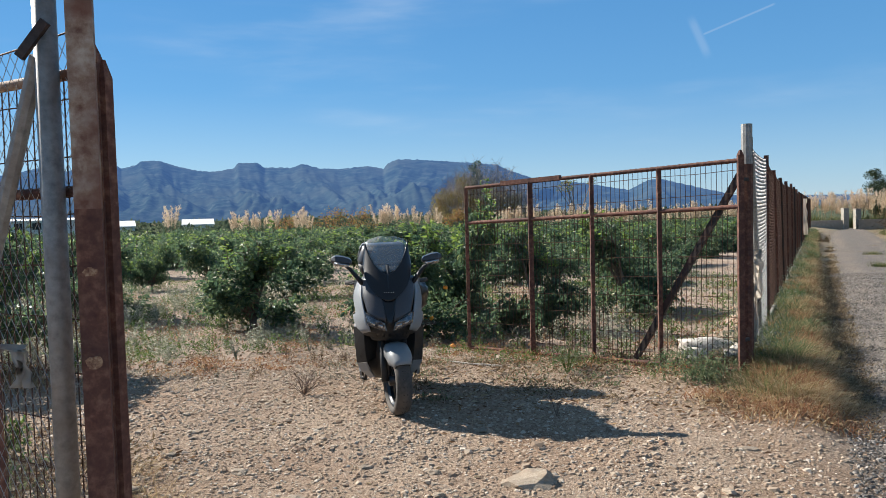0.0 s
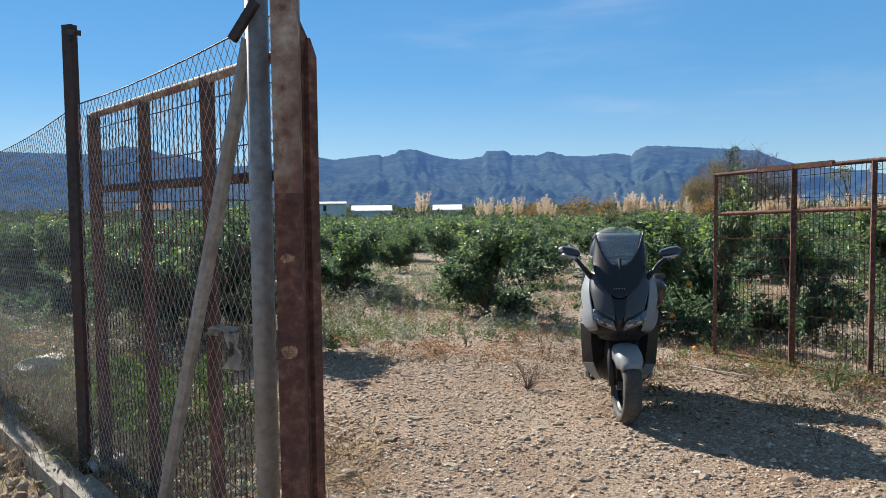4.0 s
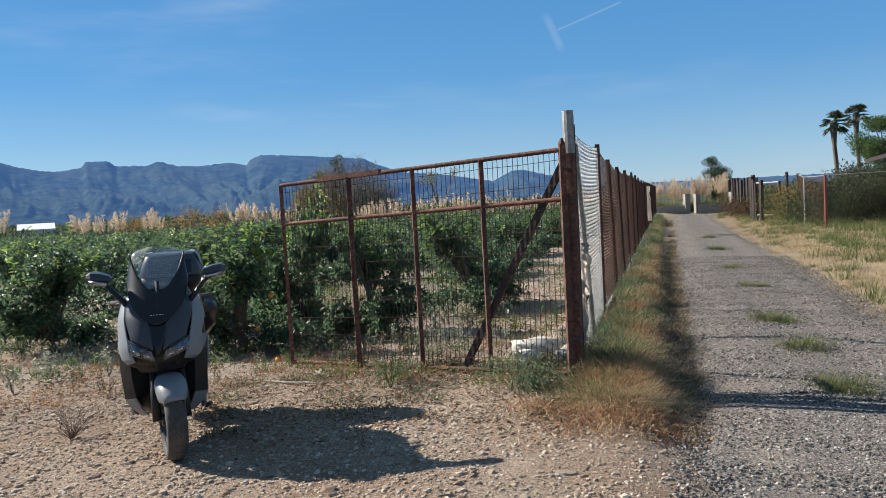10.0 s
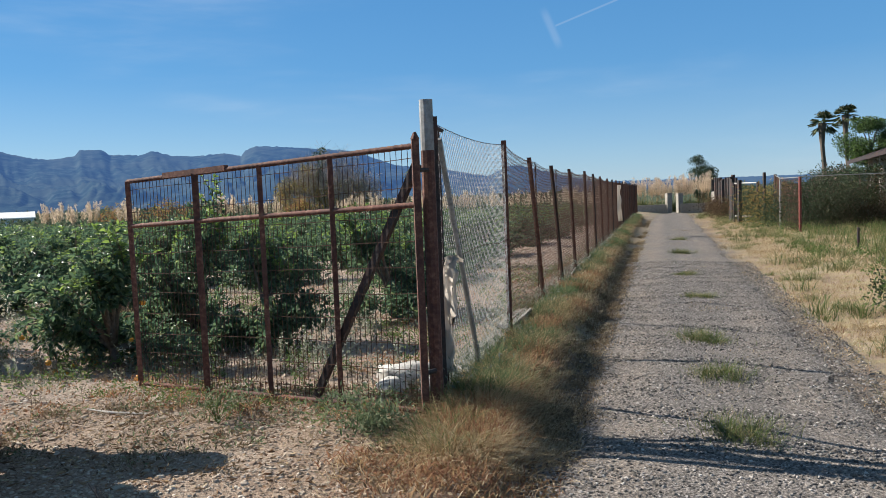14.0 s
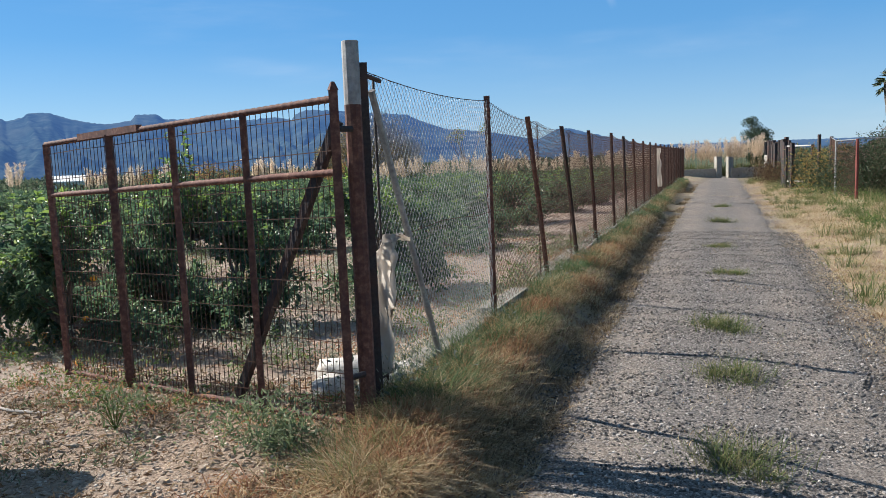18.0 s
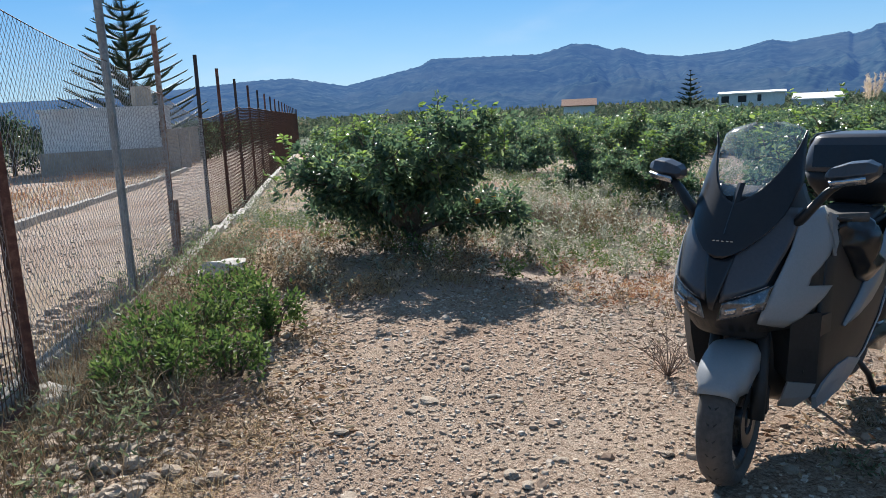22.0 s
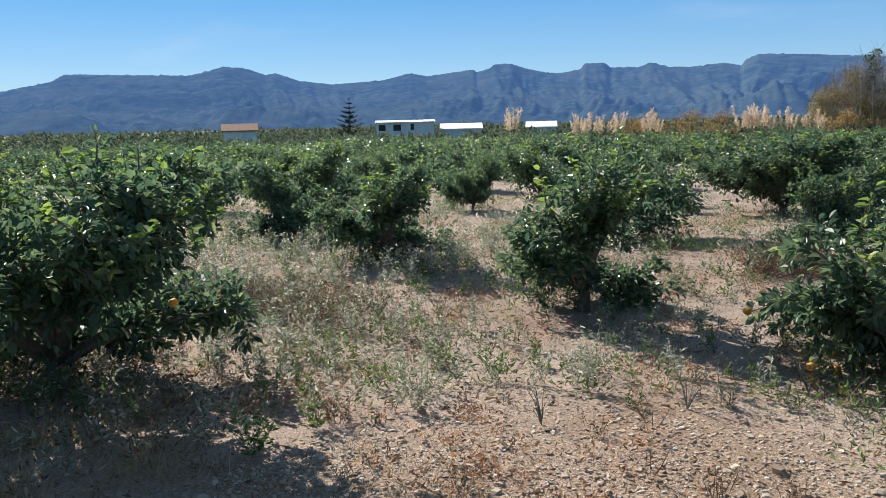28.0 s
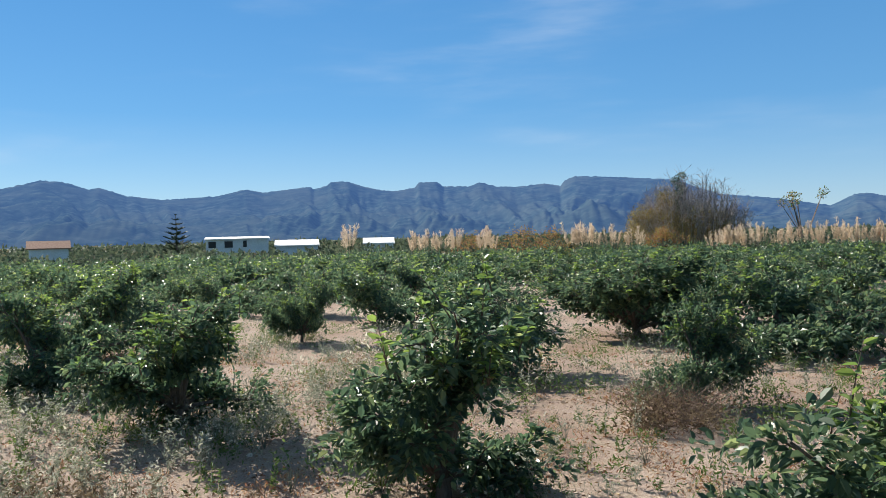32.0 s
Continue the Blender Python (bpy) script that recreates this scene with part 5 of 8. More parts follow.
# windscreen with its dark base and the two upper wings
s = Shape()
rings = []
for i in range(13):
    q = i / 12
    z, f = 1.2 + 0.295 * q, 0.62 - 0.2 * q
    hw = 0.19 * (1 - 0.05 * q) * (1 if q < 0.82 else math.sqrt(max(0.12, 1 - 0.9 * ((q - 0.82) / 0.18) ** 2)))
    rings.append([(hw * math.sin(radians(80 * (2 * j / 12 - 1))), f - 0.10 * (1 - math.cos(radians(72 * (2 * j / 12 - 1)))), z) for j in range(13)])
s.loft(rings, closed=False)
bike("windscreen", s, SCREEN, "clear scratched windscreen")

# mirrors on long stalks
for sg in (-1, 1):
    s = Shape()
    s.tube([(sg * 0.2, 0.56, 1.08), (sg * 0.26, 0.555, 1.15), (sg * 0.32, 0.54, 1.225), (sg * 0.38, 0.53, 1.27)], [0.045, 0.034, 0.028, 0.024], 10, squash=0.55)
    stalk = bike("mirror_stalk", s, BLACK)
    s = Shape()
    rows = [(0.0, 0.016, 0.03), (0.1, 0.034, 0.05), (0.45, 0.048, 0.06), (0.8, 0.046, 0.05), (1.0, 0.022, 0.025)]
    rings = [[(sg * (0.305 + 0.175 * q), 0.525 + fo - 0.035 * q, 1.283 + 0.022 * q + zo) for fo, zo in ((dp, -hh * 0.1), (dp * 0.6, hh * 0.85), (-0.03, hh), (-0.036, hh * 0.8), (-0.036, -hh * 0.8), (-0.02, -hh), (dp * 0.55, -hh * 0.75))] for q, hh, dp in rows]
    s.loft(rings)
    bike("mirror_housing", s, CHARCOAL, "angular black mirror housing", parent=stalk, smooth=False, bevel=0.006)
    s = Shape()
    s.loft([[(sg * (0.335 + 0.11 * q), 0.493 - 0.03 * q, 1.288 + 0.012 * q + zo) for zo in (-0.03, 0.036)] for q in (0, 0.5, 1)], closed=False)
    bike("mirror_glass", s, MIRROR, "mirror glass", parent=stalk, thick=0.003)
    s = Shape()
    s.loft([[(sg * (0.33 + 0.12 * q), 0.578 - 0.03 * q + fo, 1.262 + 0.02 * q + zo) for fo, zo in ((-0.012, -0.016), (0.006, 0.008))] for q in (0, 0.5, 1)], closed=False)
    bike("turn_signal", s, SILVER, "pale turn-signal strip", parent=stalk, thick=0.012)

# bars, dash, leg shield
s = Shape()
s.tube([(-0.36, 0.22, 1.08), (-0.16, 0.32, 1.08), (0.16, 0.32, 1.08), (0.36, 0.22, 1.08)], 0.014, 8)
bar_ob = bike("handlebar", s, BLACK)
for sg in (-1, 1):
    s = Shape()
    s.tube([(sg * 0.24, 0.285, 1.08), (sg * 0.37, 0.215, 1.08)], 0.02, 10)
    bike("grip", s, RUBBER, parent=bar_ob)
    s = Shape()
    s.tube([(sg * 0.2, 0.34, 1.09), (sg * 0.33, 0.29, 1.075)], 0.007, 6)
    bike("brake_lever", s, BLACK, parent=bar_ob)
s = Shape()
s.loft([ring(0.5, 1.08, 0.17, 0.07, 12), ring(0.42, 1.12, 0.15, 0.06, 12), ring(0.34, 1.09, 0.12, 0.05, 12)])
bike("dashboard", s, BLACK, "black dashboard hood")
s = Shape()
s.loft([ring(0.42, 0.82, 0.24, 0.24), ring(0.36, 0.82, 0.25, 0.25), ring(0.28, 0.80, 0.2, 0.22), ring(0.22, 0.74, 0.14, 0.16)])
bike("leg_shield", s, BLACK, "black inner leg shield")

for sg in (-1, 1):
    s = Shape()
    rows = [(0.3, 1.02, 0.02, 0.03, 0.21), (0.2, 1.0, 0.06, 0.09, 0.225), (0.08, 0.93, 0.07, 0.14, 0.235), (-0.04, 0.88, 0.06, 0.14, 0.23), (-0.16, 0.83, 0.04, 0.09, 0.21), (-0.26, 0.8, 0.01, 0.03, 0.19)]
    for i in range(19):
        q = i / 18 * (len(rows) - 1)
        f0, zc, hw, hh, cx = (float(np.interp(q, range(len(rows)), c)) for c in zip(*rows))
        s.v += ring(f0, zc, hw, hh, 26, 2.2, sg * cx)
    s.f = [(i * 26 + j, i * 26 + (j + 1) % 26, (i + 1) * 26 + (j + 1) % 26, (i + 1) * 26 + j) for i in range(18) for j in range(26)]
    if sg > 0:
        fold = [noise.ridged_multi_fractal(Vector((f * 6 + z * 3, z * 6, x * 7)), 1.0, 2.0, 3, 1.0, 2.0) - 1.0 for x, f, z in s.v]
        s.v = [(x + 0.045 + 0.35 * (x - 0.225) + 0.04 * w, f + 0.012 * w, z - 0.01 + 0.02 * w) for (x, f, z), w in zip(s.v, fold)]
    bike("knee_guard", s, GLOSS_BLACK, "crumpled glossy black apron" if sg > 0 else "glossy black bulge behind the fairing")
# the large black flank under the seat, one curved plate a side
FLANK = [(0.46, 0.70), (0.42, 0.92), (0.34, 1.06), (0.22, 1.04), (0.1, 0.9), (-0.05, 0.80), (-0.3, 0.76), (-0.55, 0.72), (-0.6, 0.62), (-0.45, 0.47), (-0.2, 0.345), (0.1, 0.26), (0.34, 0.23), (0.46, 0.33), (0.5, 0.5)]
for sg in (-1, 1):
    s = Shape()
    cf, cz = 0.06, 0.6
    side_x = lambda f, z: 0.283 - 0.09 * max(0, -f - 0.1) - 0.11 * max(0, 0.55 - z)
    rings = []
    for q, bow in ((0.02, 0.008), (0.4, 0.008), (0.75, 0.004), (0.95, 0.0), (1.0, -0.02)):
        rings.append([(sg * (side_x(cf + (f - cf) * q, cz + (z - cz) * q) + bow), cf + (f - cf) * q, cz + (z - cz) * q) for f, z in FLANK])
    s.loft(rings)
    flank = bike("flank_panel", s, BLACK, "broad dusty black flank panel")
    s = Shape()
    s.tube([(sg * (side_x(f, z) + 0.006), f, z) for f, z in ((0.30, 0.235), (0.1, 0.268), (-0.2, 0.352), (-0.45, 0.477), (-0.58, 0.6))], 0.005, 5)
    bike("trim_line", s, STEEL, "thin bright lower trim", parent=flank)
# lower body, floor tunnel and belly
s = Shape()
s.loft([ring(0.52, 0.50, 0.10, 0.11), ring(0.44, 0.48, 0.20, 0.21), ring(0.30, 0.44, 0.245, 0.24), ring(0.10, 0.42, 0.255, 0.22), ring(-0.15, 0.44, 0.25, 0.22), ring(-0.38, 0.50, 0.21, 0.2), ring(-0.52, 0.56, 0.17, 0.15)])
bike("lower_body", s, BLACK, "dusty black lower body")
s = Shape()
s.loft([ring(0.32, 0.62, 0.14, 0.2), ring(0.18, 0.64, 0.13, 0.18), ring(0.0, 0.66, 0.14, 0.15), ring(-0.15, 0.68, 0.18, 0.14)])
bike("tunnel", s, GLOSS_BLACK, "dark centre tunnel")
for sg in (-1, 1):
    # flank behind the front panel: a zig-zag grey blade
    s = Shape()
    s.loft([[(sg * 0.285, 0.40, 1.12), (sg * 0.27, 0.24, 1.08)], [(sg * 0.3, 0.39, 1.0), (sg * 0.285, 0.29, 0.98)], [(sg * 0.308, 0.38, 0.935), (sg * 0.295, 0.36, 0.93)]], closed=False)
    bike("flank_blade", s, GREY, "matt grey zig-zag flank panel", smooth=False, thick=0.012)
    s = Shape()
    s.loft([[(sg * 0.285, 0.5, 0.70), (sg * 0.275, 0.34, 0.68)], [(sg * 0.262, 0.52, 0.58), (sg * 0.27, 0.28, 0.55)], [(sg * 0.24, 0.54, 0.46), (sg * 0.26, 0.24, 0.42)], [(sg * 0.2, 0.50, 0.37), (sg * 0.25, 0.20, 0.34)]], closed=False)
    bike("side_scoop", s, BLACK, "black air scoop beside the wheel", smooth=False, thick=0.012)
    s = Shape()
    s.loft([[(sg * 0.12, 0.52, 0.71), (sg * 0.22, 0.6, 0.71), (sg * 0.297, 0.5, 0.72)], [(sg * 0.115, 0.5, 0.58), (sg * 0.215, 0.59, 0.57), (sg * 0.29, 0.50, 0.56)], [(sg * 0.11, 0.48, 0.44), (sg * 0.2, 0.57, 0.42), (sg * 0.28, 0.48, 0.40)]], closed=False)
    bike("front_scoop", s, BLACK, "black front scoop behind the wheel", smooth=False, thick=0.01)
    s = Shape()
    s.loft([[(sg * 0.2, 0.57, 0.42), (sg * 0.28, 0.48, 0.40)], [(sg * 0.165, 0.54, 0.33), (sg * 0.25, 0.46, 0.33)], [(sg * 0.13, 0.49, 0.27), (sg * 0.18, 0.44, 0.26)]], closed=False)
    bike("lower_corner", s, GREY, "grey lower corner panel", smooth=False, thick=0.01)
    s = Shape()
    edge = [(0.40, 0.25), (0.14, 0.245), (-0.02, 0.285), (-0.12, 0.335), (0.06, 0.395), (0.22, 0.40), (0.37, 0.36), (0.43, 0.31)]
    s.loft([[(sg * (0.292 - 0.11 * max(0, 0.55 - z) + bow), 0.17 + (f - 0.17) * q, 0.32 + (z - 0.32) * q) for f, z in edge] for q, bow in ((0.05, 0.006), (0.7, 0.006), (0.97, 0.003), (1.0, -0.015))])
    bike("belly_corner", s, GREY, "grey lower corner panel", smooth=False, thick=0.01)
    # rear flank, rising to the tail
    s = Shape()
    rows = [(0.22, 0.585, 0.595, 0.305), (0.05, 0.595, 0.69, 0.308), (-0.15, 0.625, 0.80, 0.302), (-0.35, 0.675, 0.88, 0.285), (-0.55, 0.74, 0.94, 0.25), (-0.8, 0.83, 0.97, 0.19), (-1.02, 0.9, 0.955, 0.1)]
    s.loft([[(sg * w * 0.985, f, lo), (sg * w, f, (lo * 0.6 + hi * 0.4)), (sg * w * 0.97, f, hi)] for f, lo, hi, w in rows], closed=False)
    bike("rear_side_panel", s, GREY, "matt grey tail side panel", thick=0.01)
    s = Shape()
    s.loft([[(sg * 0.235, 0.10, 0.66), (sg * 0.15, 0.12, 0.8)], [(sg * 0.245, -0.08, 0.69), (sg * 0.17, -0.1, 0.83)], [(sg * 0.235, -0.32, 0.76), (sg * 0.17, -0.32, 0.86)]], closed=False)
    bike("seat_side", s, BLACK, "black panel below the seat", thick=0.01)
    s = Shape()
    s.tube([(sg * 0.12, -0.38, 0.30), (sg * 0.2, -0.50, 0.12), (sg * 0.22, -0.54, 0.02)], 0.016, 6)
    s.tube([(sg * 0.22, -0.54, 0.015), (sg * 0.26, -0.62, 0.012)], 0.02, 6)
    bike("stand_leg", s, BLACK)
    s = Shape()
    s.tube([(sg * 0.17, -0.9, 0.93), (sg * 0.19, -0.7, 0.96), (sg * 0.17, -0.5, 0.93)], 0.013, 8)
    bike("grab_rail", s, BLACK)
s = Shape()
s.loft([ring(-0.3, 0.62, 0.2, 0.16), ring(-0.6, 0.72, 0.19, 0.14), ring(-0.85, 0.83, 0.15, 0.085), ring(-1.02, 0.885, 0.1, 0.04)])
bike("tail_body", s, BLACK, "black tail body")
s = Shape()
s.loft([ring(0.14, 0.80, 0.05, 0.03), ring(0.06, 0.815, 0.12, 0.05), ring(-0.12, 0.83, 0.17, 0.055), ring(-0.3, 0.845, 0.19, 0.06), ring(-0.4, 0.88, 0.185, 0.07), ring(-0.46, 0.92, 0.175, 0.06), ring(-0.7, 0.945, 0.16, 0.055), ring(-0.9, 0.95, 0.12, 0.04)])
bike("seat", s, VINYL, "stepped black vinyl seat")
s = Shape()
s.loft([ring(0.2, 0.83, 0.04, 0.03, 12), ring(0.12, 0.86, 0.1, 0.07, 12), ring(0.02, 0.88, 0.11, 0.07, 12), ring(-0.06, 0.87, 0.08, 0.04, 12)])
bike("tank_cover", s, CHARCOAL, "charcoal hump before the seat")
# engine side: belt cover, air box, silencer, rear guard
s = Shape()
s.loft([[(0.09 + dx, -0.30 - 0.5 * 0 + fo * k, zc + zo * k) for fo, zo in ((math.cos(math.tau * i / 16) * 0.1, math.sin(math.tau * i / 16) * 0.1) for i in range(16))] for dx, k, zc in ((0.0, 1.0, 0.32), (0.06, 1.0, 0.32), (0.075, 0.8, 0.32))])
bike("belt_cover", s, ALLOY, "dark engine cover")
s = Shape()
s.tube([(0.13, -0.28, 0.32), (0.13, -0.75, 0.30)], [0.09, 0.105], 14, squash=0.5)
bike("drive_case", s, ALLOY)
s = Shape()
s.tube([(0.06, -0.755, 0.275), (0.185, -0.755, 0.275)], [0.1, 0.095], 18)
s.tube([(0.185, -0.755, 0.275), (0.19, -0.755, 0.275)], [0.055, 0.05], 18)
bike("drive_cover", s, STEEL, "round bright drive cover")
s = Shape()
s.loft([ring(-0.56, 0.45, 0.07, 0.07, 14, 3, 0.15), ring(-0.66, 0.45, 0.08, 0.085, 14, 3, 0.15), ring(-0.86, 0.46, 0.075, 0.08, 14, 3, 0.15), ring(-0.92, 0.46, 0.05, 0.05, 14, 3, 0.15)])
bike("air_box", s, BLACK, "black air filter box")
s = Shape()
s.tube([(-0.17, -0.45, 0.30), (-0.19, -0.62, 0.33), (-0.2, -1.0, 0.44)], [0.04, 0.075, 0.07], 14)
bike("silencer", s, ALLOY, "dark exhaust silencer")
s = Shape()
s.loft([[(x, f, z) for x in (-0.08, -0.03, 0.03, 0.08)] for f, z in ((-0.92, 0.84), (-1.03, 0.70), (-1.09, 0.58), (-1.1, 0.52))], closed=False)
bike("rear_mudguard", s, BLACK, "black plate holder", smooth=False, thick=0.012)
s = Shape()
s.loft([ring(-1.0, 0.89, 0.12, 0.03, 10), ring(-1.045, 0.885, 0.1, 0.022, 10)])
bike("tail_lamp", s, surface("red_lens", [(0.3, (0.25, 0.01, 0.01)), (0.7, (0.35, 0.02, 0.02))], 20, 0.15, 0.0, coat=0.5), "dark red tail lamp")
for sg in (-1, 1):
    s = Shape()
    s.tube([(sg * 0.13, -0.75, 0.62), (sg * 0.12, -0.78, 0.3)], [0.03, 0.035], 8)
    bike("shock_absorber", s, ALLOY)
# rack and top box
s = Shape()
s.box(0, -0.86, 0.985, 0.22, 0.3, 0.03)
bike("rack", s, BLACK, smooth=False, bevel=0.01)


def tray(z, hw, f0, f1, n=28, p=5.0):
    """A level rounded-rectangle section of the top box."""
    out = []
    for k in range(n):
        a = math.tau * k / n
        c, q = math.cos(a), math.sin(a)
        out.append((hw * abs(c) ** (2 / p) * math.copysign(1, c), (f0 + f1) / 2 - 0.06 + (f0 - f1) / 2 * abs(q) ** (2 / p) * math.copysign(1, q), z))
    return out


s = Shape()
s.loft([tray(1.0, 0.155, -0.70, -1.0), tray(1.03, 0.2, -0.66, -1.05), tray(1.10, 0.243, -0.61, -1.09), tray(1.175, 0.264, -0.585, -1.105)])
box_low = bike("top_box_base", s, BLACK, "black lower shell of the top box")
s = Shape()
s.loft([tray(1.18, 0.266, -0.58, -1.11), tray(1.22, 0.266, -0.58, -1.11), tray(1.31, 0.243, -0.60, -1.09), tray(1.365, 0.22, -0.625, -1.06), tray(1.38, 0.2, -0.65, -1.03), tray(1.385, 0.16, -0.70, -0.98)])
box_lid = bike("top_box_lid", s, CHARCOAL, "dark top box lid", bevel=0.004)
s = Shape()
s.loft([[(x, f - 0.06, z) for x in (-0.18, -0.1, 0, 0.1, 0.18)] for f, z in ((-0.576, 1.205), (-0.584, 1.25), (-0.597, 1.325))], closed=False)
bike("lid_front_plate", s, GLOSS_BLACK, "glossy black front plate of the lid", smooth=False, thick=0.006, parent=box_lid)
for sg in (-1, 1):
    s = Shape()
    s.loft([[(sg * 0.272, -0.84, 1.205), (sg * 0.272, -1.10, 1.205)], [(sg * 0.261, -0.78, 1.27), (sg * 0.261, -1.11, 1.27)], [(sg * 0.239, -0.74, 1.345), (sg * 0.239, -1.08, 1.345)], [(sg * 0.211, -0.76, 1.386), (sg * 0.211, -1.04, 1.386)], [(sg * 0.15, -0.80, 1.394), (sg * 0.17, -1.02, 1.394)]], closed=False)
    bike("lid_corner", s, GREY, "grey side plate of the lid", smooth=False, thick=0.006, parent=box_lid)


# ---- ground cover ----
WEED_PALE = leafy("pale_weed", [(0.0, (0.2, 0.19, 0.12)), (0.5, (0.38, 0.36, 0.27)), (1.0, (0.55, 0.51, 0.42))], 0.9, 0.35, 0.1)
DEAD = leafy("dead_grass", [(0.0, (0.09, 0.065, 0.04)), (0.5, (0.2, 0.145, 0.09)), (1.0, (0.34, 0.26, 0.16))], 0.9, 0.1, 0.1)
LITTER = leafy("leaf_litter", [(0.0, (0.1, 0.06, 0.035)), (0.4, (0.24, 0.14, 0.08)), (0.7, (0.4, 0.28, 0.16)), (1.0, (0.55, 0.45, 0.3))], 0.9, 0.1, 0.1)
def blades(xy, tall, wide, lean, nrg):
    """Grass blades: a bent quad and a tip each."""
    n = len(xy)
    z = height(xy[:, 0], xy[:, 1])
    a, b = nrg.uniform(0, math.tau, n), nrg.uniform(0, math.tau, n)
    side = np.stack([np.cos(a), np.sin(a), np.zeros(n)], 1) * (np.broadcast_to(wide, n)[:, None] / 2)
    go = np.stack([np.cos(b), np.sin(b), np.zeros(n)], 1) * (lean * tall)[:, None]
    base = np.stack([xy[:, 0], xy[:, 1], z - 0.01], 1)
    up = np.stack([np.zeros(n), np.zeros(n), tall], 1)
    mid, tip = base + up * 0.6 + go * 0.35, base + up * (1 - 0.35 * lean[:, None]) + go
    v = np.stack([base - side, base + side, mid + side * 0.7, mid - side * 0.7, tip], 1).reshape(-1, 3)
    i = np.arange(n)[:, None] * 5
    f3 = np.concatenate([i + [0, 1, 2], i + [0, 2, 3], i + [3, 2, 4]])
    return v, f3


def cover(name, label, category, material, xy, tall, wide, lean, seed, lift=0.0):
    nrg = np.random.default_rng(seed)
    n = len(xy)
    tall = np.broadcast_to(tall, n) * nrg.uniform(0.5, 1.2, n)
    v, f = blades(xy, tall, wide, np.clip(nrg.normal(lean, 0.25, n), 0.05, 1.6), nrg)
    v[:, 2] += lift
    return tagged(new(name, arrays(name, v, f, [material])), label, category, kind="stuff")


def bushy(name, label, material, centres, spread, tall, per, size, seed):
    """Clumps of small leaves at many heights, as bushy weeds."""
    nrg = np.random.default_rng(seed)
    n = len(centres) * per
    big = np.repeat(nrg.uniform(0.45, 1.25, len(centres)), per)
    xy = np.repeat(centres, per, 0) + nrg.normal(0, spread, (n, 2)) * big[:, None]
    hz = height(xy[:, 0], xy[:, 1]) + tall * big * nrg.random(n) ** 0.8
    cen = np.stack([xy[:, 0], xy[:, 1], hz], 1)
    way = nrg.normal(size=(n, 3)) * [1, 1, 0.7] + [0, 0, 0.7]
    L = size * nrg.uniform(0.5, 1.3, n)
    v, f = leaves(cen, way, L, L * 0.3, nrg)
    return tagged(new(name, arrays(name, v, f, [material])), label, "weeds", kind="stuff")


def scatter(n, x0, x1, y0, y1, chance, seed):
    """Places in a rectangle kept with a chance that is a function of x, y."""
    nrg = np.random.default_rng(seed)
    x, y = nrg.uniform(x0, x1, n), nrg.uniform(y0, y1, n)
    k = nrg.random(n) < chance(x, y)
    return np.stack([x[k], y[k]], 1)


def strip(n, P, d, t0, t1, o0, o1, seed, power=1.0, keep=None):
    """Places along a line: t metres along, o metres to its right, denser near its start."""
    nrg = np.random.default_rng(seed)
    t = t0 + (t1 - t0) * nrg.random(n) ** power
    o = nrg.uniform(o0, o1, n)
    if keep is not None:
        k = nrg.random(n) < keep(t, o)
        t, o = t[k], o[k]
    return np.stack([P[0] + d[0] * t + d[1] * o, P[1] + d[1] * t - d[0] * o], 1)


def clumped(xy, spread, per, seed):
    """Many places round each centre."""
    nrg = np.random.default_rng(seed)
    return np.repeat(xy, per, 0) + nrg.normal(0, spread, (len(xy) * per, 2))


def blobby(x, y, k=1.0, seed=0.0):
    """A smooth patchy field, about 0 to 1."""
    return np.clip(0.5 + 0.3 * np.sin(k * (1.3 * x + 0.8 * y) + seed) * np.sin(k * (1.1 * y - 0.7 * x) + 2 * seed) + 0.3 * np.sin(k * (2.9 * x - 1.6 * y) + seed * 3) * np.sin(k * (2.3 * y + 1.9 * x)), 0, 1)


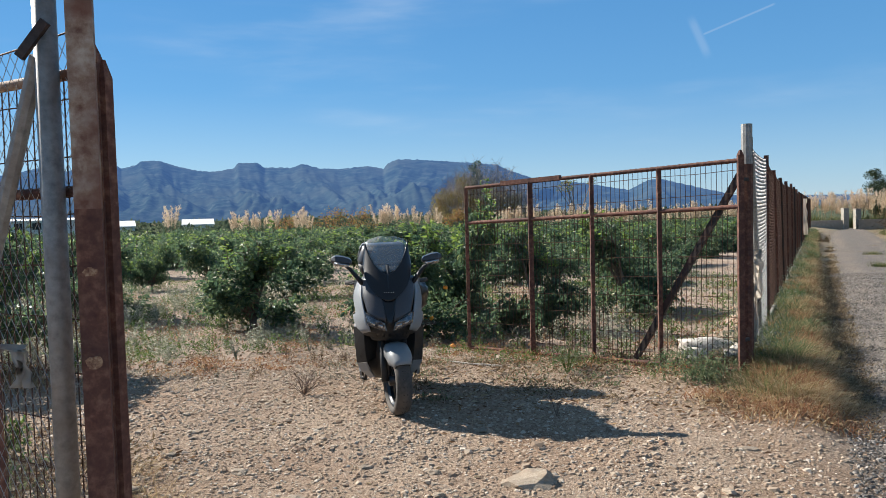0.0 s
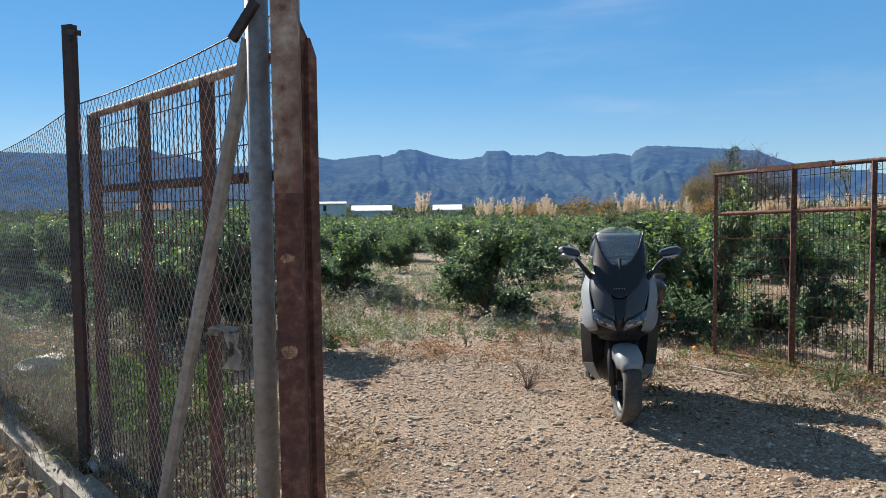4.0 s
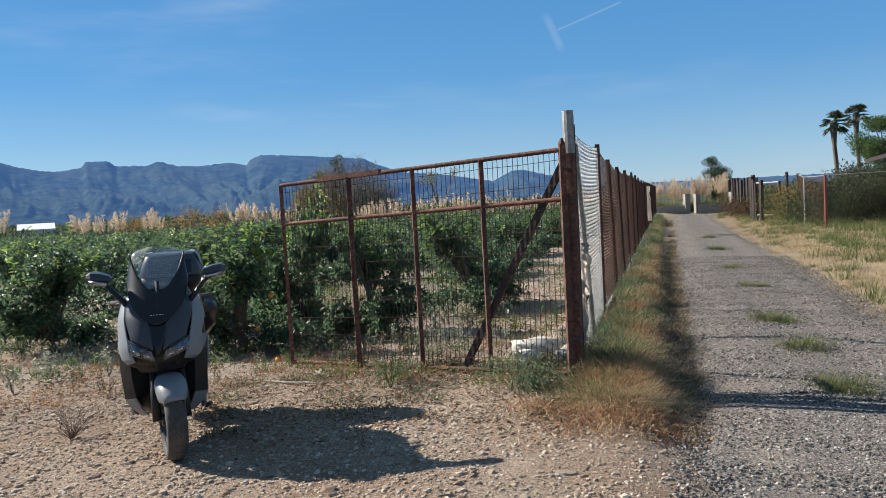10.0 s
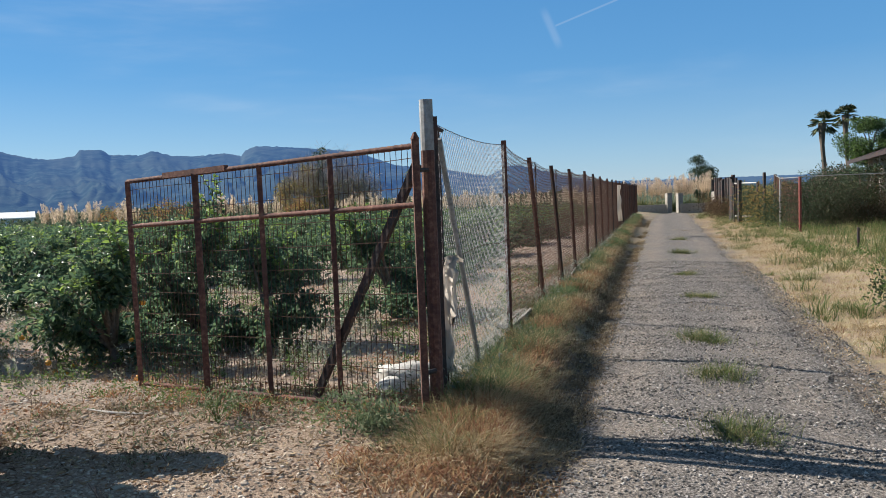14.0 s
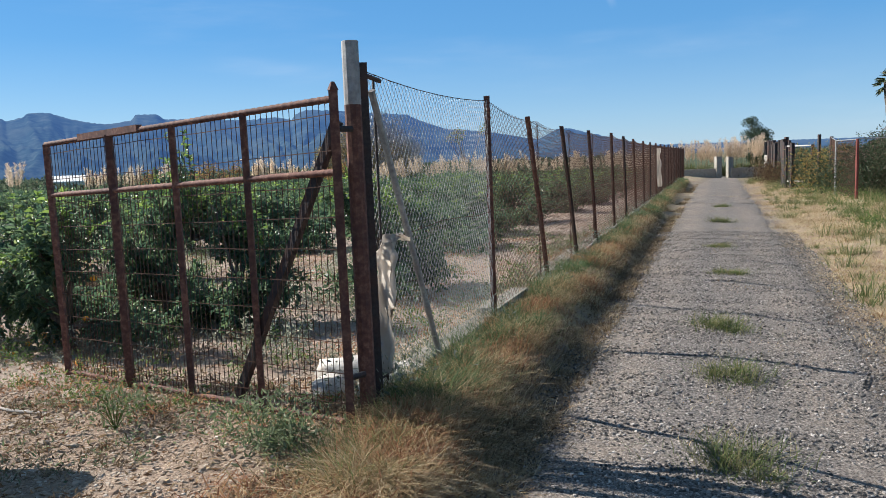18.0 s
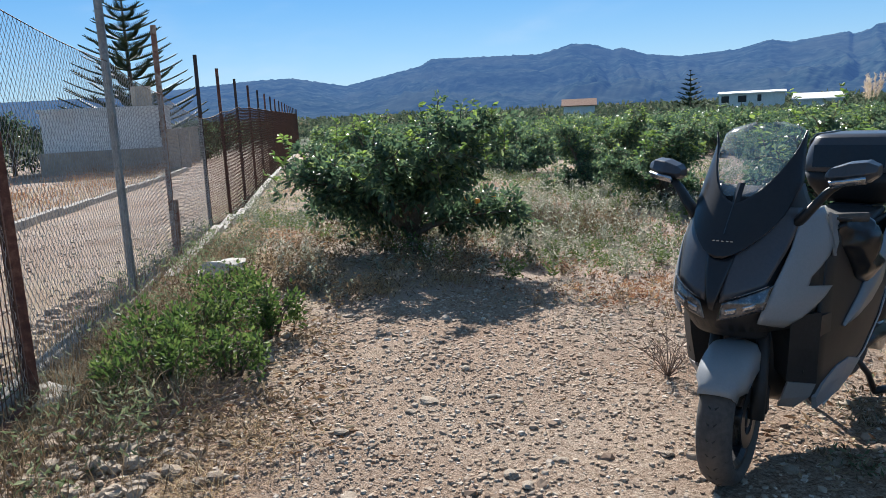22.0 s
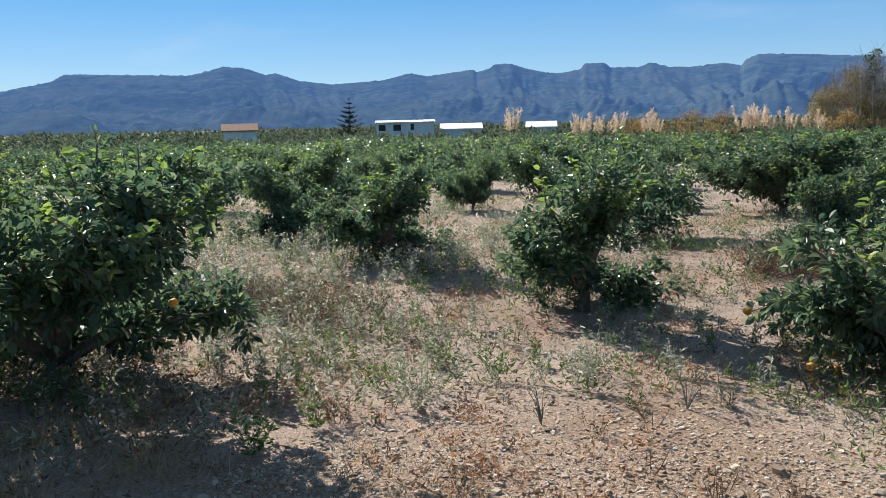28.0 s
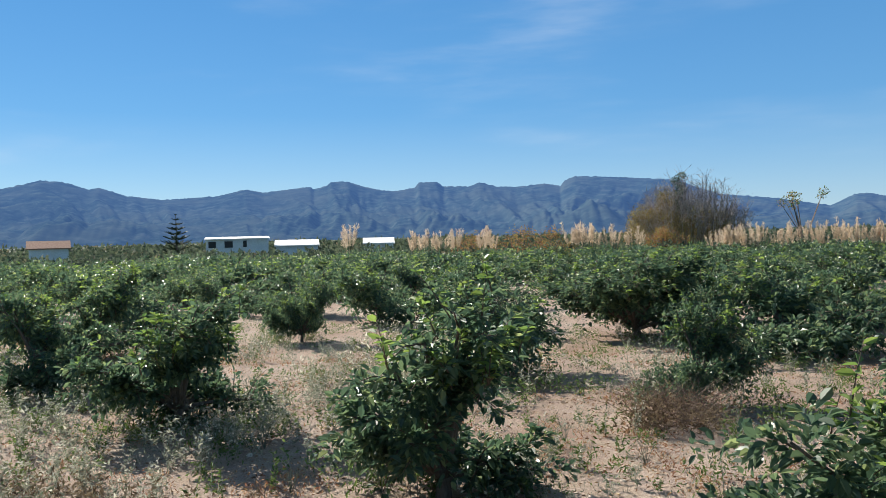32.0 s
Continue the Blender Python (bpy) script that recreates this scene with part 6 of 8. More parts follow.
def tussocks(name, label, material, centres, tall, per, wide, seed, spread=0.05, lay=0.7, lift=0.0):
    """Grass tussocks: blades that fan out from each heart, tussocks of very different size."""
    nrg = np.random.default_rng(seed)
    n = len(centres) * per
    big = np.repeat(nrg.uniform(0.3, 1.0, len(centres)) ** 1.2 * 1.35, per)
    a = nrg.uniform(0, math.tau, n)
    rad = np.abs(nrg.normal(0, spread, n)) * (0.6 + big)
    bx_, by_ = np.repeat(centres[:, 0], per) + np.cos(a) * rad, np.repeat(centres[:, 1], per) + np.sin(a) * rad
    hh = tall * big * nrg.uniform(0.45, 1.15, n)
    out = np.clip(nrg.normal(lay, 0.35, n), 0.05, 1.8)
    a2 = a + nrg.normal(0, 0.7, n)
    go = np.stack([np.cos(a2), np.sin(a2), np.zeros(n)], 1)
    curl = np.stack([-np.sin(a2), np.cos(a2), np.zeros(n)], 1) * nrg.normal(0, 0.35, n)[:, None]
    side = np.stack([-np.sin(a2 + nrg.normal(0, 0.8, n)), np.cos(a2), np.zeros(n)], 1) * (wide / 2)
    base = np.stack([bx_, by_, height(bx_, by_) - 0.01 + lift], 1)
    at = []
    for t in (0.4, 0.75, 1.0):
        rise = t * (1 - 0.5 * t * np.clip(out, 0, 1.6))
        at.append(base + (go * (out * t ** 1.5)[:, None] + curl * t * t + np.stack([np.zeros(n), np.zeros(n), np.maximum(rise, 0.05)], 1)) * hh[:, None])
    v = np.stack([base - side, base + side, at[0] - side * 0.85, at[0] + side * 0.85, at[1] - side * 0.55, at[1] + side * 0.55, at[2]], 1).reshape(-1, 3)
    i = np.arange(n)[:, None] * 7
    f = np.concatenate([i + [0, 1, 3], i + [0, 3, 2], i + [2, 3, 5], i + [2, 5, 4], i + [4, 5, 6]])
    return tagged(new(name, arrays(name, v, f, [material])), label, "grass", kind="stuff")


RUSSET = leafy("russet_grass", [(0.0, (0.18, 0.11, 0.06)), (0.4, (0.34, 0.235, 0.125)), (0.8, (0.47, 0.36, 0.2)), (1.0, (0.6, 0.5, 0.33))], 0.85, 0.2, 0.15)
GRASS_DEEP = leafy("deep_grass", [(0.0, (0.045, 0.075, 0.03)), (0.5, (0.085, 0.125, 0.05)), (0.9, (0.15, 0.18, 0.08)), (1.0, (0.3, 0.27, 0.14))], 0.7, 0.25, 0.2)
# verge between road fence and road: straw and russet tussocks drooping over green ones
cl = strip(280, GATE, A, -0.9, 42, 0.02, 0.5, 1, 1.6, lambda t, o: np.where(t < 0.3, (o > 0.25) * 1.0, np.clip(1.3 * blobby(t, o, 1.3, 0.4), 0, 1)))
tussocks("dry_grass", "bleached and russet dry grass tussocks along the road verge", RUSSET, cl, 0.24, 170, 0.0045, 3, 0.09, 1.1)
cl = strip(400, GATE, A, 0.3, 42, -0.08, 0.42, 4, 1.6, lambda t, o: np.clip(1.6 * blobby(t, o, 1.1, 2.4) - 0.1, 0, 1))
tussocks("grass", "deep green grass tussocks along the fence foot", GRASS_DEEP, cl, 0.24, 200, 0.005, 6, 0.1, 0.75)
cl = strip(300, GATE, A, -0.4, 42, 0.3, 0.98, 260, 1.5)
tussocks("dry_grass", "pale straw hanging over the road bank", STRAW, cl, 0.16, 110, 0.004, 261, 0.08, 1.2)
cl = strip(130, GATE, A, 0.2, 40, -0.6, 0.2, 7, 1.5)
bushy("weeds", "grey-green weeds under the fence", WEED, cl, 0.13, 0.3, 50, 0.05, 9)
# brown dead grass on the bank, its dark tone also standing for shade
cl = strip(420, GATE, A, 0.0, 42, 0.5, 0.98, 207, 1.7)
cover("dry_grass", "matted brown dead grass on the road bank, dark for its shade", "grass", DEAD, clumped(cl, 0.09, 50, 208), 0.12, 0.008, 1.2, 209)
# clumps at the gate post: a large straw one, blue-green ones under the leaf
big = np.array([(2.98, 6.4), (3.12, 6.65), (3.3, 6.95), (3.06, 6.2), (3.25, 6.5), (3.48, 7.3), (3.6, 7.7), (3.15, 6.35), (3.75, 8.1)])
flat = np.array([(2.75, 5.9), (2.9, 6.05), (2.6, 6.1), (3.1, 5.95), (2.5, 5.75), (2.95, 5.75), (2.3, 6.3), (3.25, 6.1)])
cover("dry_grass", "flattened brown dead grass by the road edge", "grass", WEED_RED, clumped(flat, 0.16, 130, 202), 0.12, 0.009, 1.4, 203)
cover("dry_grass", "flattened straw by the road edge", "grass", STRAW, clumped(flat, 0.18, 90, 204), 0.1, 0.008, 1.4, 205)
tussocks("dry_grass", "large russet grass clumps at the gate post", RUSSET, big, 0.24, 520, 0.004, 11, 0.13, 1.1)
tussocks("dry_grass", "straw-coloured grass in the gate post clumps", STRAW, big + [0.05, 0.03], 0.2, 260, 0.004, 201, 0.14, 1.2)
tussocks("grass", "yellow-green grass in the straw clumps", GRASS, big[:8] + [-0.2, 0.06], 0.22, 260, 0.005, 13, 0.12, 0.7)
blue = np.array([(2.35, 7.0), (2.22, 7.1), (2.48, 6.88), (2.4, 6.85), (1.3, 7.75)])
bushy("weeds", "blue-green weeds at the foot of the gate", WEED_BLUE, blue, 0.15, 0.25, 330, 0.05, 15)
foot = strip(44, (2.85, 7.1), (LEAF_R.x, LEAF_R.y), 0.2, 3.7, -0.5, 0.35, 16)
bushy("weeds", "mixed low weeds under the gate leaf", WEED_GREEN, foot, 0.1, 0.09, 40, 0.04, 18)
bushy("dry_weeds", "reddish dried weeds under the gate leaf", WEED_RED, foot + [0.1, -0.1], 0.16, 0.1, 40, 0.04, 20)
# grass beyond the road
cl = strip(3600, GATE, A, -8, 46, 3.35, 7.0, 21, 1.25, lambda t, o: np.clip(0.25 + 0.9 * blobby(t, o, 0.8), 0, 1) * (0.35 + 0.65 * (o > 3.8)))
cover("dry_grass", "bleached trampled grass beside the road", "grass", STRAW, clumped(cl, 0.24, 26, 22), 0.08, 0.008, 1.3, 23)
cl = strip(520, GATE, A, -6, 44, 3.5, 8.5, 262, 1.25, lambda t, o: np.clip(1.3 * blobby(t, o, 0.9, 1.9) - 0.1, 0, 1))
tussocks("dry_grass", "pale straw tussocks beside the road", STRAW, cl, 0.22, 110, 0.006, 263, 0.12, 1.0)
cl = strip(1000, GATE, A, -6, 46, 3.8, 10, 24, 1.2, lambda t, o: np.clip(1.4 * blobby(t, o, 0.6, 1.0) - 0.25 + 0.35 * (o > 5.2), 0, 1))
tussocks("grass", "rough green roadside grass tussocks", GRASS, cl, 0.34, 80, 0.009, 26, 0.12, 0.6)
cl = strip(420, GATE, A, -4, 40, 6.4, 13, 206, 1.1, lambda t, o: np.clip(0.3 + blobby(t, o, 0.7, 3.0), 0, 1))
cover("tall_grass", "tall rank green grass before the yard", "grass", GRASS, clumped(cl, 0.22, 40, 207), 0.48, 0.012, 0.5, 208)
bushy("weeds", "leafy green weeds in the roadside grass", WEED_GREEN, strip(110, GATE, A, 0, 34, 5.0, 11, 209, 1.0), 0.25, 0.35, 90, 0.08, 210)
tufts = [along(GATE, A, v, u) for v, u in ((2.13, 2.25), (3.94, 2.2), (0.2, 2.3), (7.7, 2.3), (10.9, 2.15), (16.5, 2.2), (22.0, 2.25))]
tufts = np.array([(x + dx, y + dy) for x, y in tufts for dx, dy in ((0, 0), (0.1, 0.12), (-0.12, 0.06), (0.05, -0.14), (-0.06, 0.2))])
tussocks("grass_tufts", "grass tufts on the crown of the road", GRASS, tufts, 0.15, 170, 0.005, 28, 0.09, 0.7, 0.05)
cover("dry_grass", "thin straw on the crown of the road", "grass", STRAW, clumped(strip(46, GATE, A, -3, 30, 1.95, 2.6, 29, 1.3, lambda t, o: blobby(t, o, 1.4, 0.9)), 0.16, 34, 30), 0.06, 0.006, 1.1, 31, 0.045)
# orchard floor
def clearing(x, y):
    """Bare trodden soil between the nearest trees."""
    return np.clip(np.exp(-(((x + 4.3) / 1.5) ** 2 + ((y - 13.6) / 2.2) ** 2) ** 2) + np.exp(-(((x + 1.2) / 1.6) ** 2 + ((y - 14.2) / 2.0) ** 2) ** 2) + np.exp(-(((x + 7.0) / 1.6) ** 2 + ((y - 6.9) / 0.7) ** 2) ** 2), 0, 1)


def open_floor(x, y):
    u, v, w, s = plan(x, y)
    inside = (u < -0.3) * (w < -0.2)
    return inside * smooth(-0.1, 0.9, past_gravel(x, y))


cl = scatter(22000, -26, 12, 8, 34, lambda x, y: open_floor(x, y) * np.clip(5.0 * (blobby(x, y, 0.8, 0.4) - 0.5), 0.01, 1) * (0.1 + 0.9 * blobby(x, y, 1.9, 2.0)) * (1 - 0.93 * clearing(x, y)) * np.clip(1.25 - np.hypot(x + 2, y - 8) / 30, 0.2, 1), 32)
bushy("weeds", "pale grey-green weeds over the orchard floor", WEED, cl, 0.09, 0.26, 32, 0.042, 34)
cl = scatter(9000, -20, 8, 8, 26, lambda x, y: open_floor(x, y) * np.clip(1.4 * blobby(x, y, 0.9, 2.2) - 0.45, 0, 1), 35)
bushy("weeds", "low green weeds among the orange trees", WEED_GREEN, cl, 0.1, 0.2, 34, 0.055, 37)
cl = scatter(7500, -20, 8, 7.6, 22, lambda x, y: np.clip(open_floor(x, y) * 0.8 + np.exp(-((y - 8.6 + 0.15 * np.maximum(0, -x - 2)) / 0.7) ** 2) * (x < 0.3), 0, 1) * np.clip(1.5 * blobby(x, y, 1.1, 4.0) - 0.45, 0, 1), 38)
bushy("dry_weeds", "reddish-brown dried weeds on the soil", WEED_RED, cl, 0.13, 0.08, 32, 0.04, 40)
cl = scatter(2600, -16, 6, 7.2, 20, lambda x, y: np.clip(open_floor(x, y) * 0.6 + np.exp(-((y - 8.3 + 0.15 * np.maximum(0, -x - 2)) / 0.8) ** 2) * (x < 1.5), 0, 1) * blobby(x, y, 1.4, 1.0) * 0.9, 41)
cover("weeds", "short pale weeds between the trees", "weeds", WEED, clumped(cl, 0.14, 22, 42), 0.09, 0.005, 0.9, 43)
cl = scatter(900, -9, 0, 16, 36, lambda x, y: np.exp(-((x + 5.0 - (y - 20) * -0.12) / 1.1) ** 2), 44)
bushy("tall_weeds", "tall pale seeding weeds between the tree rows", WEED_PALE, cl, 0.15, 0.7, 46, 0.075, 46)
def herbs(name, label, centres, tall, stems, per, size, mats, seed):
    """Upright branching herbs: thin stems that fan out, small leaves along each."""
    nrg = np.random.default_rng(seed)
    n = len(centres) * stems
    big = np.repeat(nrg.uniform(0.35, 1.2, len(centres)), stems)
    base = np.repeat(centres, stems, 0) + nrg.normal(0, 0.03, (n, 2))
    a = nrg.uniform(0, math.tau, n)
    lean = np.abs(nrg.normal(0.25, 0.3, n))
    hh = tall * big * nrg.uniform(0.6, 1.1, n)
    foot = np.stack([base[:, 0], base[:, 1], height(base[:, 0], base[:, 1]) - 0.01], 1)
    run = np.stack([np.cos(a) * lean, np.sin(a) * lean, np.ones(n)], 1) * hh[:, None]
    v0, f0 = leaves(foot, run, np.linalg.norm(run, axis=1), 0.005, nrg, 0.0)
    t = 0.12 + 0.88 * nrg.random((n, per))
    cen = (foot[:, None] + run[:, None] * t[..., None]).reshape(-1, 3)
    way = nrg.normal(size=(n * per, 3)) * [1, 1, 0.5] + [0, 0, 0.55]
    L = size * nrg.uniform(0.5, 1.3, n * per) * np.repeat(np.sqrt(big), per)
    v1, f1 = leaves(cen, way, L, L * 0.36, nrg)
    slot = np.concatenate([np.ones(len(f0)), np.zeros(len(f1))])
    return tagged(new(name, arrays(name, np.concatenate([v0, v1]), np.concatenate([f0, f1 + len(v0)]), mats, slot)), label, "weeds", kind="stuff")


def thicket(x, y):
    """Where the grey weeds stand thick: behind the gravel, and in lanes between the trees."""
    return np.clip(np.exp(-(((x + 5.6) / 1.7) ** 2 + ((y - 11.4) / 1.7) ** 2)) + 0.9 * np.exp(-(((x + 8.5) / 2.4) ** 2 + ((y - 12.8) / 2.0) ** 2)) + 0.8 * np.exp(-(((x + 5.2) / 1.3) ** 2 + ((y - 17.0) / 3.5) ** 2)) + 0.7 * np.exp(-(((x + 6.3) / 1.5) ** 2 + ((y - 8.2) / 0.9) ** 2)) + 0.7 * blobby(x, y, 0.7, 1.4) ** 3, 0, 1)


GREY_HERB = leafy("grey_herb", [(0.0, (0.12, 0.14, 0.09)), (0.5, (0.25, 0.255, 0.185)), (0.85, (0.41, 0.4, 0.32)), (1.0, (0.55, 0.52, 0.43))], 0.85, 0.3, 0.15)
cl = scatter(7000, -14, 3, 8.6, 24, lambda x, y: open_floor(x, y) * (1 - 0.85 * clearing(x, y)) * np.clip(0.02 + 0.98 * thicket(x, y), 0, 1) * (0.25 + 0.75 * blobby(x, y, 2.1, 0.3)) * np.clip(1.5 - np.hypot(x + 4, y - 10) / 14, 0.15, 1), 47)
herbs("tall_weeds", "grey-green upright seeding weeds behind the gravel", cl, 0.42, 5, 15, 0.05, [GREY_HERB, WEED], 49)
cl = scatter(900, -11, 2, 8.0, 16, lambda x, y: open_floor(x, y) * blobby(x, y, 1.2, 2.6) * 0.6, 48)
herbs("weeds", "small fresh green herbs on the orchard soil", cl, 0.26, 6, 12, 0.05, [WEED_GREEN, WEED], 50)
cl = scatter(700, -10, 2.6, 7.4, 13, lambda x, y: np.clip(open_floor(x, y) + np.exp(-((y - 8.6 + 0.15 * np.maximum(0, -x - 2)) / 0.8) ** 2), 0, 1) * blobby(x, y, 1.0, 0.7) * 0.7, 53)
herbs("dry_weeds", "brown dried upright weeds behind the gravel", cl, 0.24, 6, 7, 0.035, [DEAD, TWIG], 54)
cl = np.concatenate([scatter(60, -7.6, -5.4, 10.8, 12.4, lambda x, y: 1.0 + 0 * x, 220), scatter(40, -1.9, -0.9, 15.2, 16.2, lambda x, y: 1.0 + 0 * x, 221), scatter(70, -8.5, -5.9, 8.0, 10.0, lambda x, y: 0.8 + 0 * x, 222)])
bushy("dry_weeds", "dark dead scrub and cut twigs on the orchard floor", DEAD, cl, 0.14, 0.3, 70, 0.055, 223)
cl = scatter(220, -8.6, -4.6, 7.4, 10.6, lambda x, y: 0.6 * blobby(x, y, 1.3, 2.0), 224)
bushy("weeds", "pale feathery weeds under the nearest tree", WEED_PALE, cl, 0.07, 0.3, 36, 0.04, 225)
cl = strip(60, CORNER, B, 1.6, 5.5, 0.2, 1.6, 226)
bushy("dry_weeds", "brown dead weeds by the side fence", DEAD, cl, 0.14, 0.16, 50, 0.05, 227)
cl = scatter(260, -0.4, 3.0, 5.8, 8.4, lambda x, y: blobby(x, y, 1.6, 1.0) * smooth(6.0, 7.6, y + 0.4 * x), 250)
bushy("dry_weeds", "low brown weeds before the gate leaf", DEAD, cl, 0.12, 0.06, 44, 0.04, 251)
bushy("weeds", "low green weeds before the gate leaf", WEED_BLUE, cl[::3] + [0.1, 0.05], 0.1, 0.08, 40, 0.04, 252)
# dead growth in the shade of the nearest tree
cl = scatter(150, -7.0, -4.2, 6.3, 8.9, lambda x, y: 0.25 + 0.75 * blobby(x, y, 1.5, 0.6), 272)
bushy("dry_weeds", "matted brown dead weeds under the nearest tree", DEAD, cl, 0.16, 0.2, 60, 0.05, 273)
herbs("weeds", "grey herbs in the shade of the nearest tree", cl[::2] + [0.1, 0.1], 0.3, 5, 12, 0.045, [GREY_HERB, WEED], 274)
tussocks("dry_grass", "russet dead grass mounds under the nearest tree", RUSSET, scatter(46, -6.6, -4.0, 6.3, 8.0, lambda x, y: 0.4 + 0 * x, 275), 0.2, 150, 0.004, 276, 0.1, 1.0)
# foot of the side fence
cl = scatter(60, -4.3, -2.9, 3.7, 4.9, lambda x, y: 0.6 * (plan(x, y)[2] < -0.1), 277)
tussocks("dry_grass", "wispy grey dead grass before the gate leaf", DEAD, cl, 0.42, 80, 0.003, 278, 0.1, 0.8)
tussocks("grass", "fine grey-green grass before the gate leaf", WEED, cl[::2] + [0.12, -0.08], 0.32, 80, 0.0035, 279, 0.1, 0.7)
cl = strip(110, CORNER, B, 0.9, 9, -0.25, 0.75, 50, 1.0)
cover("dry_grass", "wispy dry grass along the side fence", "grass", DEAD, clumped(cl, 0.14, 46, 51), 0.28, 0.0045, 0.7, 52)
cl = strip(70, CORNER, B, 1.2, 9, -0.1, 0.9, 53, 1.0)
bushy("weeds", "grey-green weeds along the side fence", WEED_BLUE, cl, 0.14, 0.28, 56, 0.05, 55)
cl = strip(200, CORNER, B, 7, 34, 0.15, 1.5, 56, 1.2)
bushy("weeds", "sparse weeds inside the side kerb", WEED, cl, 0.15, 0.24, 40, 0.05, 58)
# sparse dry sprigs on the gravel
cl = scatter(420, -6, 3, 3.2, 8.6, lambda x, y: 0.25 + 0.7 * smooth(6.8, 8.4, y + 0.2 * np.abs(x)), 59)
cover("dry_weeds", "thin dry sprigs on the gravel", "weeds", STRAW, clumped(cl, 0.06, 9, 60), 0.05, 0.004, 1.0, 61)


def pebbles(name, label, xy, lo, hi, material, seed, lift=0.25, extra=0.0, power=3.2, tall=0.26):
    """Small broken stones, an uneven flat-topped lump each, as one mesh."""
    nrg = np.random.default_rng(seed)
    n = len(xy)
    r = lo + (hi - lo) * nrg.random(n) ** power
    z = height(xy[:, 0], xy[:, 1]) + r * lift + extra
    dirs = np.array([(1, 0, -0.25), (0, 1, -0.25), (-1, 0, -0.25), (0, -1, -0.25), (0.5, 0.45, tall), (-0.5, 0.5, tall), (-0.45, -0.5, tall), (0.5, -0.5, tall)], float)
    v = dirs[None] * r[:, None, None] * nrg.uniform(0.65, 1.25, (n, 8, 1))
    a = nrg.uniform(0, math.tau, n)
    c, s = np.cos(a)[:, None], np.sin(a)[:, None]
    v = np.stack([v[..., 0] * c - v[..., 1] * s, v[..., 0] * s + v[..., 1] * c, v[..., 2]], -1) + nrg.normal(0, 0.09, (n, 8, 3)) * r[:, None, None]
    v += np.stack([xy[:, 0], xy[:, 1], z], -1)[:, None]
    i = np.arange(n)[:, None] * 8
    f = np.concatenate([i + q for q in ([0, 1, 4], [1, 5, 4], [1, 2, 5], [2, 6, 5], [2, 3, 6], [3, 7, 6], [3, 0, 7], [0, 4, 7], [4, 5, 6], [4, 6, 7])])
    return tagged(new(name, arrays(name, v.reshape(-1, 3), f, [material])), label, "gravel", kind="stuff")


PEBBLE = leafy("pebble", [(0.0, (0.22, 0.15, 0.105)), (0.4, (0.36, 0.275, 0.2)), (0.85, (0.48, 0.39, 0.3)), (1.0, (0.62, 0.54, 0.45))], 0.9, 0.0, 0.2)
PEBBLE_GREY = leafy("grey_pebble", [(0.0, (0.06, 0.055, 0.05)), (0.5, (0.17, 0.152, 0.135)), (0.85, (0.28, 0.25, 0.222)), (1.0, (0.52, 0.47, 0.42))], 0.9, 0.0, 0.2)


def bare(x, y):
    u, v, w, s = plan(x, y)
    return (1 - smooth(-0.3, 0.8, past_gravel(x, y))) * (1 - smooth(0.2, 1.2, u)) * (1 - smooth(-0.3, 0.2, w) * smooth(0.3, 1, s))


pebbles("gravel", "loose tan stones on the gateway", scatter(125000, -8, 3.6, 1.8, 10.4, lambda x, y: bare(x, y) * (0.3 + 0.7 * blobby(x, y, 1.2)), 70), 0.007, 0.02, PEBBLE, 71, 0.05, power=2.2, tall=0.4)
pebbles("gravel", "coarser stones lying on the gateway", scatter(11000, -8, 3.6, 1.8, 10.4, lambda x, y: bare(x, y) * (0.12 + 0.88 * blobby(x, y, 1.6, 2.0)), 170), 0.012, 0.034, PEBBLE, 171, 0.1, power=2.6, tall=0.36)
pebbles("gravel", "larger broken stones lying on the gateway", scatter(260, -8, 3.6, 1.8, 10.4, lambda x, y: bare(x, y) * (0.15 + 0.85 * blobby(x, y, 1.1, 5.0)), 172), 0.025, 0.06, PEBBLE, 173, 0.1, tall=0.4)
pebbles("gravel", "small stones in the orchard soil", scatter(5000, -12, 5, 8.5, 18, lambda x, y: open_floor(x, y) * 0.6, 72), 0.006, 0.04, PEBBLE, 73)
chips = strip(64000, GATE, A, -6, 14, 0.8, 3.75, 74, 1.35)
pebbles("grit", "loose grey grit on the road", chips, 0.006, 0.017, PEBBLE_GREY, 75, 0.1, 0.02 + 0.03 * np.sin(np.pi * np.clip((plan(chips[:, 0], chips[:, 1])[0] - 0.92) / 2.53, 0, 1)), power=2.2, tall=0.5)
pebbles("rubble", "broken tan rubble along the side kerb", strip(1500, CORNER, B, 0.9, 8, -1.3, -0.24, 76, 1.3), 0.014, 0.06, PEBBLE, 77, 0.3, tall=0.6)
pebbles("gravel", "loose stones on the side lane", strip(5000, CORNER, B, 0.9, 16, -4.4, -0.3, 270, 1.3), 0.008, 0.03, PEBBLE, 271, 0.2, tall=0.5)

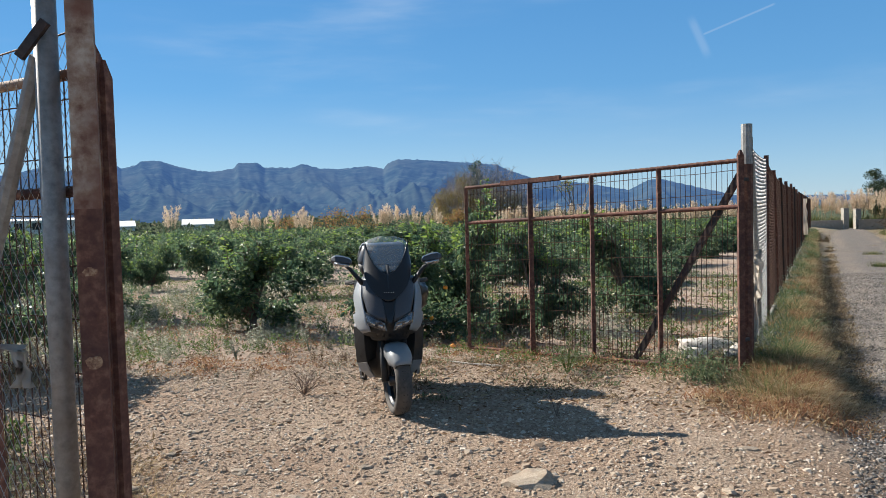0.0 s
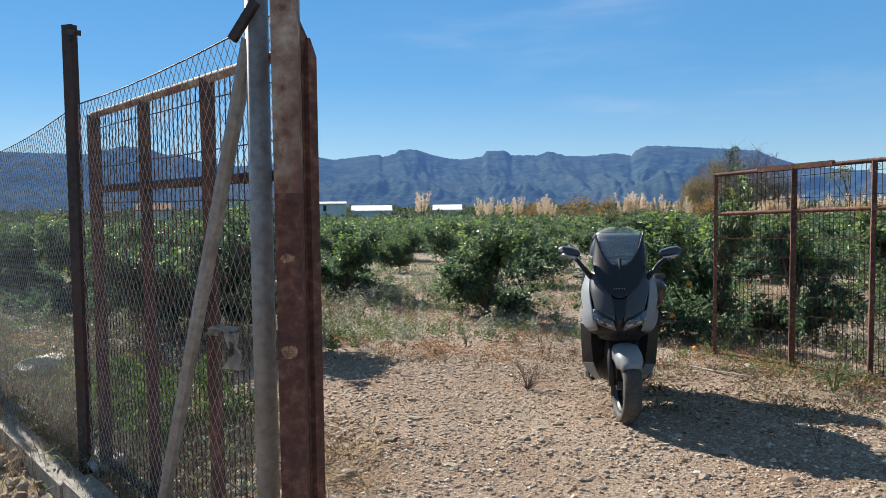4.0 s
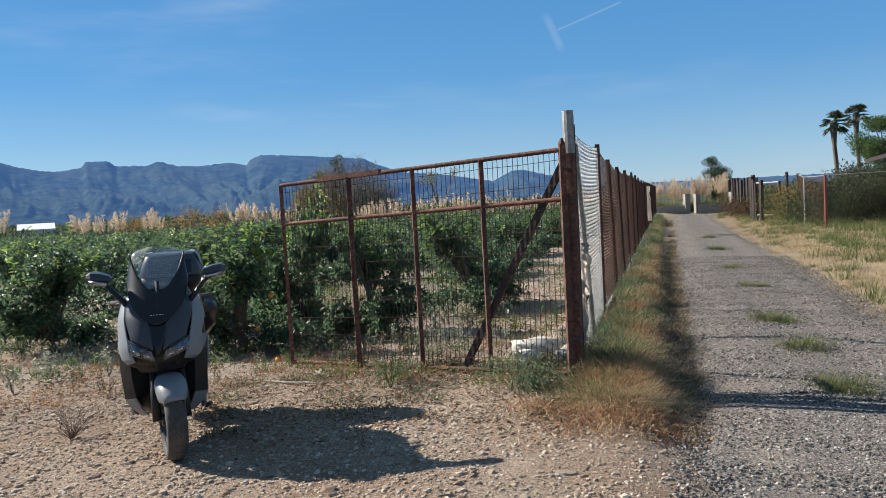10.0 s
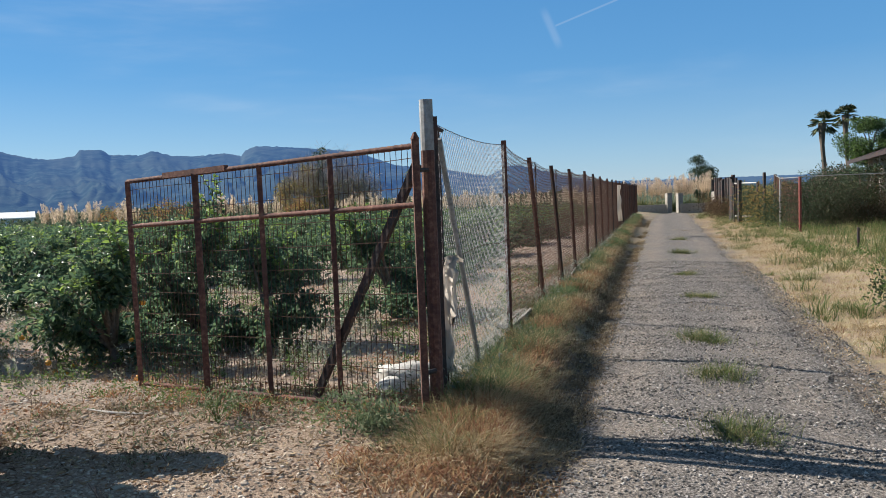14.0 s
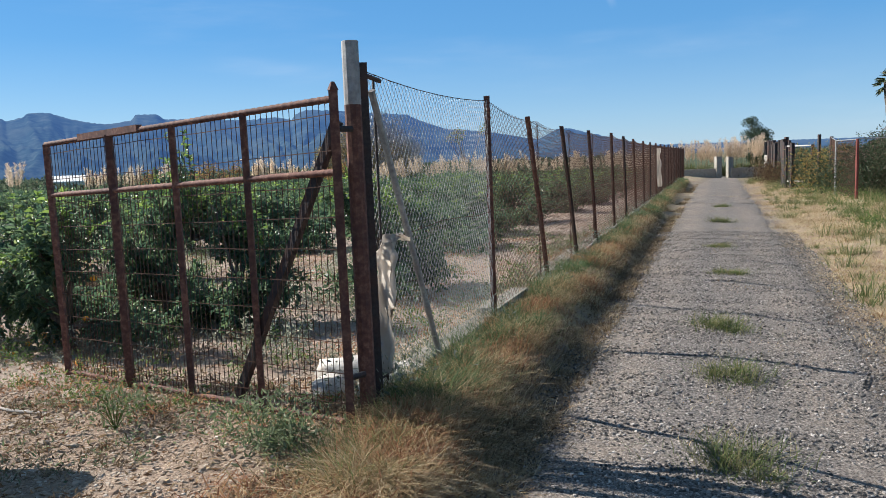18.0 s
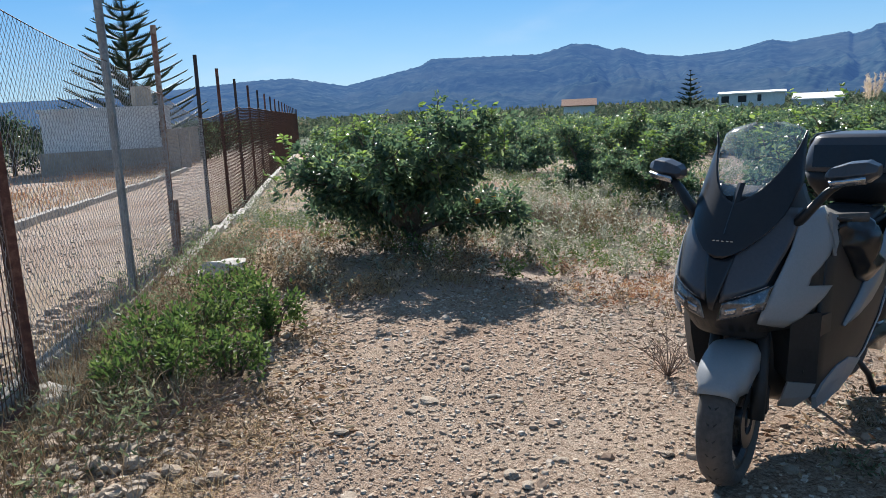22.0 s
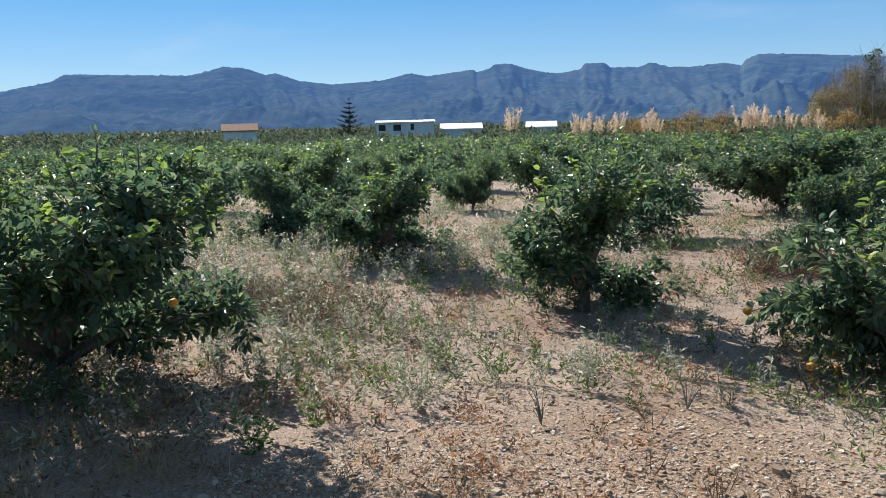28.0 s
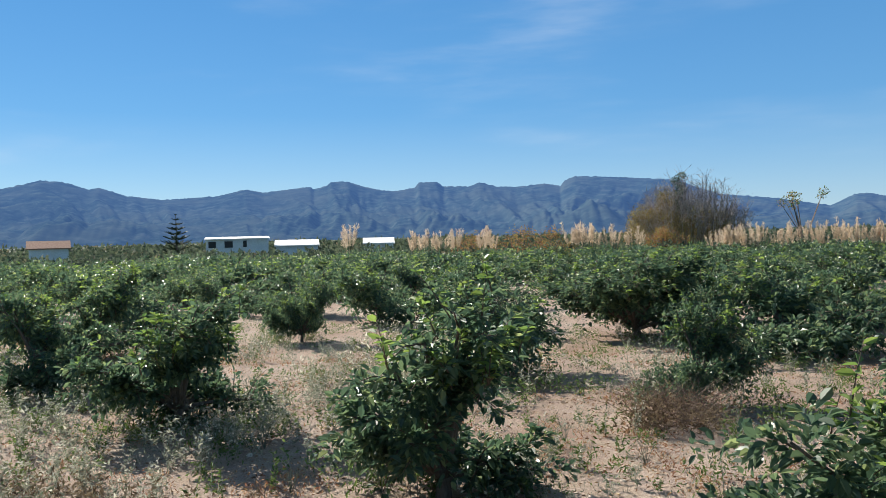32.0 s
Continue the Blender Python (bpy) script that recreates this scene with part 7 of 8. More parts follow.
litter_at = np.concatenate([scatter(26000, -14, 6, 7.4, 18, lambda x, y: np.clip(open_floor(x, y) + np.exp(-((y - 8.4 + 0.15 * np.maximum(0, -x - 2)) / 0.8) ** 2) * (x < 2), 0, 1) * (0.15 + 0.85 * blobby(x, y, 0.8, 3.0)), 62),
                            scatter(4200, -0.6, 3.2, 5.4, 8.6, lambda x, y: np.clip(0.1 + 0.9 * blobby(x, y, 1.5, 5.0), 0, 1) * smooth(5.4, 7.0, y + 0.35 * x), 68), strip(3500, CORNER, B, 1.5, 9, 0.0, 1.8, 63), strip(6000, GATE, A, -1.5, 16, -0.2, 1.1, 64, 1.4), scatter(2000, -6, 3.4, 2.5, 8.4, lambda x, y: 0.35 * blobby(x, y, 1.0, 2.0), 65)])
nrg = np.random.default_rng(66)
n_lit = len(litter_at)
v, f = leaves(np.stack([litter_at[:, 0], litter_at[:, 1], height(litter_at[:, 0], litter_at[:, 1]) + 0.006 + 0.012 * nrg.random(n_lit)], 1), np.stack([nrg.normal(size=n_lit), nrg.normal(size=n_lit), nrg.normal(0, 0.18, n_lit)], 1), 0.05 * nrg.uniform(0.5, 1.6, n_lit), 0.014 * nrg.uniform(0.5, 1.6, n_lit), nrg)
tagged(new("leaf_litter", arrays("leaf_litter", v, f, [LITTER])), "dead leaves and straw bits scattered on the soil", "litter", kind="stuff")

# larger stones: parts of the ground, five shapes
ROCKS = []
for k in range(6):
    bm = bmesh.new()
    bmesh.ops.create_icosphere(bm, subdivisions=2, radius=1.0)
    for vt in bm.verts:
        q = vt.co.normalized()
        cut = 0.7 + 0.38 * noise.noise(q * 1.4 + Vector((k * 7, 1, 2))) + 0.18 * noise.noise(q * 3.3 + Vector((k, 5, 2)))
        vt.co = Vector((q.x * 1.15, q.y * 0.85, q.z * 0.34)) * cut
    me = bpy.data.meshes.new("stone")
    bm.to_mesh(me)
    bm.free()
    me.materials.append(STONE)
    ROCKS.append(me)
ground_ob = bpy.data.objects["ground"]


def stone(x, y, size, k, turn, parent=None, sink=0.12, name="stone"):
    o = new(name, ROCKS[k % 6])
    o.location, o.rotation_euler, o.scale = (x, y, ground_z(x, y) + size * sink), (0, 0, turn), (size, size, size)
    if parent:
        o.parent = parent
    return o


nrg = np.random.default_rng(80)
xy = scatter(900, -7, 3.4, 2.4, 9.4, lambda x, y: bare(x, y) * 0.45, 81)[:230]
for k, (x, y) in enumerate(xy):
    stone(x, y, 0.018 + 0.045 * nrg.random() ** 2.6, k, nrg.uniform(0, 6.28), ground_ob)
for x, y, size, k in ((0.50, 4.42, 0.24, 0), (0.60, 8.64, 0.19, 1), (-1.95, 5.62, 0.085, 2), (-1.36, 4.75, 0.09, 3), (1.2, 7.3, 0.06, 4), (-0.9, 4.3, 0.08, 5), (2.0, 4.9, 0.09, 1), (-2.7, 4.9, 0.07, 2), (-0.2, 3.6, 0.07, 3)):
    o = stone(x, y, size, k, k * 1.3 + x, None, -0.04, "rock")
    tagged(o, "flat tan rock half sunk in the gravel", "rock", "loose rocks in the gateway")
for x, y, size, k, lab in ((-4.39, 5.60, 0.2, 3, "grey rock among the weeds by the fence"), (-3.4, 4.03, 0.2, 5, "pale rounded boulder at the fence foot"), (-6.25, 6.22, 0.36, 2, "large flat white stone behind the fence")):
    o = stone(x, y, size, k, k * 1.1, None, 0.3, "rock")
    if "white" in lab or "pale" in lab:
        o.data = o.data.copy()
        o.data.materials[0] = STONE_WHITE
    tagged(o, lab, "rock")


# ---- single plants ----
def leafy_bush(name, label, x, y, r, h, count, size, mats, seed, stems=9, young=0.25):
    nrg = np.random.default_rng(seed)
    rg = random.Random(seed)
    z = ground_z(x, y)
    t = thing(name, x, y, z, label, "bush")
    s = Shape()
    cl = []
    for k in range(stems):
        a, rr = rg.uniform(0, math.tau), r * math.sqrt(rg.random())
        tip = (x + math.cos(a) * rr, y + math.sin(a) * rr, z + h * rg.uniform(0.55, 0.95))
        s.tube([(x + 0.2 * math.cos(a) * rr, y + 0.2 * math.sin(a) * rr, z - 0.03), ((x + tip[0]) / 2 + rg.uniform(-0.05, 0.05), (y + tip[1]) / 2, z + h * 0.4), tip], [0.011, 0.008, 0.003], 4)
        for q in range(4):
            cl.append((tip[0] + rg.uniform(-0.1, 0.1) * r, tip[1] + rg.uniform(-0.1, 0.1) * r, z + (tip[2] - z) * (0.35 + 0.2 * q), 0.3 * r * rg.uniform(0.6, 1.1)))
    part("stem_tangle", s, BARK, t, kind="stuff")
    cl = np.array(cl)
    p = nrg.integers(0, len(cl), count)
    off = nrg.normal(size=(count, 3))
    off /= np.linalg.norm(off, axis=1, keepdims=True)
    off *= nrg.random((count, 1)) ** 0.5
    cen = cl[p, :3] + off * cl[p, 3:4]
    cen[:, 2] = np.maximum(cen[:, 2], z + 0.02)
    v, f = leaves(cen - np.array([x, y, z]), off + [0, 0, 0.35] + nrg.normal(size=(count, 3)) * 0.4, size * nrg.uniform(0.6, 1.2, count), size * 0.5, nrg)
    slot = (np.tile(nrg.random(count), 2) < young).astype(float)
    o = new("foliage", arrays("foliage", v, f, mats, slot))
    o.parent = t
    return t


NETTLE = leafy("nettle_leaf", [(0.0, (0.035, 0.065, 0.018)), (0.6, (0.075, 0.125, 0.03)), (1.0, (0.14, 0.19, 0.05))], 0.6, 0.3, 0.3)
for k, (x, y, r, h, n) in enumerate(((-3.85, 4.85, 0.36, 0.34, 900), (-3.3, 4.6, 0.32, 0.28, 700), (-4.15, 5.3, 0.28, 0.32, 600), (-3.75, 5.55, 0.22, 0.42, 520), (-3.15, 5.0, 0.24, 0.3, 480), (-4.9, 5.75, 0.35, 0.3, 600))):
    leafy_bush("nettle_bush", "green leafy nettle bush by the gate leaf", x, y, r, h * 1.05, int(n * 1.5), 0.05, [NETTLE, WEED_GREEN], 90 + k, 12, 0.25)
leafy_bush("low_bush", "low dark green bush in the roadside grass", 10.3, 10.0, 0.75, 0.75, 1700, 0.06, [LEAF_DARK, WEED_GREEN], 99, 14, 0.3)
leafy_bush("low_bush", "low dark green bush in the roadside grass", 11.1, 9.6, 0.5, 0.55, 900, 0.06, [LEAF_DARK, WEED_GREEN], 100, 10, 0.3)


def dry_sprig(name, label, x, y, r, h, count, seed, mat=TWIG, flat=0.0):
    rg = random.Random(seed)
    z = ground_z(x, y)
    t = thing(name, x, y, z, label, "dry plant")
    s = Shape()
    for k in range(count):
        a, rr = rg.uniform(0, math.tau), r * rg.uniform(0.3, 1)
        b0 = Vector((x, y, z)) + Vector((rg.uniform(-1, 1), rg.uniform(-1, 1), 0)) * r * flat
        tip = b0 + Vector((math.cos(a) * rr, math.sin(a) * rr, h * rg.uniform(0.3, 1)))
        mid = b0.lerp(tip, 0.5) + Vector((0, 0, h * 0.12))
        s.tube([b0, mid, tip], [0.0035, 0.0025, 0.001], 3)
        for q in range(3):
            e = mid.lerp(tip, rg.random()) + Vector((rg.uniform(-1, 1), rg.uniform(-1, 1), rg.uniform(0, 1))) * r * 0.3
            s.tube([mid.lerp(tip, rg.random() * 0.5), e], [0.002, 0.001], 3)
    part("brush", s, mat, t, kind="stuff")


dry_sprig("dry_sprig", "bare brown dry weed on the gravel", -1.35, 6.95, 0.28, 0.3, 26, 110)
dry_sprig("dry_sprig", "bare brown dry weed on the gravel", 0.86, 5.78, 0.1, 0.22, 8, 111)
dry_sprig("dry_sprig", "thin dry weed by the gate foot", 1.25, 7.62, 0.2, 0.35, 16, 112, WEED_GREEN)
dry_sprig("brush_pile", "low pile of cut grey brushwood in the orchard", -1.45, 15.7, 0.75, 0.5, 120, 113, TWIG, 0.5)
dry_sprig("brush_pile", "low pile of cut grey brushwood in the orchard", -6.7, 11.5, 0.6, 0.4, 80, 114, TWIG, 0.5)
for k in range(26):
    nx, ny = -6 + 7.5 * random.Random(300 + k).random(), 9.2 + 6 * random.Random(400 + k).random()
    dry_sprig("dry_sprig", "thin grey dry weed on the orchard soil", nx, ny, 0.16, 0.35, 9, 120 + k, WEED)
for k, (x, y) in enumerate(((-0.95, 12.05), (-0.75, 11.75), (-1.1, 11.3), (0.1, 10.2), (-0.9, 11.05))):
    o = new("fallen_orange", FRUIT)
    o.location = (x, y, ground_z(x, y) + 0.033)
    tagged(o, "ripe orange fallen on the soil", "fruit", "fallen oranges")
s = Shape()
s.tube([(0.05, 8.45, ground_z(0.05, 8.45) + 0.012), (0.3, 8.25, ground_z(0.3, 8.25) + 0.015), (0.62, 8.1, ground_z(0.62, 8.1) + 0.012)], [0.008, 0.011, 0.009], 6)
tagged(part("stick", s, STONE_WHITE), "bleached stick lying on the ground", "stick")
cover("dry_grass", "russet dead grass on the crown of the verge", "grass", WEED_RED, clumped(strip(110, GATE, A, -0.6, 40, 0.0, 0.6, 230, 1.7), 0.09, 60, 231), 0.2, 0.008, 1.0, 232)
# rubble and broken stone by the side fence
heap = scatter(300, -4.6, -3.2, 4.0, 5.4, lambda x, y: 0.35 + 0 * x, 241)
pebbles("rubble", "broken tan stones by the side fence", heap, 0.02, 0.07, PEBBLE, 242, 0.35, tall=0.5)
nrg = np.random.default_rng(243)
mound = nrg.normal(0, 1, (190, 2)) * [0.42, 0.26] + [-2.55, 4.02]
pile = thing("rubble_heap", -2.55, 4.02, ground_z(-2.55, 4.02), "heap of broken tan stones by the gate leaf", "rubble")
for k, (x, y) in enumerate(mound):
    size = 0.022 + 0.045 * nrg.random() ** 1.8
    o = stone(x, y, size, k, nrg.uniform(0, 6.28), None, 0.2 + 0.5 * nrg.random() * math.exp(-((x + 2.55) ** 2 + (y - 4.02) ** 2) / 0.12))
    o.scale.z = size * nrg.uniform(1.2, 1.8)
    o.location -= ORIGIN[pile]
    o.parent = pile
tussocks("dry_grass", "russet dead grass among the rubble", RUSSET, nrg.normal(0, 1, (16, 2)) * [0.5, 0.35] + [-2.5, 4.15], 0.15, 120, 0.0035, 244, 0.09, 1.2)
dry_sprig("dry_sprig", "tangle of dead twigs by the rubble heap", -2.75, 4.5, 0.4, 0.14, 50, 245, TWIG, 0.7)


# ---- beyond the orchard ----
def polar(az, dist, eye=(0.0, 0.0)):
    return eye[0] - dist * math.sin(radians(az)), eye[1] + dist * math.cos(radians(az))


def pampas_meshes(seed):
    nrg, rg = np.random.default_rng(seed), random.Random(seed)
    s = Shape()
    pv, pf, k0 = [], [], 0
    for k in range(11):
        a, lean = rg.uniform(0, math.tau), rg.uniform(0.2, 1.1)
        tip = Vector((math.cos(a) * lean, math.sin(a) * lean, rg.uniform(2.3, 3.2)))
        foot_p = Vector((math.cos(a) * 0.15, math.sin(a) * 0.15, 0))
        s.tube([foot_p, foot_p.lerp(tip, 0.6), tip], [0.012, 0.009, 0.005], 3)
        m = 70
        t = nrg.random(m)
        cen = np.array(foot_p.lerp(tip, 0.62))[None] + np.array(tip - foot_p)[None] * 0.42 * t[:, None]
        way = nrg.normal(size=(m, 3)) * 0.5 + [0.1, 0.1, 0.9]
        v, f = leaves(cen, way, 0.28, 0.035, nrg)
        pv.append(v)
        pf.append(f + k0)
        k0 += len(v)
    stem = bpy.data.meshes.new("pampas_stem")
    stem.from_pydata([tuple(p) for p in s.v], [], s.f)
    stem.materials.append(STRAW)
    plume = arrays("pampas_plume", np.concatenate(pv), np.concatenate(pf), [PLUME])
    n = 260
    a = nrg.uniform(0, math.tau, n)
    way = np.stack([np.cos(a), np.sin(a), nrg.uniform(0.6, 2.2, n)], 1)
    v, f = leaves(nrg.normal(0, 0.12, (n, 3)) * [1, 1, 0] + [0, 0, 0.02], way, nrg.uniform(0.8, 1.5, n), 0.03, nrg)
    blade = arrays("pampas_blade", v, f, [GRASS])
    return stem, plume, blade


PAMPAS = [pampas_meshes(500 + k) for k in range(4)]


def pampas(x, y, k, scale, turn, label="tall pampas grass with pale feathery plumes"):
    t = thing("pampas_grass", x, y, ground_z(x, y) - 0.02, label, "grass", "pampas grass beyond the orchard")
    t.scale, t.rotation_euler.z = (scale, scale, scale), turn
    for nm, me in zip(("stem", "plume", "blade"), PAMPAS[k % 4]):
        o = new(nm, me)
        o.parent = t


rg = random.Random(9)
spots = [(20.6, 66, 1.12), (15.6, 66, 0.92), (14.8, 67, 0.95), (13.6, 66, 0.9), (12.8, 66, 0.95), (10.7, 66, 1.0), (10.1, 68, 0.9), (4.2, 66, 1.05), (3.4, 66, 1.0), (2.6, 67, 1.0), (1.4, 66, 0.95), (-0.2, 66, 0.9)]
spots += [(-5.5 - 0.75 * k + rg.uniform(-0.3, 0.3), 66 + rg.uniform(-2, 3), rg.uniform(0.7, 1.0)) for k in range(23)]
for k, (az, d, sc) in enumerate(spots):
    x, y = polar(az, d, (-1, 4))
    if float(plan(x, y)[0]) < -1.5:
        pampas(x, y, k, sc, rg.uniform(0, 6.28))
for k in range(22):
    x, y = along(GATE, A, 51 + 0.6 * (k % 5), -4.5 + 0.5 * k)
    pampas(x, y + 2, k, rg.uniform(0.7, 0.9), rg.uniform(0, 6.28), "pale pampas grass behind the end wall")


def foliage_blob(nrg, clumps, count, size, mats, young, squash=0.8):
    cl = np.array(clumps)
    p = nrg.integers(0, len(cl), count)
    off = nrg.normal(size=(count, 3))
    off /= np.linalg.norm(off, axis=1, keepdims=True)
    off *= nrg.random((count, 1)) ** 0.5
    cen = cl[p, :3] + off * cl[p, 3:4] * [1, 1, squash]
    v, f = leaves(cen, off + nrg.normal(size=(count, 3)) * 0.6, size * nrg.uniform(0.6, 1.3, count), size * 0.5, nrg)
    return arrays("foliage", v, f, mats, (np.tile(nrg.random(count), 2) < young).astype(float))


def broad_tree(name, label, x, y, h, r, count, size, mats, seed, young=0.2, trunk=0.35, low=0.35):
    nrg, rg = np.random.default_rng(seed), random.Random(seed)
    z = ground_z(x, y)
    t = thing(name, x, y, z - 0.05, label, "tree")
    s = Shape()
    s.tube([(x, y, z - 0.1), (x + 0.05 * h * 0.2, y, z + h * low), (x, y, z + h * 0.7)], [trunk * 0.5, trunk * 0.4, trunk * 0.12], 8)
    clumps = []
    for k in range(26):
        a, q = rg.uniform(0, math.tau), rg.random()
        rr = r * math.sin(math.pi * (0.15 + 0.8 * q)) * rg.uniform(0.35, 0.9)
        c = (math.cos(a) * rr, math.sin(a) * rr, h * (low + (0.93 - low) * q), r * rg.uniform(0.2, 0.36))
        clumps.append(c)
        if k % 2 == 0:
            s.tube([(x, y, z + h * (low + 0.1 * q)), (x + c[0] * 0.5, y + c[1] * 0.5, z + c[2] * 0.85), (x + c[0], y + c[1], z + c[2])], [trunk * 0.18, trunk * 0.1, 0.02], 5)
    part("trunk", s, BARK, t)
    o = new("crown", foliage_blob(nrg, clumps, count, size, mats, young))
    o.parent = t
    return t


# the big half-bare bush on the far side, with an ivy-covered stem
bx, by = polar(-3.2, 88, (0, 0))
bz = ground_z(bx, by)
bush = thing("bare_bush", bx, by, bz, "large half-bare twiggy bush with an ivy-clad stem", "bush")
rg, nrg = random.Random(60), np.random.default_rng(60)
s = Shape()
OLIVE = leafy("olive_leaf", [(0.0, (0.1, 0.085, 0.04)), (0.5, (0.2, 0.165, 0.075)), (1.0, (0.33, 0.28, 0.14))], 0.8, 0.3, 0.1)
BUSH_TWIG = leafy("bush_twig", [(0.0, (0.18, 0.15, 0.13)), (0.5, (0.33, 0.28, 0.24)), (1.0, (0.46, 0.41, 0.36))], 0.9, 0.0, 0.1)
for k in range(300):
    a, rr = rg.uniform(0, math.tau), 6.2 * math.sqrt(rg.random())
    hh = 8.6 * math.sqrt(max(0.05, 1 - (rr / 7.2) ** 2)) * rg.uniform(0.7, 1.02)
    tip = Vector((bx + math.cos(a) * rr + rg.uniform(-0.4, 0.4), by + math.sin(a) * rr, bz + hh))
    root = Vector((bx + math.cos(a) * rr * 0.5, by + math.sin(a) * rr * 0.5, bz))
    mid = root.lerp(tip, 0.55) + Vector((math.cos(a), math.sin(a), 0)) * rr * 0.12
    s.tube([root, mid, tip], [0.03, 0.02, 0.01], 3)
    for q in range(14):
        b = mid.lerp(tip, rg.random())
        e = b + Vector((rg.uniform(-1, 1), rg.uniform(-1, 1), rg.uniform(-0.3, 1.2))) * 0.9
        s.tube([b, e], [0.014, 0.008], 3)
part("branch_tangle", s, BUSH_TWIG, bush, kind="stuff")
cl = []
for k in range(64):
    a, q = rg.uniform(0, math.tau), math.sqrt(rg.random())
    cl.append((6.0 * q * math.cos(a) - 0.6, 5.0 * q * math.sin(a), rg.uniform(0.3, 1.0) * (0.8 + 6.2 * math.sqrt(max(0, 1 - q * q))) * (1.0 if math.cos(a) < 0.2 else 0.75), 1.1))
o = new("foliage", foliage_blob(nrg, cl, 15000, 0.2, [OLIVE, AUTUMN], 0.35))
o.parent = bush
cl = [(-0.9 + rg.uniform(-0.5, 0.5), rg.uniform(-0.5, 0.5), 0.5 + 0.48 * k, 0.75 - 0.018 * k) for k in range(17)]
o = new("ivy", foliage_blob(nrg, cl, 2600, 0.2, [LEAF_DARK, LEAF], 0.4))
o.parent = bush
for az, d, h, r, sd in ((8.0, 72, 3.0, 3.0, 61), (6.2, 73, 2.9, 2.6, 62), (11.6, 74, 2.6, 2.6, 63), (-1.2, 74, 2.8, 2.4, 64)):
    x, y = polar(az, d)
    broad_tree("russet_shrub", "low russet shrub behind the orchard", x, y, h, r, 1300, 0.2, [AUTUMN, WEED_RED], sd, 0.4, 0.15, 0.1)
x, y = polar(-12.4, 84, (-1.9, 7.2))
sparse = thing("sapling", x, y, ground_z(x, y), "thin sparse sapling rising over the pampas grass", "tree")
s = Shape()
cl = []
rg = random.Random(71)
z = ground_z(x, y)
for k in range(9):
    tip = (x + rg.uniform(-2.2, 2.2), y + rg.uniform(-1, 1), z + rg.uniform(4.8, 6.2))
    s.tube([(x, y, z - 0.1), (x + (tip[0] - x) * 0.3, y, z + 2.5), tip], [0.06, 0.045, 0.015], 4)
    cl.append((tip[0] - x, tip[1] - y, tip[2] - z, 0.5))
part("branches", s, TWIG, sparse, kind="stuff")
o = new("foliage", foliage_blob(np.random.default_rng(71), cl, 420, 0.22, [AUTUMN, WEED_GREEN], 0.5))
o.parent = sparse


# hedges and woods beyond the orchard
# greyed greens: the distance haze is mixed into the leaf colour
FAR_LEAF = leafy("far_leaf", [(0.0, (0.045, 0.065, 0.045)), (0.5, (0.075, 0.1, 0.06)), (0.9, (0.11, 0.13, 0.08)), (1.0, (0.16, 0.14, 0.09))], 0.8, 0.25, 0.1)
for k, (d, top, size) in enumerate(((74, 0.3, 0.5), (92, 0.35, 0.55), (125, 0.55, 0.7), (165, 0.8, 0.9), (240, 1.1, 1.2))):
    nrg = np.random.default_rng(640 + k)
    n = 9000
    az = np.radians(nrg.uniform(-21, 100, n))
    dd = d + nrg.normal(0, 2.5, n)
    x, y = -dd * np.sin(az), dd * np.cos(az)
    lo = height(x, y)
    hi = top + 0.3 * np.sin(az * 61 + k) * np.sin(az * 37 + 2 * k) + 0.2 * np.sin(az * 173 + k)
    z = lo + (hi - lo) * nrg.random(n) ** 0.6
    ok = (plan(x, y)[0] < -2.0)
    cen = np.stack([x, y, z], 1)[ok]
    m = len(cen)
    v, f = leaves(cen, nrg.normal(size=(m, 3)), size * nrg.uniform(0.6, 1.4, m), size * 0.6, nrg)
    tagged(new("far_woods", arrays("far_woods", v, f, [FAR_LEAF])), "hazy green orchards and hedges across the valley", "woods", kind="stuff")


def fir(name, label, x, y, h, spread, tiers, seed):
    """A tiered conifer: whorls of upswept boughs with needled fronds."""
    rg = random.Random(seed)
    z = ground_z(x, y)
    t = thing(name, x, y, z - 0.05, label, "tree")
    s = Shape()
    s.tube([(x, y, z - 0.1), (x, y, z + h)], [h * 0.02, 0.03], 8)
    part("trunk", s, BARK, t)
    for k in range(tiers):
        q = k / (tiers - 1)
        zz = z + h * (0.12 + 0.86 * q)
        L = spread * (1 - q) ** 0.85 + 0.25
        s = Shape()
        n = 7 if q < 0.85 else 5
        for j in range(n):
            a = math.tau * (j + 0.5 * (k % 2)) / n + rg.uniform(-0.15, 0.15)
            go = Vector((math.cos(a), math.sin(a), 0))
            side = Vector((-go.y, go.x, 0))
            pts = [Vector((x, y, zz)) + go * L * f + Vector((0, 0, L * (0.10 * f + 0.24 * f * f))) for f in (0, 0.35, 0.7, 1.0)]
            s.tube(pts, [0.05, 0.04, 0.03, 0.01], 4)
            m = max(5, int(L / 0.2))
            for i in range(m):
                f = 0.25 + 0.75 * i / m
                b = Vector((x, y, zz)) + go * L * f + Vector((0, 0, L * (0.10 * f + 0.24 * f * f)))
                w = 0.42 * (1.1 - f * 0.6) * min(1, L / 1.6)
                for sg in (-1, 1):
                    e = b + side * sg * w + go * w * 0.7 + Vector((0, 0, w * 0.55))
                    s.tube([b, e], [0.045, 0.015], 3)
        part("bough_whorl", s, LEAF_DARK, t)
    return t


x, y = polar(73.6, 52, (0.56, 3.45))
fir("araucaria_tree", "tall dark tiered araucaria behind the white building", x, y, 11.4, 4.6, 17, 81)
x, y = polar(33.0, 112, (-1.5, 6))
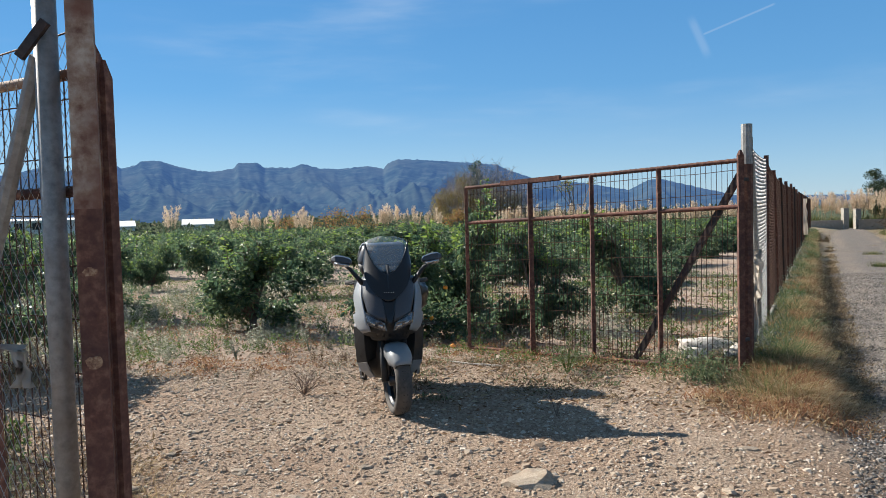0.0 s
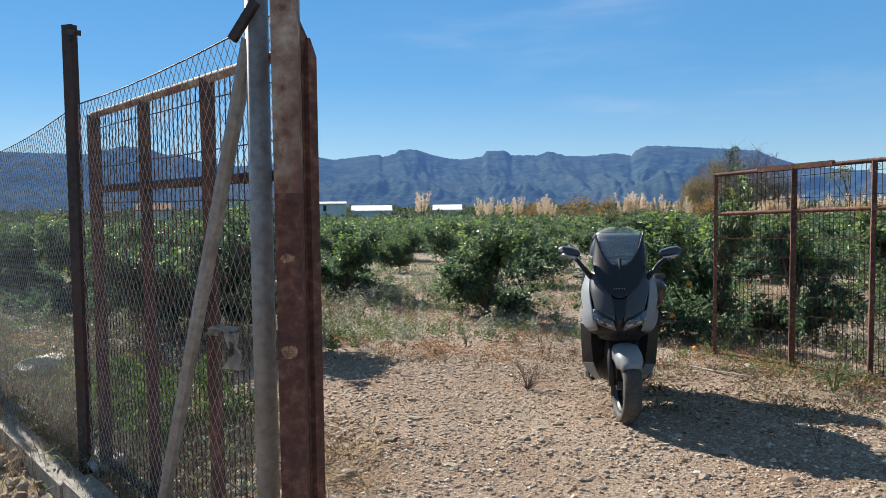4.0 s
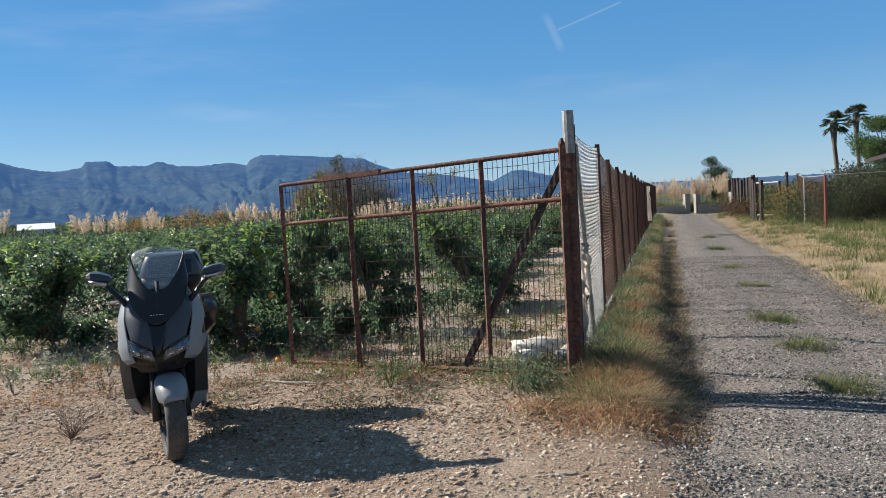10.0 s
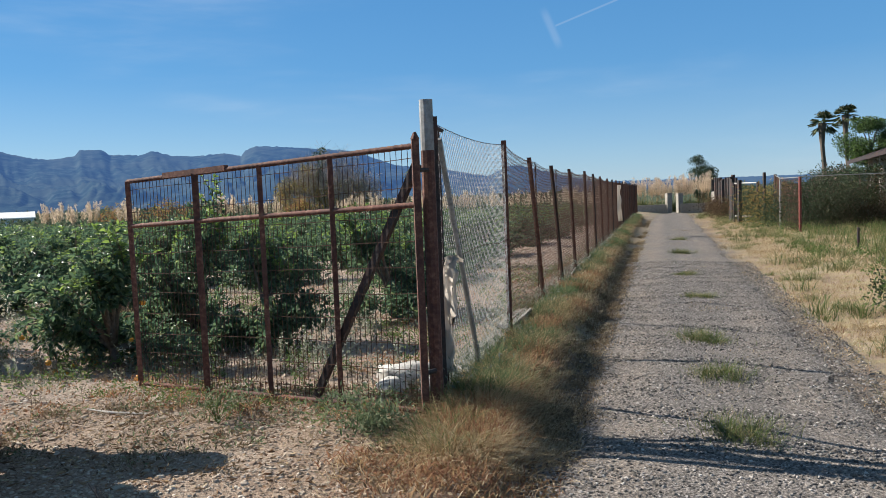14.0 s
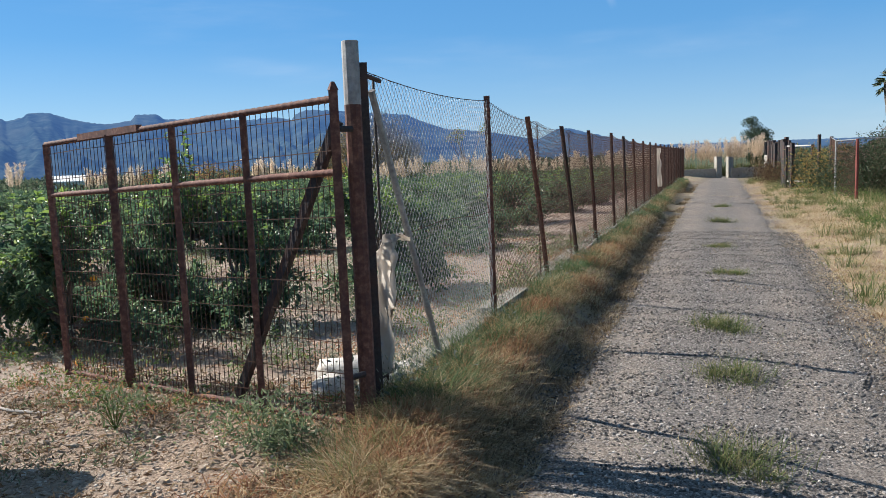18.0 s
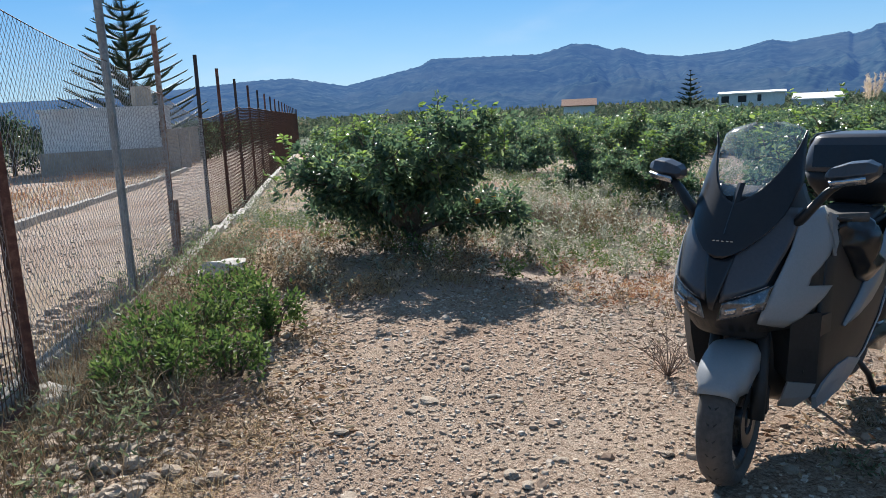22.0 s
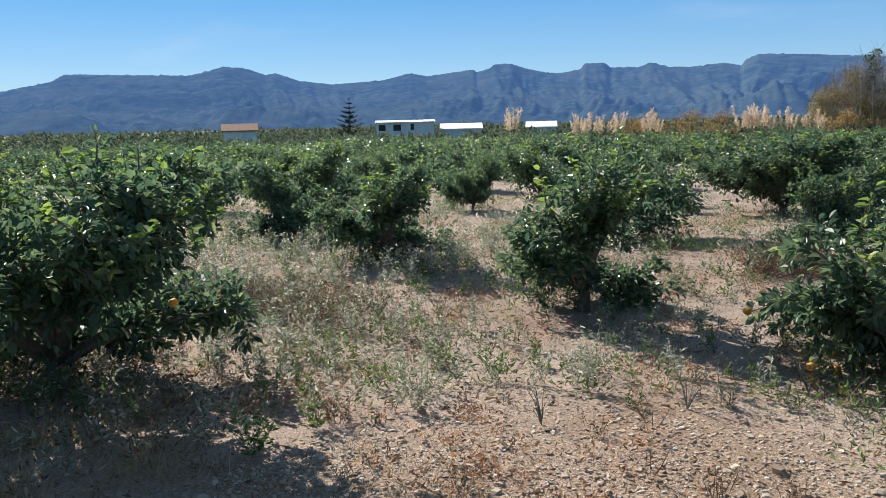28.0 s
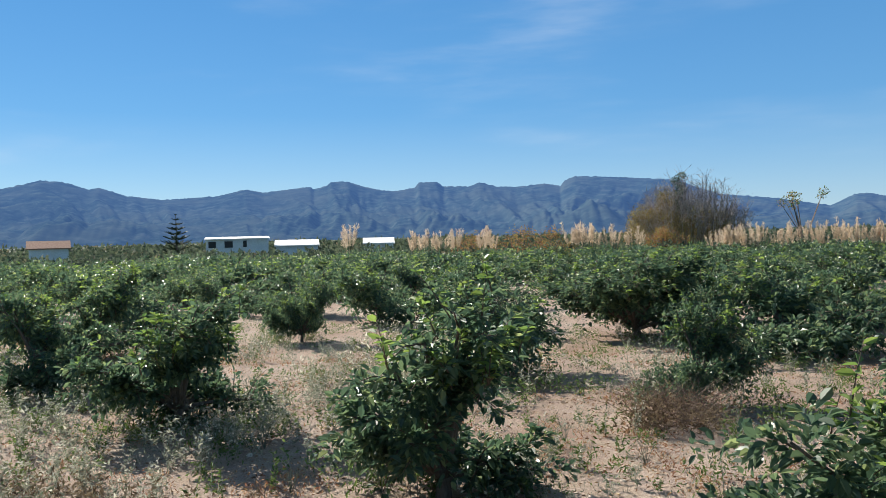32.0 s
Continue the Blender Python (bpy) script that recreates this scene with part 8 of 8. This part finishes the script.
fir("araucaria_tree", "small dark araucaria by the far white house", x, y, 6.6, 2.4, 9, 82)


def house(label, az0, az1, dist, eye, z_top, deep, material, roof="flat", openings=(), plinth=0.0):
    """A plain low house between two bearings: walls, roof, and openings with frames."""
    p, q = Vector((*polar(az0, dist, eye), 0)), Vector((*polar(az1, dist, eye), 0))
    mid = (p + q) / 2
    z0 = ground_z(mid.x, mid.y) - 0.3
    e = (q - p).normalized()
    back = Vector((-e.y, e.x, 0))
    if back.dot(mid - Vector((*eye, 0))) < 0:
        back = -back
    L = (q - p).length
    t = thing("house", mid.x, mid.y, z0 + 0.28, label, "house")
    rot = Matrix((e, back, Vector((0, 0, 1)))).transposed()
    zc = (z0 + z_top) / 2
    c = mid + back * deep / 2
    for nm, off, sx, sy in (("front_wall", back * 0.12, L, 0.24), ("back_wall", back * (deep - 0.12), L, 0.24), ("side_wall", -e * (L / 2 - 0.12) + back * deep / 2, 0.24, deep - 0.48), ("side_wall", e * (L / 2 - 0.12) + back * deep / 2, 0.24, deep - 0.48)):
        s = Shape()
        w = mid + off
        s.box(w.x, w.y, zc, sx, sy, z_top - z0, rot)
        part(nm, s, material, t)
    s = Shape()
    if roof == "shed":
        a, b = mid - e * (L / 2 + 0.2) - back * 0.3, mid + e * (L / 2 + 0.2) - back * 0.3
        up = Vector((0, 0, 0.3 if openings else 0.8))
        pts = [a + Vector((0, 0, z_top)), b + Vector((0, 0, z_top)), b + back * 4.2 + Vector((0, 0, z_top)) + up, a + back * 4.2 + Vector((0, 0, z_top)) + up]
        s.add(pts + [p_ - Vector((0, 0, 0.15)) for p_ in pts], [(0, 1, 2, 3), (7, 6, 5, 4), (0, 4, 5, 1), (1, 5, 6, 2), (2, 6, 7, 3), (3, 7, 4, 0)])
        part("roof", s, PLASTER, t, "white sheet roof sloping to the front")
    elif roof == "flat":
        s.box(c.x, c.y, z_top + 0.08, L + 0.3, deep + 0.3, 0.16, rot)
        part("roof", s, PLASTER, t, "flat pale roof slab")
    else:
        a, b = mid - e * (L / 2 + 0.3), mid + e * (L / 2 + 0.3)
        ra, rb = a + back * deep / 2, b + back * deep / 2
        hi = z_top + deep * 0.24
        pts = [(*(a - back * 0.3).to_2d(), z_top), (*(b - back * 0.3).to_2d(), z_top), (*rb.to_2d(), hi), (*ra.to_2d(), hi), (*(a + back * (deep + 0.3)).to_2d(), z_top), (*(b + back * (deep + 0.3)).to_2d(), z_top)]
        low = [(u, v, w - 0.14) for u, v, w in pts]
        s.add(pts + low, [(0, 1, 2, 3), (3, 2, 5, 4), (6, 9, 8, 7), (9, 10, 11, 8), (0, 6, 7, 1), (4, 5, 11, 10), (0, 3, 9, 6), (3, 4, 10, 9), (1, 7, 8, 2), (2, 8, 11, 5)])
        part("roof", s, ROOF_TILE, t, "brown tiled gable roof")
        for m in (a + e * 0.32, b - e * 0.32):
            s = Shape()
            tri = [(*m.to_2d(), z_top - 0.1), (*(m + back * deep).to_2d(), z_top - 0.1), (*(m + back * deep / 2).to_2d(), hi - 0.15)]
            s.add(tri + [(u + e.x * 0.1, v + e.y * 0.1, w) for u, v, w in tri], [(0, 1, 2), (5, 4, 3), (0, 3, 4, 1), (1, 4, 5, 2), (2, 5, 3, 0)])
            part("gable", s, material, t)
    for f, zz, ww, hh in openings:
        w = mid + e * (f - 0.5) * L - back * 0.02
        s = Shape()
        s.box(w.x, w.y, zz, ww, 0.06, hh, rot)
        win = part("window", s, GLOSS_BLACK, t, "dark window")
        s = Shape()
        for du, dw, su, sw in ((0, hh / 2 + 0.04, ww + 0.16, 0.08), (0, -hh / 2 - 0.04, ww + 0.16, 0.08), (ww / 2 + 0.04, 0, 0.08, hh), (-ww / 2 - 0.04, 0, 0.08, hh)):
            m = w + e * du - back * 0.01
            s.box(m.x, m.y, zz + dw, su, 0.08, sw, rot)
        part("frame", s, PLASTER, win)
    return t, mid, e, back, L


house("low white house with dark windows beyond the orchard", 30.9, 26.5, 110, (-1.2, 5.1), 2.0, 8, PLASTER, "shed", ((0.1, 1.2, 1.0, 0.9), (0.36, 1.2, 1.1, 0.9), (0.62, 1.25, 0.5, 0.9)))
house("long white shed beyond the orchard", 26.0, 22.9, 112, (-1.2, 5.1), 0.85, 8, PLASTER, "shed")
house("white shed roof seen over the orchard", 19.5, 17.3, 112, (-1.2, 5.1), 0.85, 8, PLASTER, "shed")
house("small white house with a brown tiled roof", 42.6, 40.2, 108, (-1.9, 7.2), 1.35, 4, PLASTER, "gable")
lh, lm, le, lb, ll = house("low white building beside the side lane", 79.6, 71.2, 40, (0.56, 3.45), 2.2, 5, PLASTER, "flat", ((0.93, 1.2, 0.35, 0.8),))
s = Shape()
c = lm + le * (ll * 0.3) + lb * 2
s.box(c.x, c.y, 2.85, 0.8, 0.8, 1.1)
part("chimney", s, PLASTER_TAN, lh, "broad pale chimney")
s = Shape()
c = lm - lb * 0.35
s.box(c.x, c.y, -0.35, ll + 0.4, 0.3, 1.3, Matrix((le, lb, Vector((0, 0, 1)))).transposed())
part("plinth", s, PLASTER_TAN, lh, "earth-brown base wall")
for az, d, h, r, sd in ((81.5, 42, 3.0, 1.8, 91), (84.5, 40, 3.2, 2.2, 92), (77.0, 58, 3.6, 2.0, 93), (69.5, 46, 2.4, 1.8, 94), (67.5, 60, 2.6, 2.4, 95)):
    x, y = polar(az, d, (0.56, 3.45))
    broad_tree("dark_tree", "dark round tree by the white building", x, y, h, r, 1500, 0.22, [LEAF_DARK, LEAF], sd, 0.3, 0.25, 0.15)
# far kerb of the side lane and its gate pillars
lane = thing("lane_kerb", *along(CORNER, B, 9, -4.6), ground_z(*along(CORNER, B, 9, -4.6)), "low dark kerb along the far side of the lane", "kerb")
for k in range(12):
    p = along(CORNER, B, 6 + 2.5 * k, -4.6)
    s = Shape()
    s.box(*p, ground_z(*p) + 0.02, 2.46, 0.2, 0.3, Matrix.Rotation(math.atan2(B[1], B[0]), 3, "Z"))
    part("kerb_block", s, CONCRETE, lane)
for t_, o_ in ((34, -5.0), (38, -5.2), (43, -5.5)):
    p = along(CORNER, B, t_, o_)
    s = Shape()
    s.box(*p, ground_z(*p) + 0.9, 0.5, 0.5, 2.0)
    s.box(*p, ground_z(*p) + 1.94, 0.6, 0.6, 0.1)
    tagged(part("gate_pillar", s, PLASTER_TAN), "tan rendered gate pillar by the lane", "pillar", "pillars along the lane")
cl = strip(500, CORNER, B, 4, 40, -9, -4.9, 130, 1.0)
cover("dry_grass", "bleached grass beyond the lane", "grass", STRAW, clumped(cl, 0.3, 16, 131), 0.22, 0.01, 0.8, 132)
bushy("dry_weeds", "brown dried scrub beyond the lane", WEED_RED, cl[::3], 0.35, 0.45, 40, 0.1, 133)

# ---- along the road's far side ----
def post_at(name, label, x, y, z1, r, mat, square=False, group=""):
    z = ground_z(x, y)
    s = Shape()
    if square:
        s.bar((x, y, z - 0.1), (x, y, z1), r * 2, r * 2)
    else:
        s.tube([(x, y, z - 0.1), (x, y, z1 - 0.02), (x, y, z1)], [r, r, r * 0.7], 10)
    return tagged(part(name, s, mat), label, "post", group)


post_at("steel_post", "short black steel post in the grass", 9.27, 7.98, 0.58, 0.032, DARK_STEEL)
post_at("steel_post", "small dark stake in the grass", 16.27, 18.75, 0.3, 0.035, DARK_STEEL)
slab = Shape()
slab.box(10.1, 8.95, ground_z(10.1, 8.95) + 0.07, 2.0, 0.9, 0.1, Matrix.Rotation(0.6, 3, "Z"))
tagged(part("concrete_slab", slab, CONCRETE, bevel=0.02), "pale broken concrete slab in the grass", "slab")
yard = thing("yard_fence", 19.55, 25.57, ground_z(19.55, 25.57), "chain-link yard fence with red-painted posts", "fence")
line = [(17.18, 16.36, 1.88), (17.94, 16.04, 1.88), (19.28, 17.87, 1.85), (19.55, 25.57, 1.74), (20.6, 28.2, 1.75), (22.08, 31.45, 2.03), (22.24, 30.89, 1.92), (22.82, 35.02, 1.64), (23.17, 33.58, 1.64), (24.5, 37.5, 1.9), (26.0, 40.5, 2.0), (27.6, 43.6, 2.0), (29.0, 46.6, 2.05), (30.5, 49.4, 2.05), (32.04, 51.82, 2.09), (34.28, 56.5, 2.1)]
RED = surface("red_paint", [(0.3, (0.12, 0.02, 0.016)), (0.6, (0.2, 0.045, 0.03))], 20, 0.7, 0.3, 0.002)
PALE = surface("pale_paint", [(0.3, (0.42, 0.4, 0.38)), (0.6, (0.6, 0.58, 0.55))], 14, 0.8, 0.3, 0.003, 0, 2, (0.3, 0.24, 0.2), 0.5)
for k, (x, y, z1) in enumerate(line):
    s = Shape()
    s.tube([(x, y, ground_z(x, y) - 0.1), (x, y, z1)], 0.05 if k in (0, 3) else 0.04 if k < 5 else 0.07, 8)
    part("post", s, RED if k in (0, 3) else GALV if k < 5 else DARK_STEEL, yard)
for a, b, c0, c1 in (((17.18, 16.36), (17.94, 16.04), 1.86, 1.86), ((17.94, 16.04), (20.6, 14.4), 1.86, 1.86), ((19.55, 25.57), (20.6, 28.2), 1.7, 1.7), ((20.6, 28.2), (22.24, 30.89), 1.7, 1.85), ((19.55, 25.57), (23.0, 24.0), 1.72, 1.72)):
    s = Shape()
    wires(s, a, b, ground_z(*a) + 0.05, ground_z(*b) + 0.05, c0, c1, 0.14, 0.2, 0.0035)
    part("netting", s, WIRE_RUST, yard)
    s = Shape()
    s.tube([(*a, c0 + 0.02), (*b, c1 + 0.02)], 0.016, 8)
    part("top_rail", s, GALV, yard)
s = Shape()
for a, b in (((22.82, 35.02, 1.6), (23.17, 33.58, 1.6)), ((22.82, 35.02, 0.0), (23.17, 33.58, 0.0))):
    s.tube([a, b], 0.035, 6)
part("gate_frame", s, PALE, yard, "pale tubular gate frame")
SCRUB = leafy("brown_scrub", [(0.0, (0.045, 0.028, 0.018)), (0.6, (0.09, 0.058, 0.036)), (1.0, (0.16, 0.12, 0.06))], 0.9, 0.15, 0.1)


def yard_hedge(label, a, b, n, tall, spread, per, size, mat, seed):
    """A dense ragged hedge between two places."""
    nrg = np.random.default_rng(seed)
    t = nrg.random(n)[:, None]
    bushy("hedge", label, mat, np.array([a]) * (1 - t) + np.array([b]) * t + nrg.normal(0, 0.3, (n, 2)), spread, tall, per, size, seed + 1)


yard_hedge("dense dark green hedge behind the yard fence", (20.6, 26.6), (23.6, 27.4), 36, 1.9, 0.4, 420, 0.11, LEAF_DARK, 800)
yard_hedge("dense dark green hedge behind the yard fence", (20.2, 27.6), (24.4, 36.5), 26, 1.5, 0.5, 230, 0.11, LEAF_DARK, 802)
yard_hedge("brown dried creeper screening the yard", (23.8, 26.4), (30.5, 22.0), 70, 2.1, 0.4, 330, 0.11, SCRUB, 804)
yard_hedge("yellowing shrubs behind the yard fence", (21.2, 29.8), (22.6, 33.0), 9, 1.6, 0.45, 220, 0.11, AUTUMN, 806)
yard_hedge("brown dried scrub along the post fence", (23.2, 36.0), (33.5, 56.0), 40, 1.1, 0.5, 160, 0.13, SCRUB, 808)
for k in range(16):
    q = k / 15
    post_at("fence_post", "rough dark timber post of the old fence", 22.6 + 11.2 * q + 0.25 * math.sin(k * 5.1), 34.2 + 21.5 * q, 1.75 + 0.35 * math.sin(k * 2.7) ** 2, 0.075, DARK_STEEL, True, "old posts along the road")
shed = thing("lean_to", 22.94, 24.94, ground_z(22.94, 24.94), "dark lean-to roof on white posts beside a house", "shed")
for x, y, z1, r in ((22.94, 24.94, 2.48, 0.16), (25.6, 28.6, 2.5, 0.15), (27.88, 31.73, 2.52, 0.16), (28.9, 33.2, 2.5, 0.1), (27.0, 24.0, 2.9, 0.12)):
    s = Shape()
    s.tube([(x, y, ground_z(x, y) - 0.1), (x, y, z1)], r, 12)
    part("post", s, PALE, shed, "white painted post")
s = Shape()
roof_pts = [(21.4, 23.6, 2.55), (29.2, 35.0, 2.5), (33.5, 32.0, 3.15), (26.5, 20.2, 3.3)]
n = 26
rings = []
for i in range(n * 2 + 1):
    q = i / (n * 2)
    a = Vector(roof_pts[0]).lerp(Vector(roof_pts[1]), q)
    b = Vector(roof_pts[3]).lerp(Vector(roof_pts[2]), q)
    w = 0.05 if i % 2 else -0.05
    rings.append([(a.x, a.y, a.z + w), (b.x, b.y, b.z + w), (b.x, b.y, b.z + w - 0.03), (a.x, a.y, a.z + w - 0.03)])
s.loft(rings)
part("roof_sheet", s, DARK_STEEL, shed, "dark corrugated roof sheet")
s = Shape()
s.bar((21.6, 23.8, 2.46), (29.0, 34.8, 2.42), 0.1, 0.14)
part("beam", s, DARK_STEEL, shed)
house("tan house with a white upper wall beside the road", -46.3, -55, 31, (2.46, 1.82), 3.2, 6, PLASTER_TAN, "flat", ((0.3, 1.0, 0.9, 1.2),))
s = Shape()
c = polar(-51.0, 34, (2.46, 1.82))
s.box(c[0], c[1], 3.95, 2.6, 2.6, 1.2)
tagged(part("roof_room", s, PLASTER, bevel=0.03), "white rendered roof room on the tan house", "room")
# hedge and trees behind the yard fence
for k in range(15):
    q = k / 14
    x, y = 24.0 + 13 * q + random.Random(k).uniform(-0.8, 0.8), 29.5 + 29 * q
    broad_tree("hedge_shrub", "dark overgrown shrub behind the yard fence", x, y, 1.5 + 0.6 * random.Random(k + 50).random(), 1.4, 1800, 0.11, [LEAF_DARK, AUTUMN if k % 3 == 0 else LEAF], 600 + k, 0.35, 0.12, 0.05)
for k, (x, y, h) in enumerate(((23.6, 27.5, 2.6), (24.8, 30.5, 2.7), (30.5, 29.5, 2.3), (31.5, 33.0, 2.4), (26.2, 28.8, 2.2), (27.6, 26.6, 2.1), (29.2, 27.4, 2.2), (22.4, 28.6, 1.9), (28.6, 31.2, 2.3), (33.5, 30.5, 2.2), (25.2, 25.6, 1.7))):
    broad_tree("hedge_shrub", "tall dark evergreen shrub behind the lean-to", x, y, h, 1.7, 5600, 0.11, [LEAF_DARK, TWIG if k % 2 else LEAF], 640 + k, 0.3, 0.15, 0.05)
x, y = 39.1, 67.3
broad_tree("pine_tree", "small dark pine at the bend of the road", x, y, 4.9, 2.0, 11000, 0.13, [LEAF_DARK, LEAF_DARK], 660, 0.2, 0.3, 0.2)
x, y = polar(-40.4, 72, (2.2, 1.8))
broad_tree("pine_tree", "round green umbrella pine behind the lean-to", x, y, 7.4, 2.8, 26000, 0.16, [LEAF_PINE, LEAF_DARK], 661, 0.35, 0.5, 0.45)


FROND = leafy("palm_frond", [(0.0, (0.04, 0.06, 0.025)), (0.7, (0.09, 0.115, 0.045)), (1.0, (0.2, 0.17, 0.09))], 0.6, 0.2, 0.3)


def palm(az, dist, eye, top, seed):
    x, y = polar(az, dist, eye)
    z = ground_z(x, y)
    t = thing("palm_tree", x, y, z - 0.05, "tall fan palm with a shaggy trunk", "tree", "palms behind the yard")
    s = Shape()
    n = 14
    s.tube([(x + 0.15 * math.sin(i * 0.4), y, z + (top - z - 0.6) * i / n) for i in range(n + 1)], [0.2 + 0.02 * (i % 2) + (0.2 * (i - n + 4) / 4 if i > n - 4 else 0) for i in range(n + 1)], 9)
    part("trunk", s, BARK, t)
    rg, nrg = random.Random(seed), np.random.default_rng(seed)
    for k in range(44):
        a, up = rg.uniform(0, math.tau), rg.uniform(-0.9, 1.45)
        go = Vector((math.cos(a) * math.cos(up), math.sin(a) * math.cos(up), math.sin(up)))
        s = Shape()
        c = Vector((x, y, top - 0.6))
        e = c + go * 0.8
        s.tube([c, e], [0.03, 0.02], 4)
        side = go.cross(Vector((0, 0, 1))).normalized()
        for j in range(9):
            f = (j - 4) / 4
            tip = e + (go * (1 - 0.45 * abs(f)) + side * f * 0.9 - Vector((0, 0, 0.25))) * 0.75
            s.tube([e, tip], [0.07, 0.015], 3)
        part("frond", s, FROND, t)


palm(-37.6, 84, (2.2, 1.8), 7.9, 701)
palm(-39.0, 98, (2.2, 1.8), 9.6, 702)
palm(-44.4, 98, (2.2, 1.8), 7.8, 703)
# the pine whose boughs reach over the grass
px, py = 16.8, 11.8
rg, nrg = random.Random(720), np.random.default_rng(720)
pine = thing("pine_tree", px, py, ground_z(px, py) - 0.05, "large bright green pine overhanging the roadside grass", "tree")
s = Shape()
s.tube([(px, py, -0.5), (px - 0.3, py + 0.1, 3), (px - 0.5, py + 0.1, 8.6)], [0.3, 0.24, 0.06], 10)
cl = []
for k in range(60):
    a, q = rg.uniform(0, math.tau), rg.random() ** 1.5
    rr = 2.7 * math.sin(math.pi * (0.32 + 0.75 * q)) * rg.uniform(0.4, 1.0)
    c = Vector((px + math.cos(a) * rr, py + math.sin(a) * rr, 2.7 + 6.0 * q))
    s.tube([(px - 0.3, py, c.z - 0.6), ((px + c.x) / 2, (py + c.y) / 2, c.z - 0.2), c], [0.06, 0.04, 0.015], 5)
    for j in range(5):
        cl.append((c.x - px + rg.uniform(-0.6, 0.6), c.y - py + rg.uniform(-0.6, 0.6), c.z + 0.5 - rg.random() * 0.7 - ORIGIN[pine].z - 0.5, 0.3))
part("trunk", s, BARK, pine)
needle_at = np.array(cl)[nrg.integers(0, len(cl), 70000)]
off = nrg.normal(size=(70000, 3)) * [1, 1, 0.7]
v, f = leaves(needle_at[:, :3] + off * needle_at[:, 3:4] * 0.55, off + [0, 0, 0.5] + nrg.normal(0, 0.5, (70000, 3)), 0.17 * nrg.uniform(0.6, 1.2, 70000), 0.026, nrg)
o = new("crown", arrays("crown", v, f, [LEAF_PINE]))
o.parent = pine
# end wall at the bend, with pillars
end = thing("boundary_wall", *along(GATE, A, 50, 1.0), ground_z(*along(GATE, A, 50, 1.0)), "low pale boundary wall with pillars at the bend", "wall")
for k, (o0, o1) in enumerate(((-3.5, -0.6), (-0.6, 2.0), (2.9, 5.2))):
    a, b = along(GATE, A, 49 + 0.5 * k, o0), along(GATE, A, 49.5 + 0.6 * k, o1)
    s = Shape()
    z = ground_z(*a)
    s.bar((*a, z + 0.3), (*b, z + 0.32), 0.2, 0.8)
    part("wall_panel", s, PLASTER_TAN, end)
for k, (o_, h) in enumerate(((-2.0, 1.2), (2.1, 1.5), (2.85, 1.45), (5.3, 1.4))):
    p = along(GATE, A, 49.6 + 0.5 * k, o_)
    s = Shape()
    s.box(*p, ground_z(*p) + h / 2, 0.36, 0.36, h)
    part("pillar", s, CONCRETE, end)

# ---- small things at the gate ----
def rag(name, label, pts, width, mat, seed, cat="plastic sheet"):
    """A crumpled strip hanging through the given points."""
    rg = random.Random(seed)
    s = Shape()
    rings = []
    pts = [Vector(p) for p in pts]
    m = 5
    for i in range(len(pts) * m - m + 1):
        k, f = divmod(i, m)
        p = pts[k] if k == len(pts) - 1 else pts[k].lerp(pts[k + 1], f / m)
        w = width * (0.7 + 0.5 * noise.noise(Vector((i * 0.35, seed, 0))))
        a = 0.8 * noise.noise(Vector((i * 0.25, 3, seed)))
        side = Vector((math.cos(a), math.sin(a), 0.25 * noise.noise(Vector((i * 0.4, 9, seed)))))
        ring_pts = []
        for j in range(7):
            g = j / 6 - 0.5
            ring_pts.append(p + side * w * g + Vector((0.035 * noise.noise(Vector((i * 0.5, j * 0.9, seed))), 0.05 * noise.noise(Vector((i * 0.5, j * 0.9, seed + 5))), 0)))
        rings.append(ring_pts)
    s.loft(rings, closed=False)
    return tagged(part(name, s, mat, smooth=True, thick=0.003), label, cat)


a = along(GATE, A, 0.24, 0.05)
rag("plastic_rag", "torn pale plastic sheet hanging on the fence", [(*along(GATE, A, 0.42, 0.03), 1.02), (*along(GATE, A, 0.3, 0.07), 1.06), (a[0], a[1], 0.9), (a[0] - 0.01, a[1], 0.5), (a[0] - 0.03, a[1] + 0.02, 0.12)], 0.17, PLASTIC_FILM, 3)
rag("plastic_rag", "scrap of pale plastic caught on the netting", [(*along(GATE, A, 0.26, 0.06), 1.0), (*along(GATE, A, 0.42, 0.05), 1.05), (*along(GATE, A, 0.62, 0.05), 0.98)], 0.12, PLASTIC_FILM, 8)
rag("plastic_rag", "torn sheet hanging far along the fence", [(*along(GATE, A, 24.0, 0.06), 1.7), (*along(GATE, A, 24.1, 0.08), 1.1), (*along(GATE, A, 24.3, 0.1), 0.3)], 0.3, PLASTIC_FILM, 5)
rag("cloth_rag", "pale rag tied to the end of the side fence", [(-1.84, 3.0, 0.97), (-1.78, 2.97, 1.02), (-1.68, 2.91, 1.0), (-1.66, 2.9, 0.86)], 0.09, PLASTIC_FILM, 6, "rag")
for k, (x, y, r) in enumerate(((2.88, 8.2, 0.3), (2.7, 7.95, 0.2), (3.1, 7.75, 0.24), (3.3, 8.05, 0.18))):
    o = stone(x, y, r, k + 1, k * 1.9, None, 0.25, "rubble_sack")
    o.scale = (r * 1.25, r * 1.1, r * 1.5)
    o.data = o.data.copy()
    o.data.polygons.foreach_set("use_smooth", [True] * len(o.data.polygons))
    o.data.materials[0] = STONE_WHITE
    tagged(o, "pale dusty rubble sack behind the gate post", "sack", "rubble heap behind the gate post")
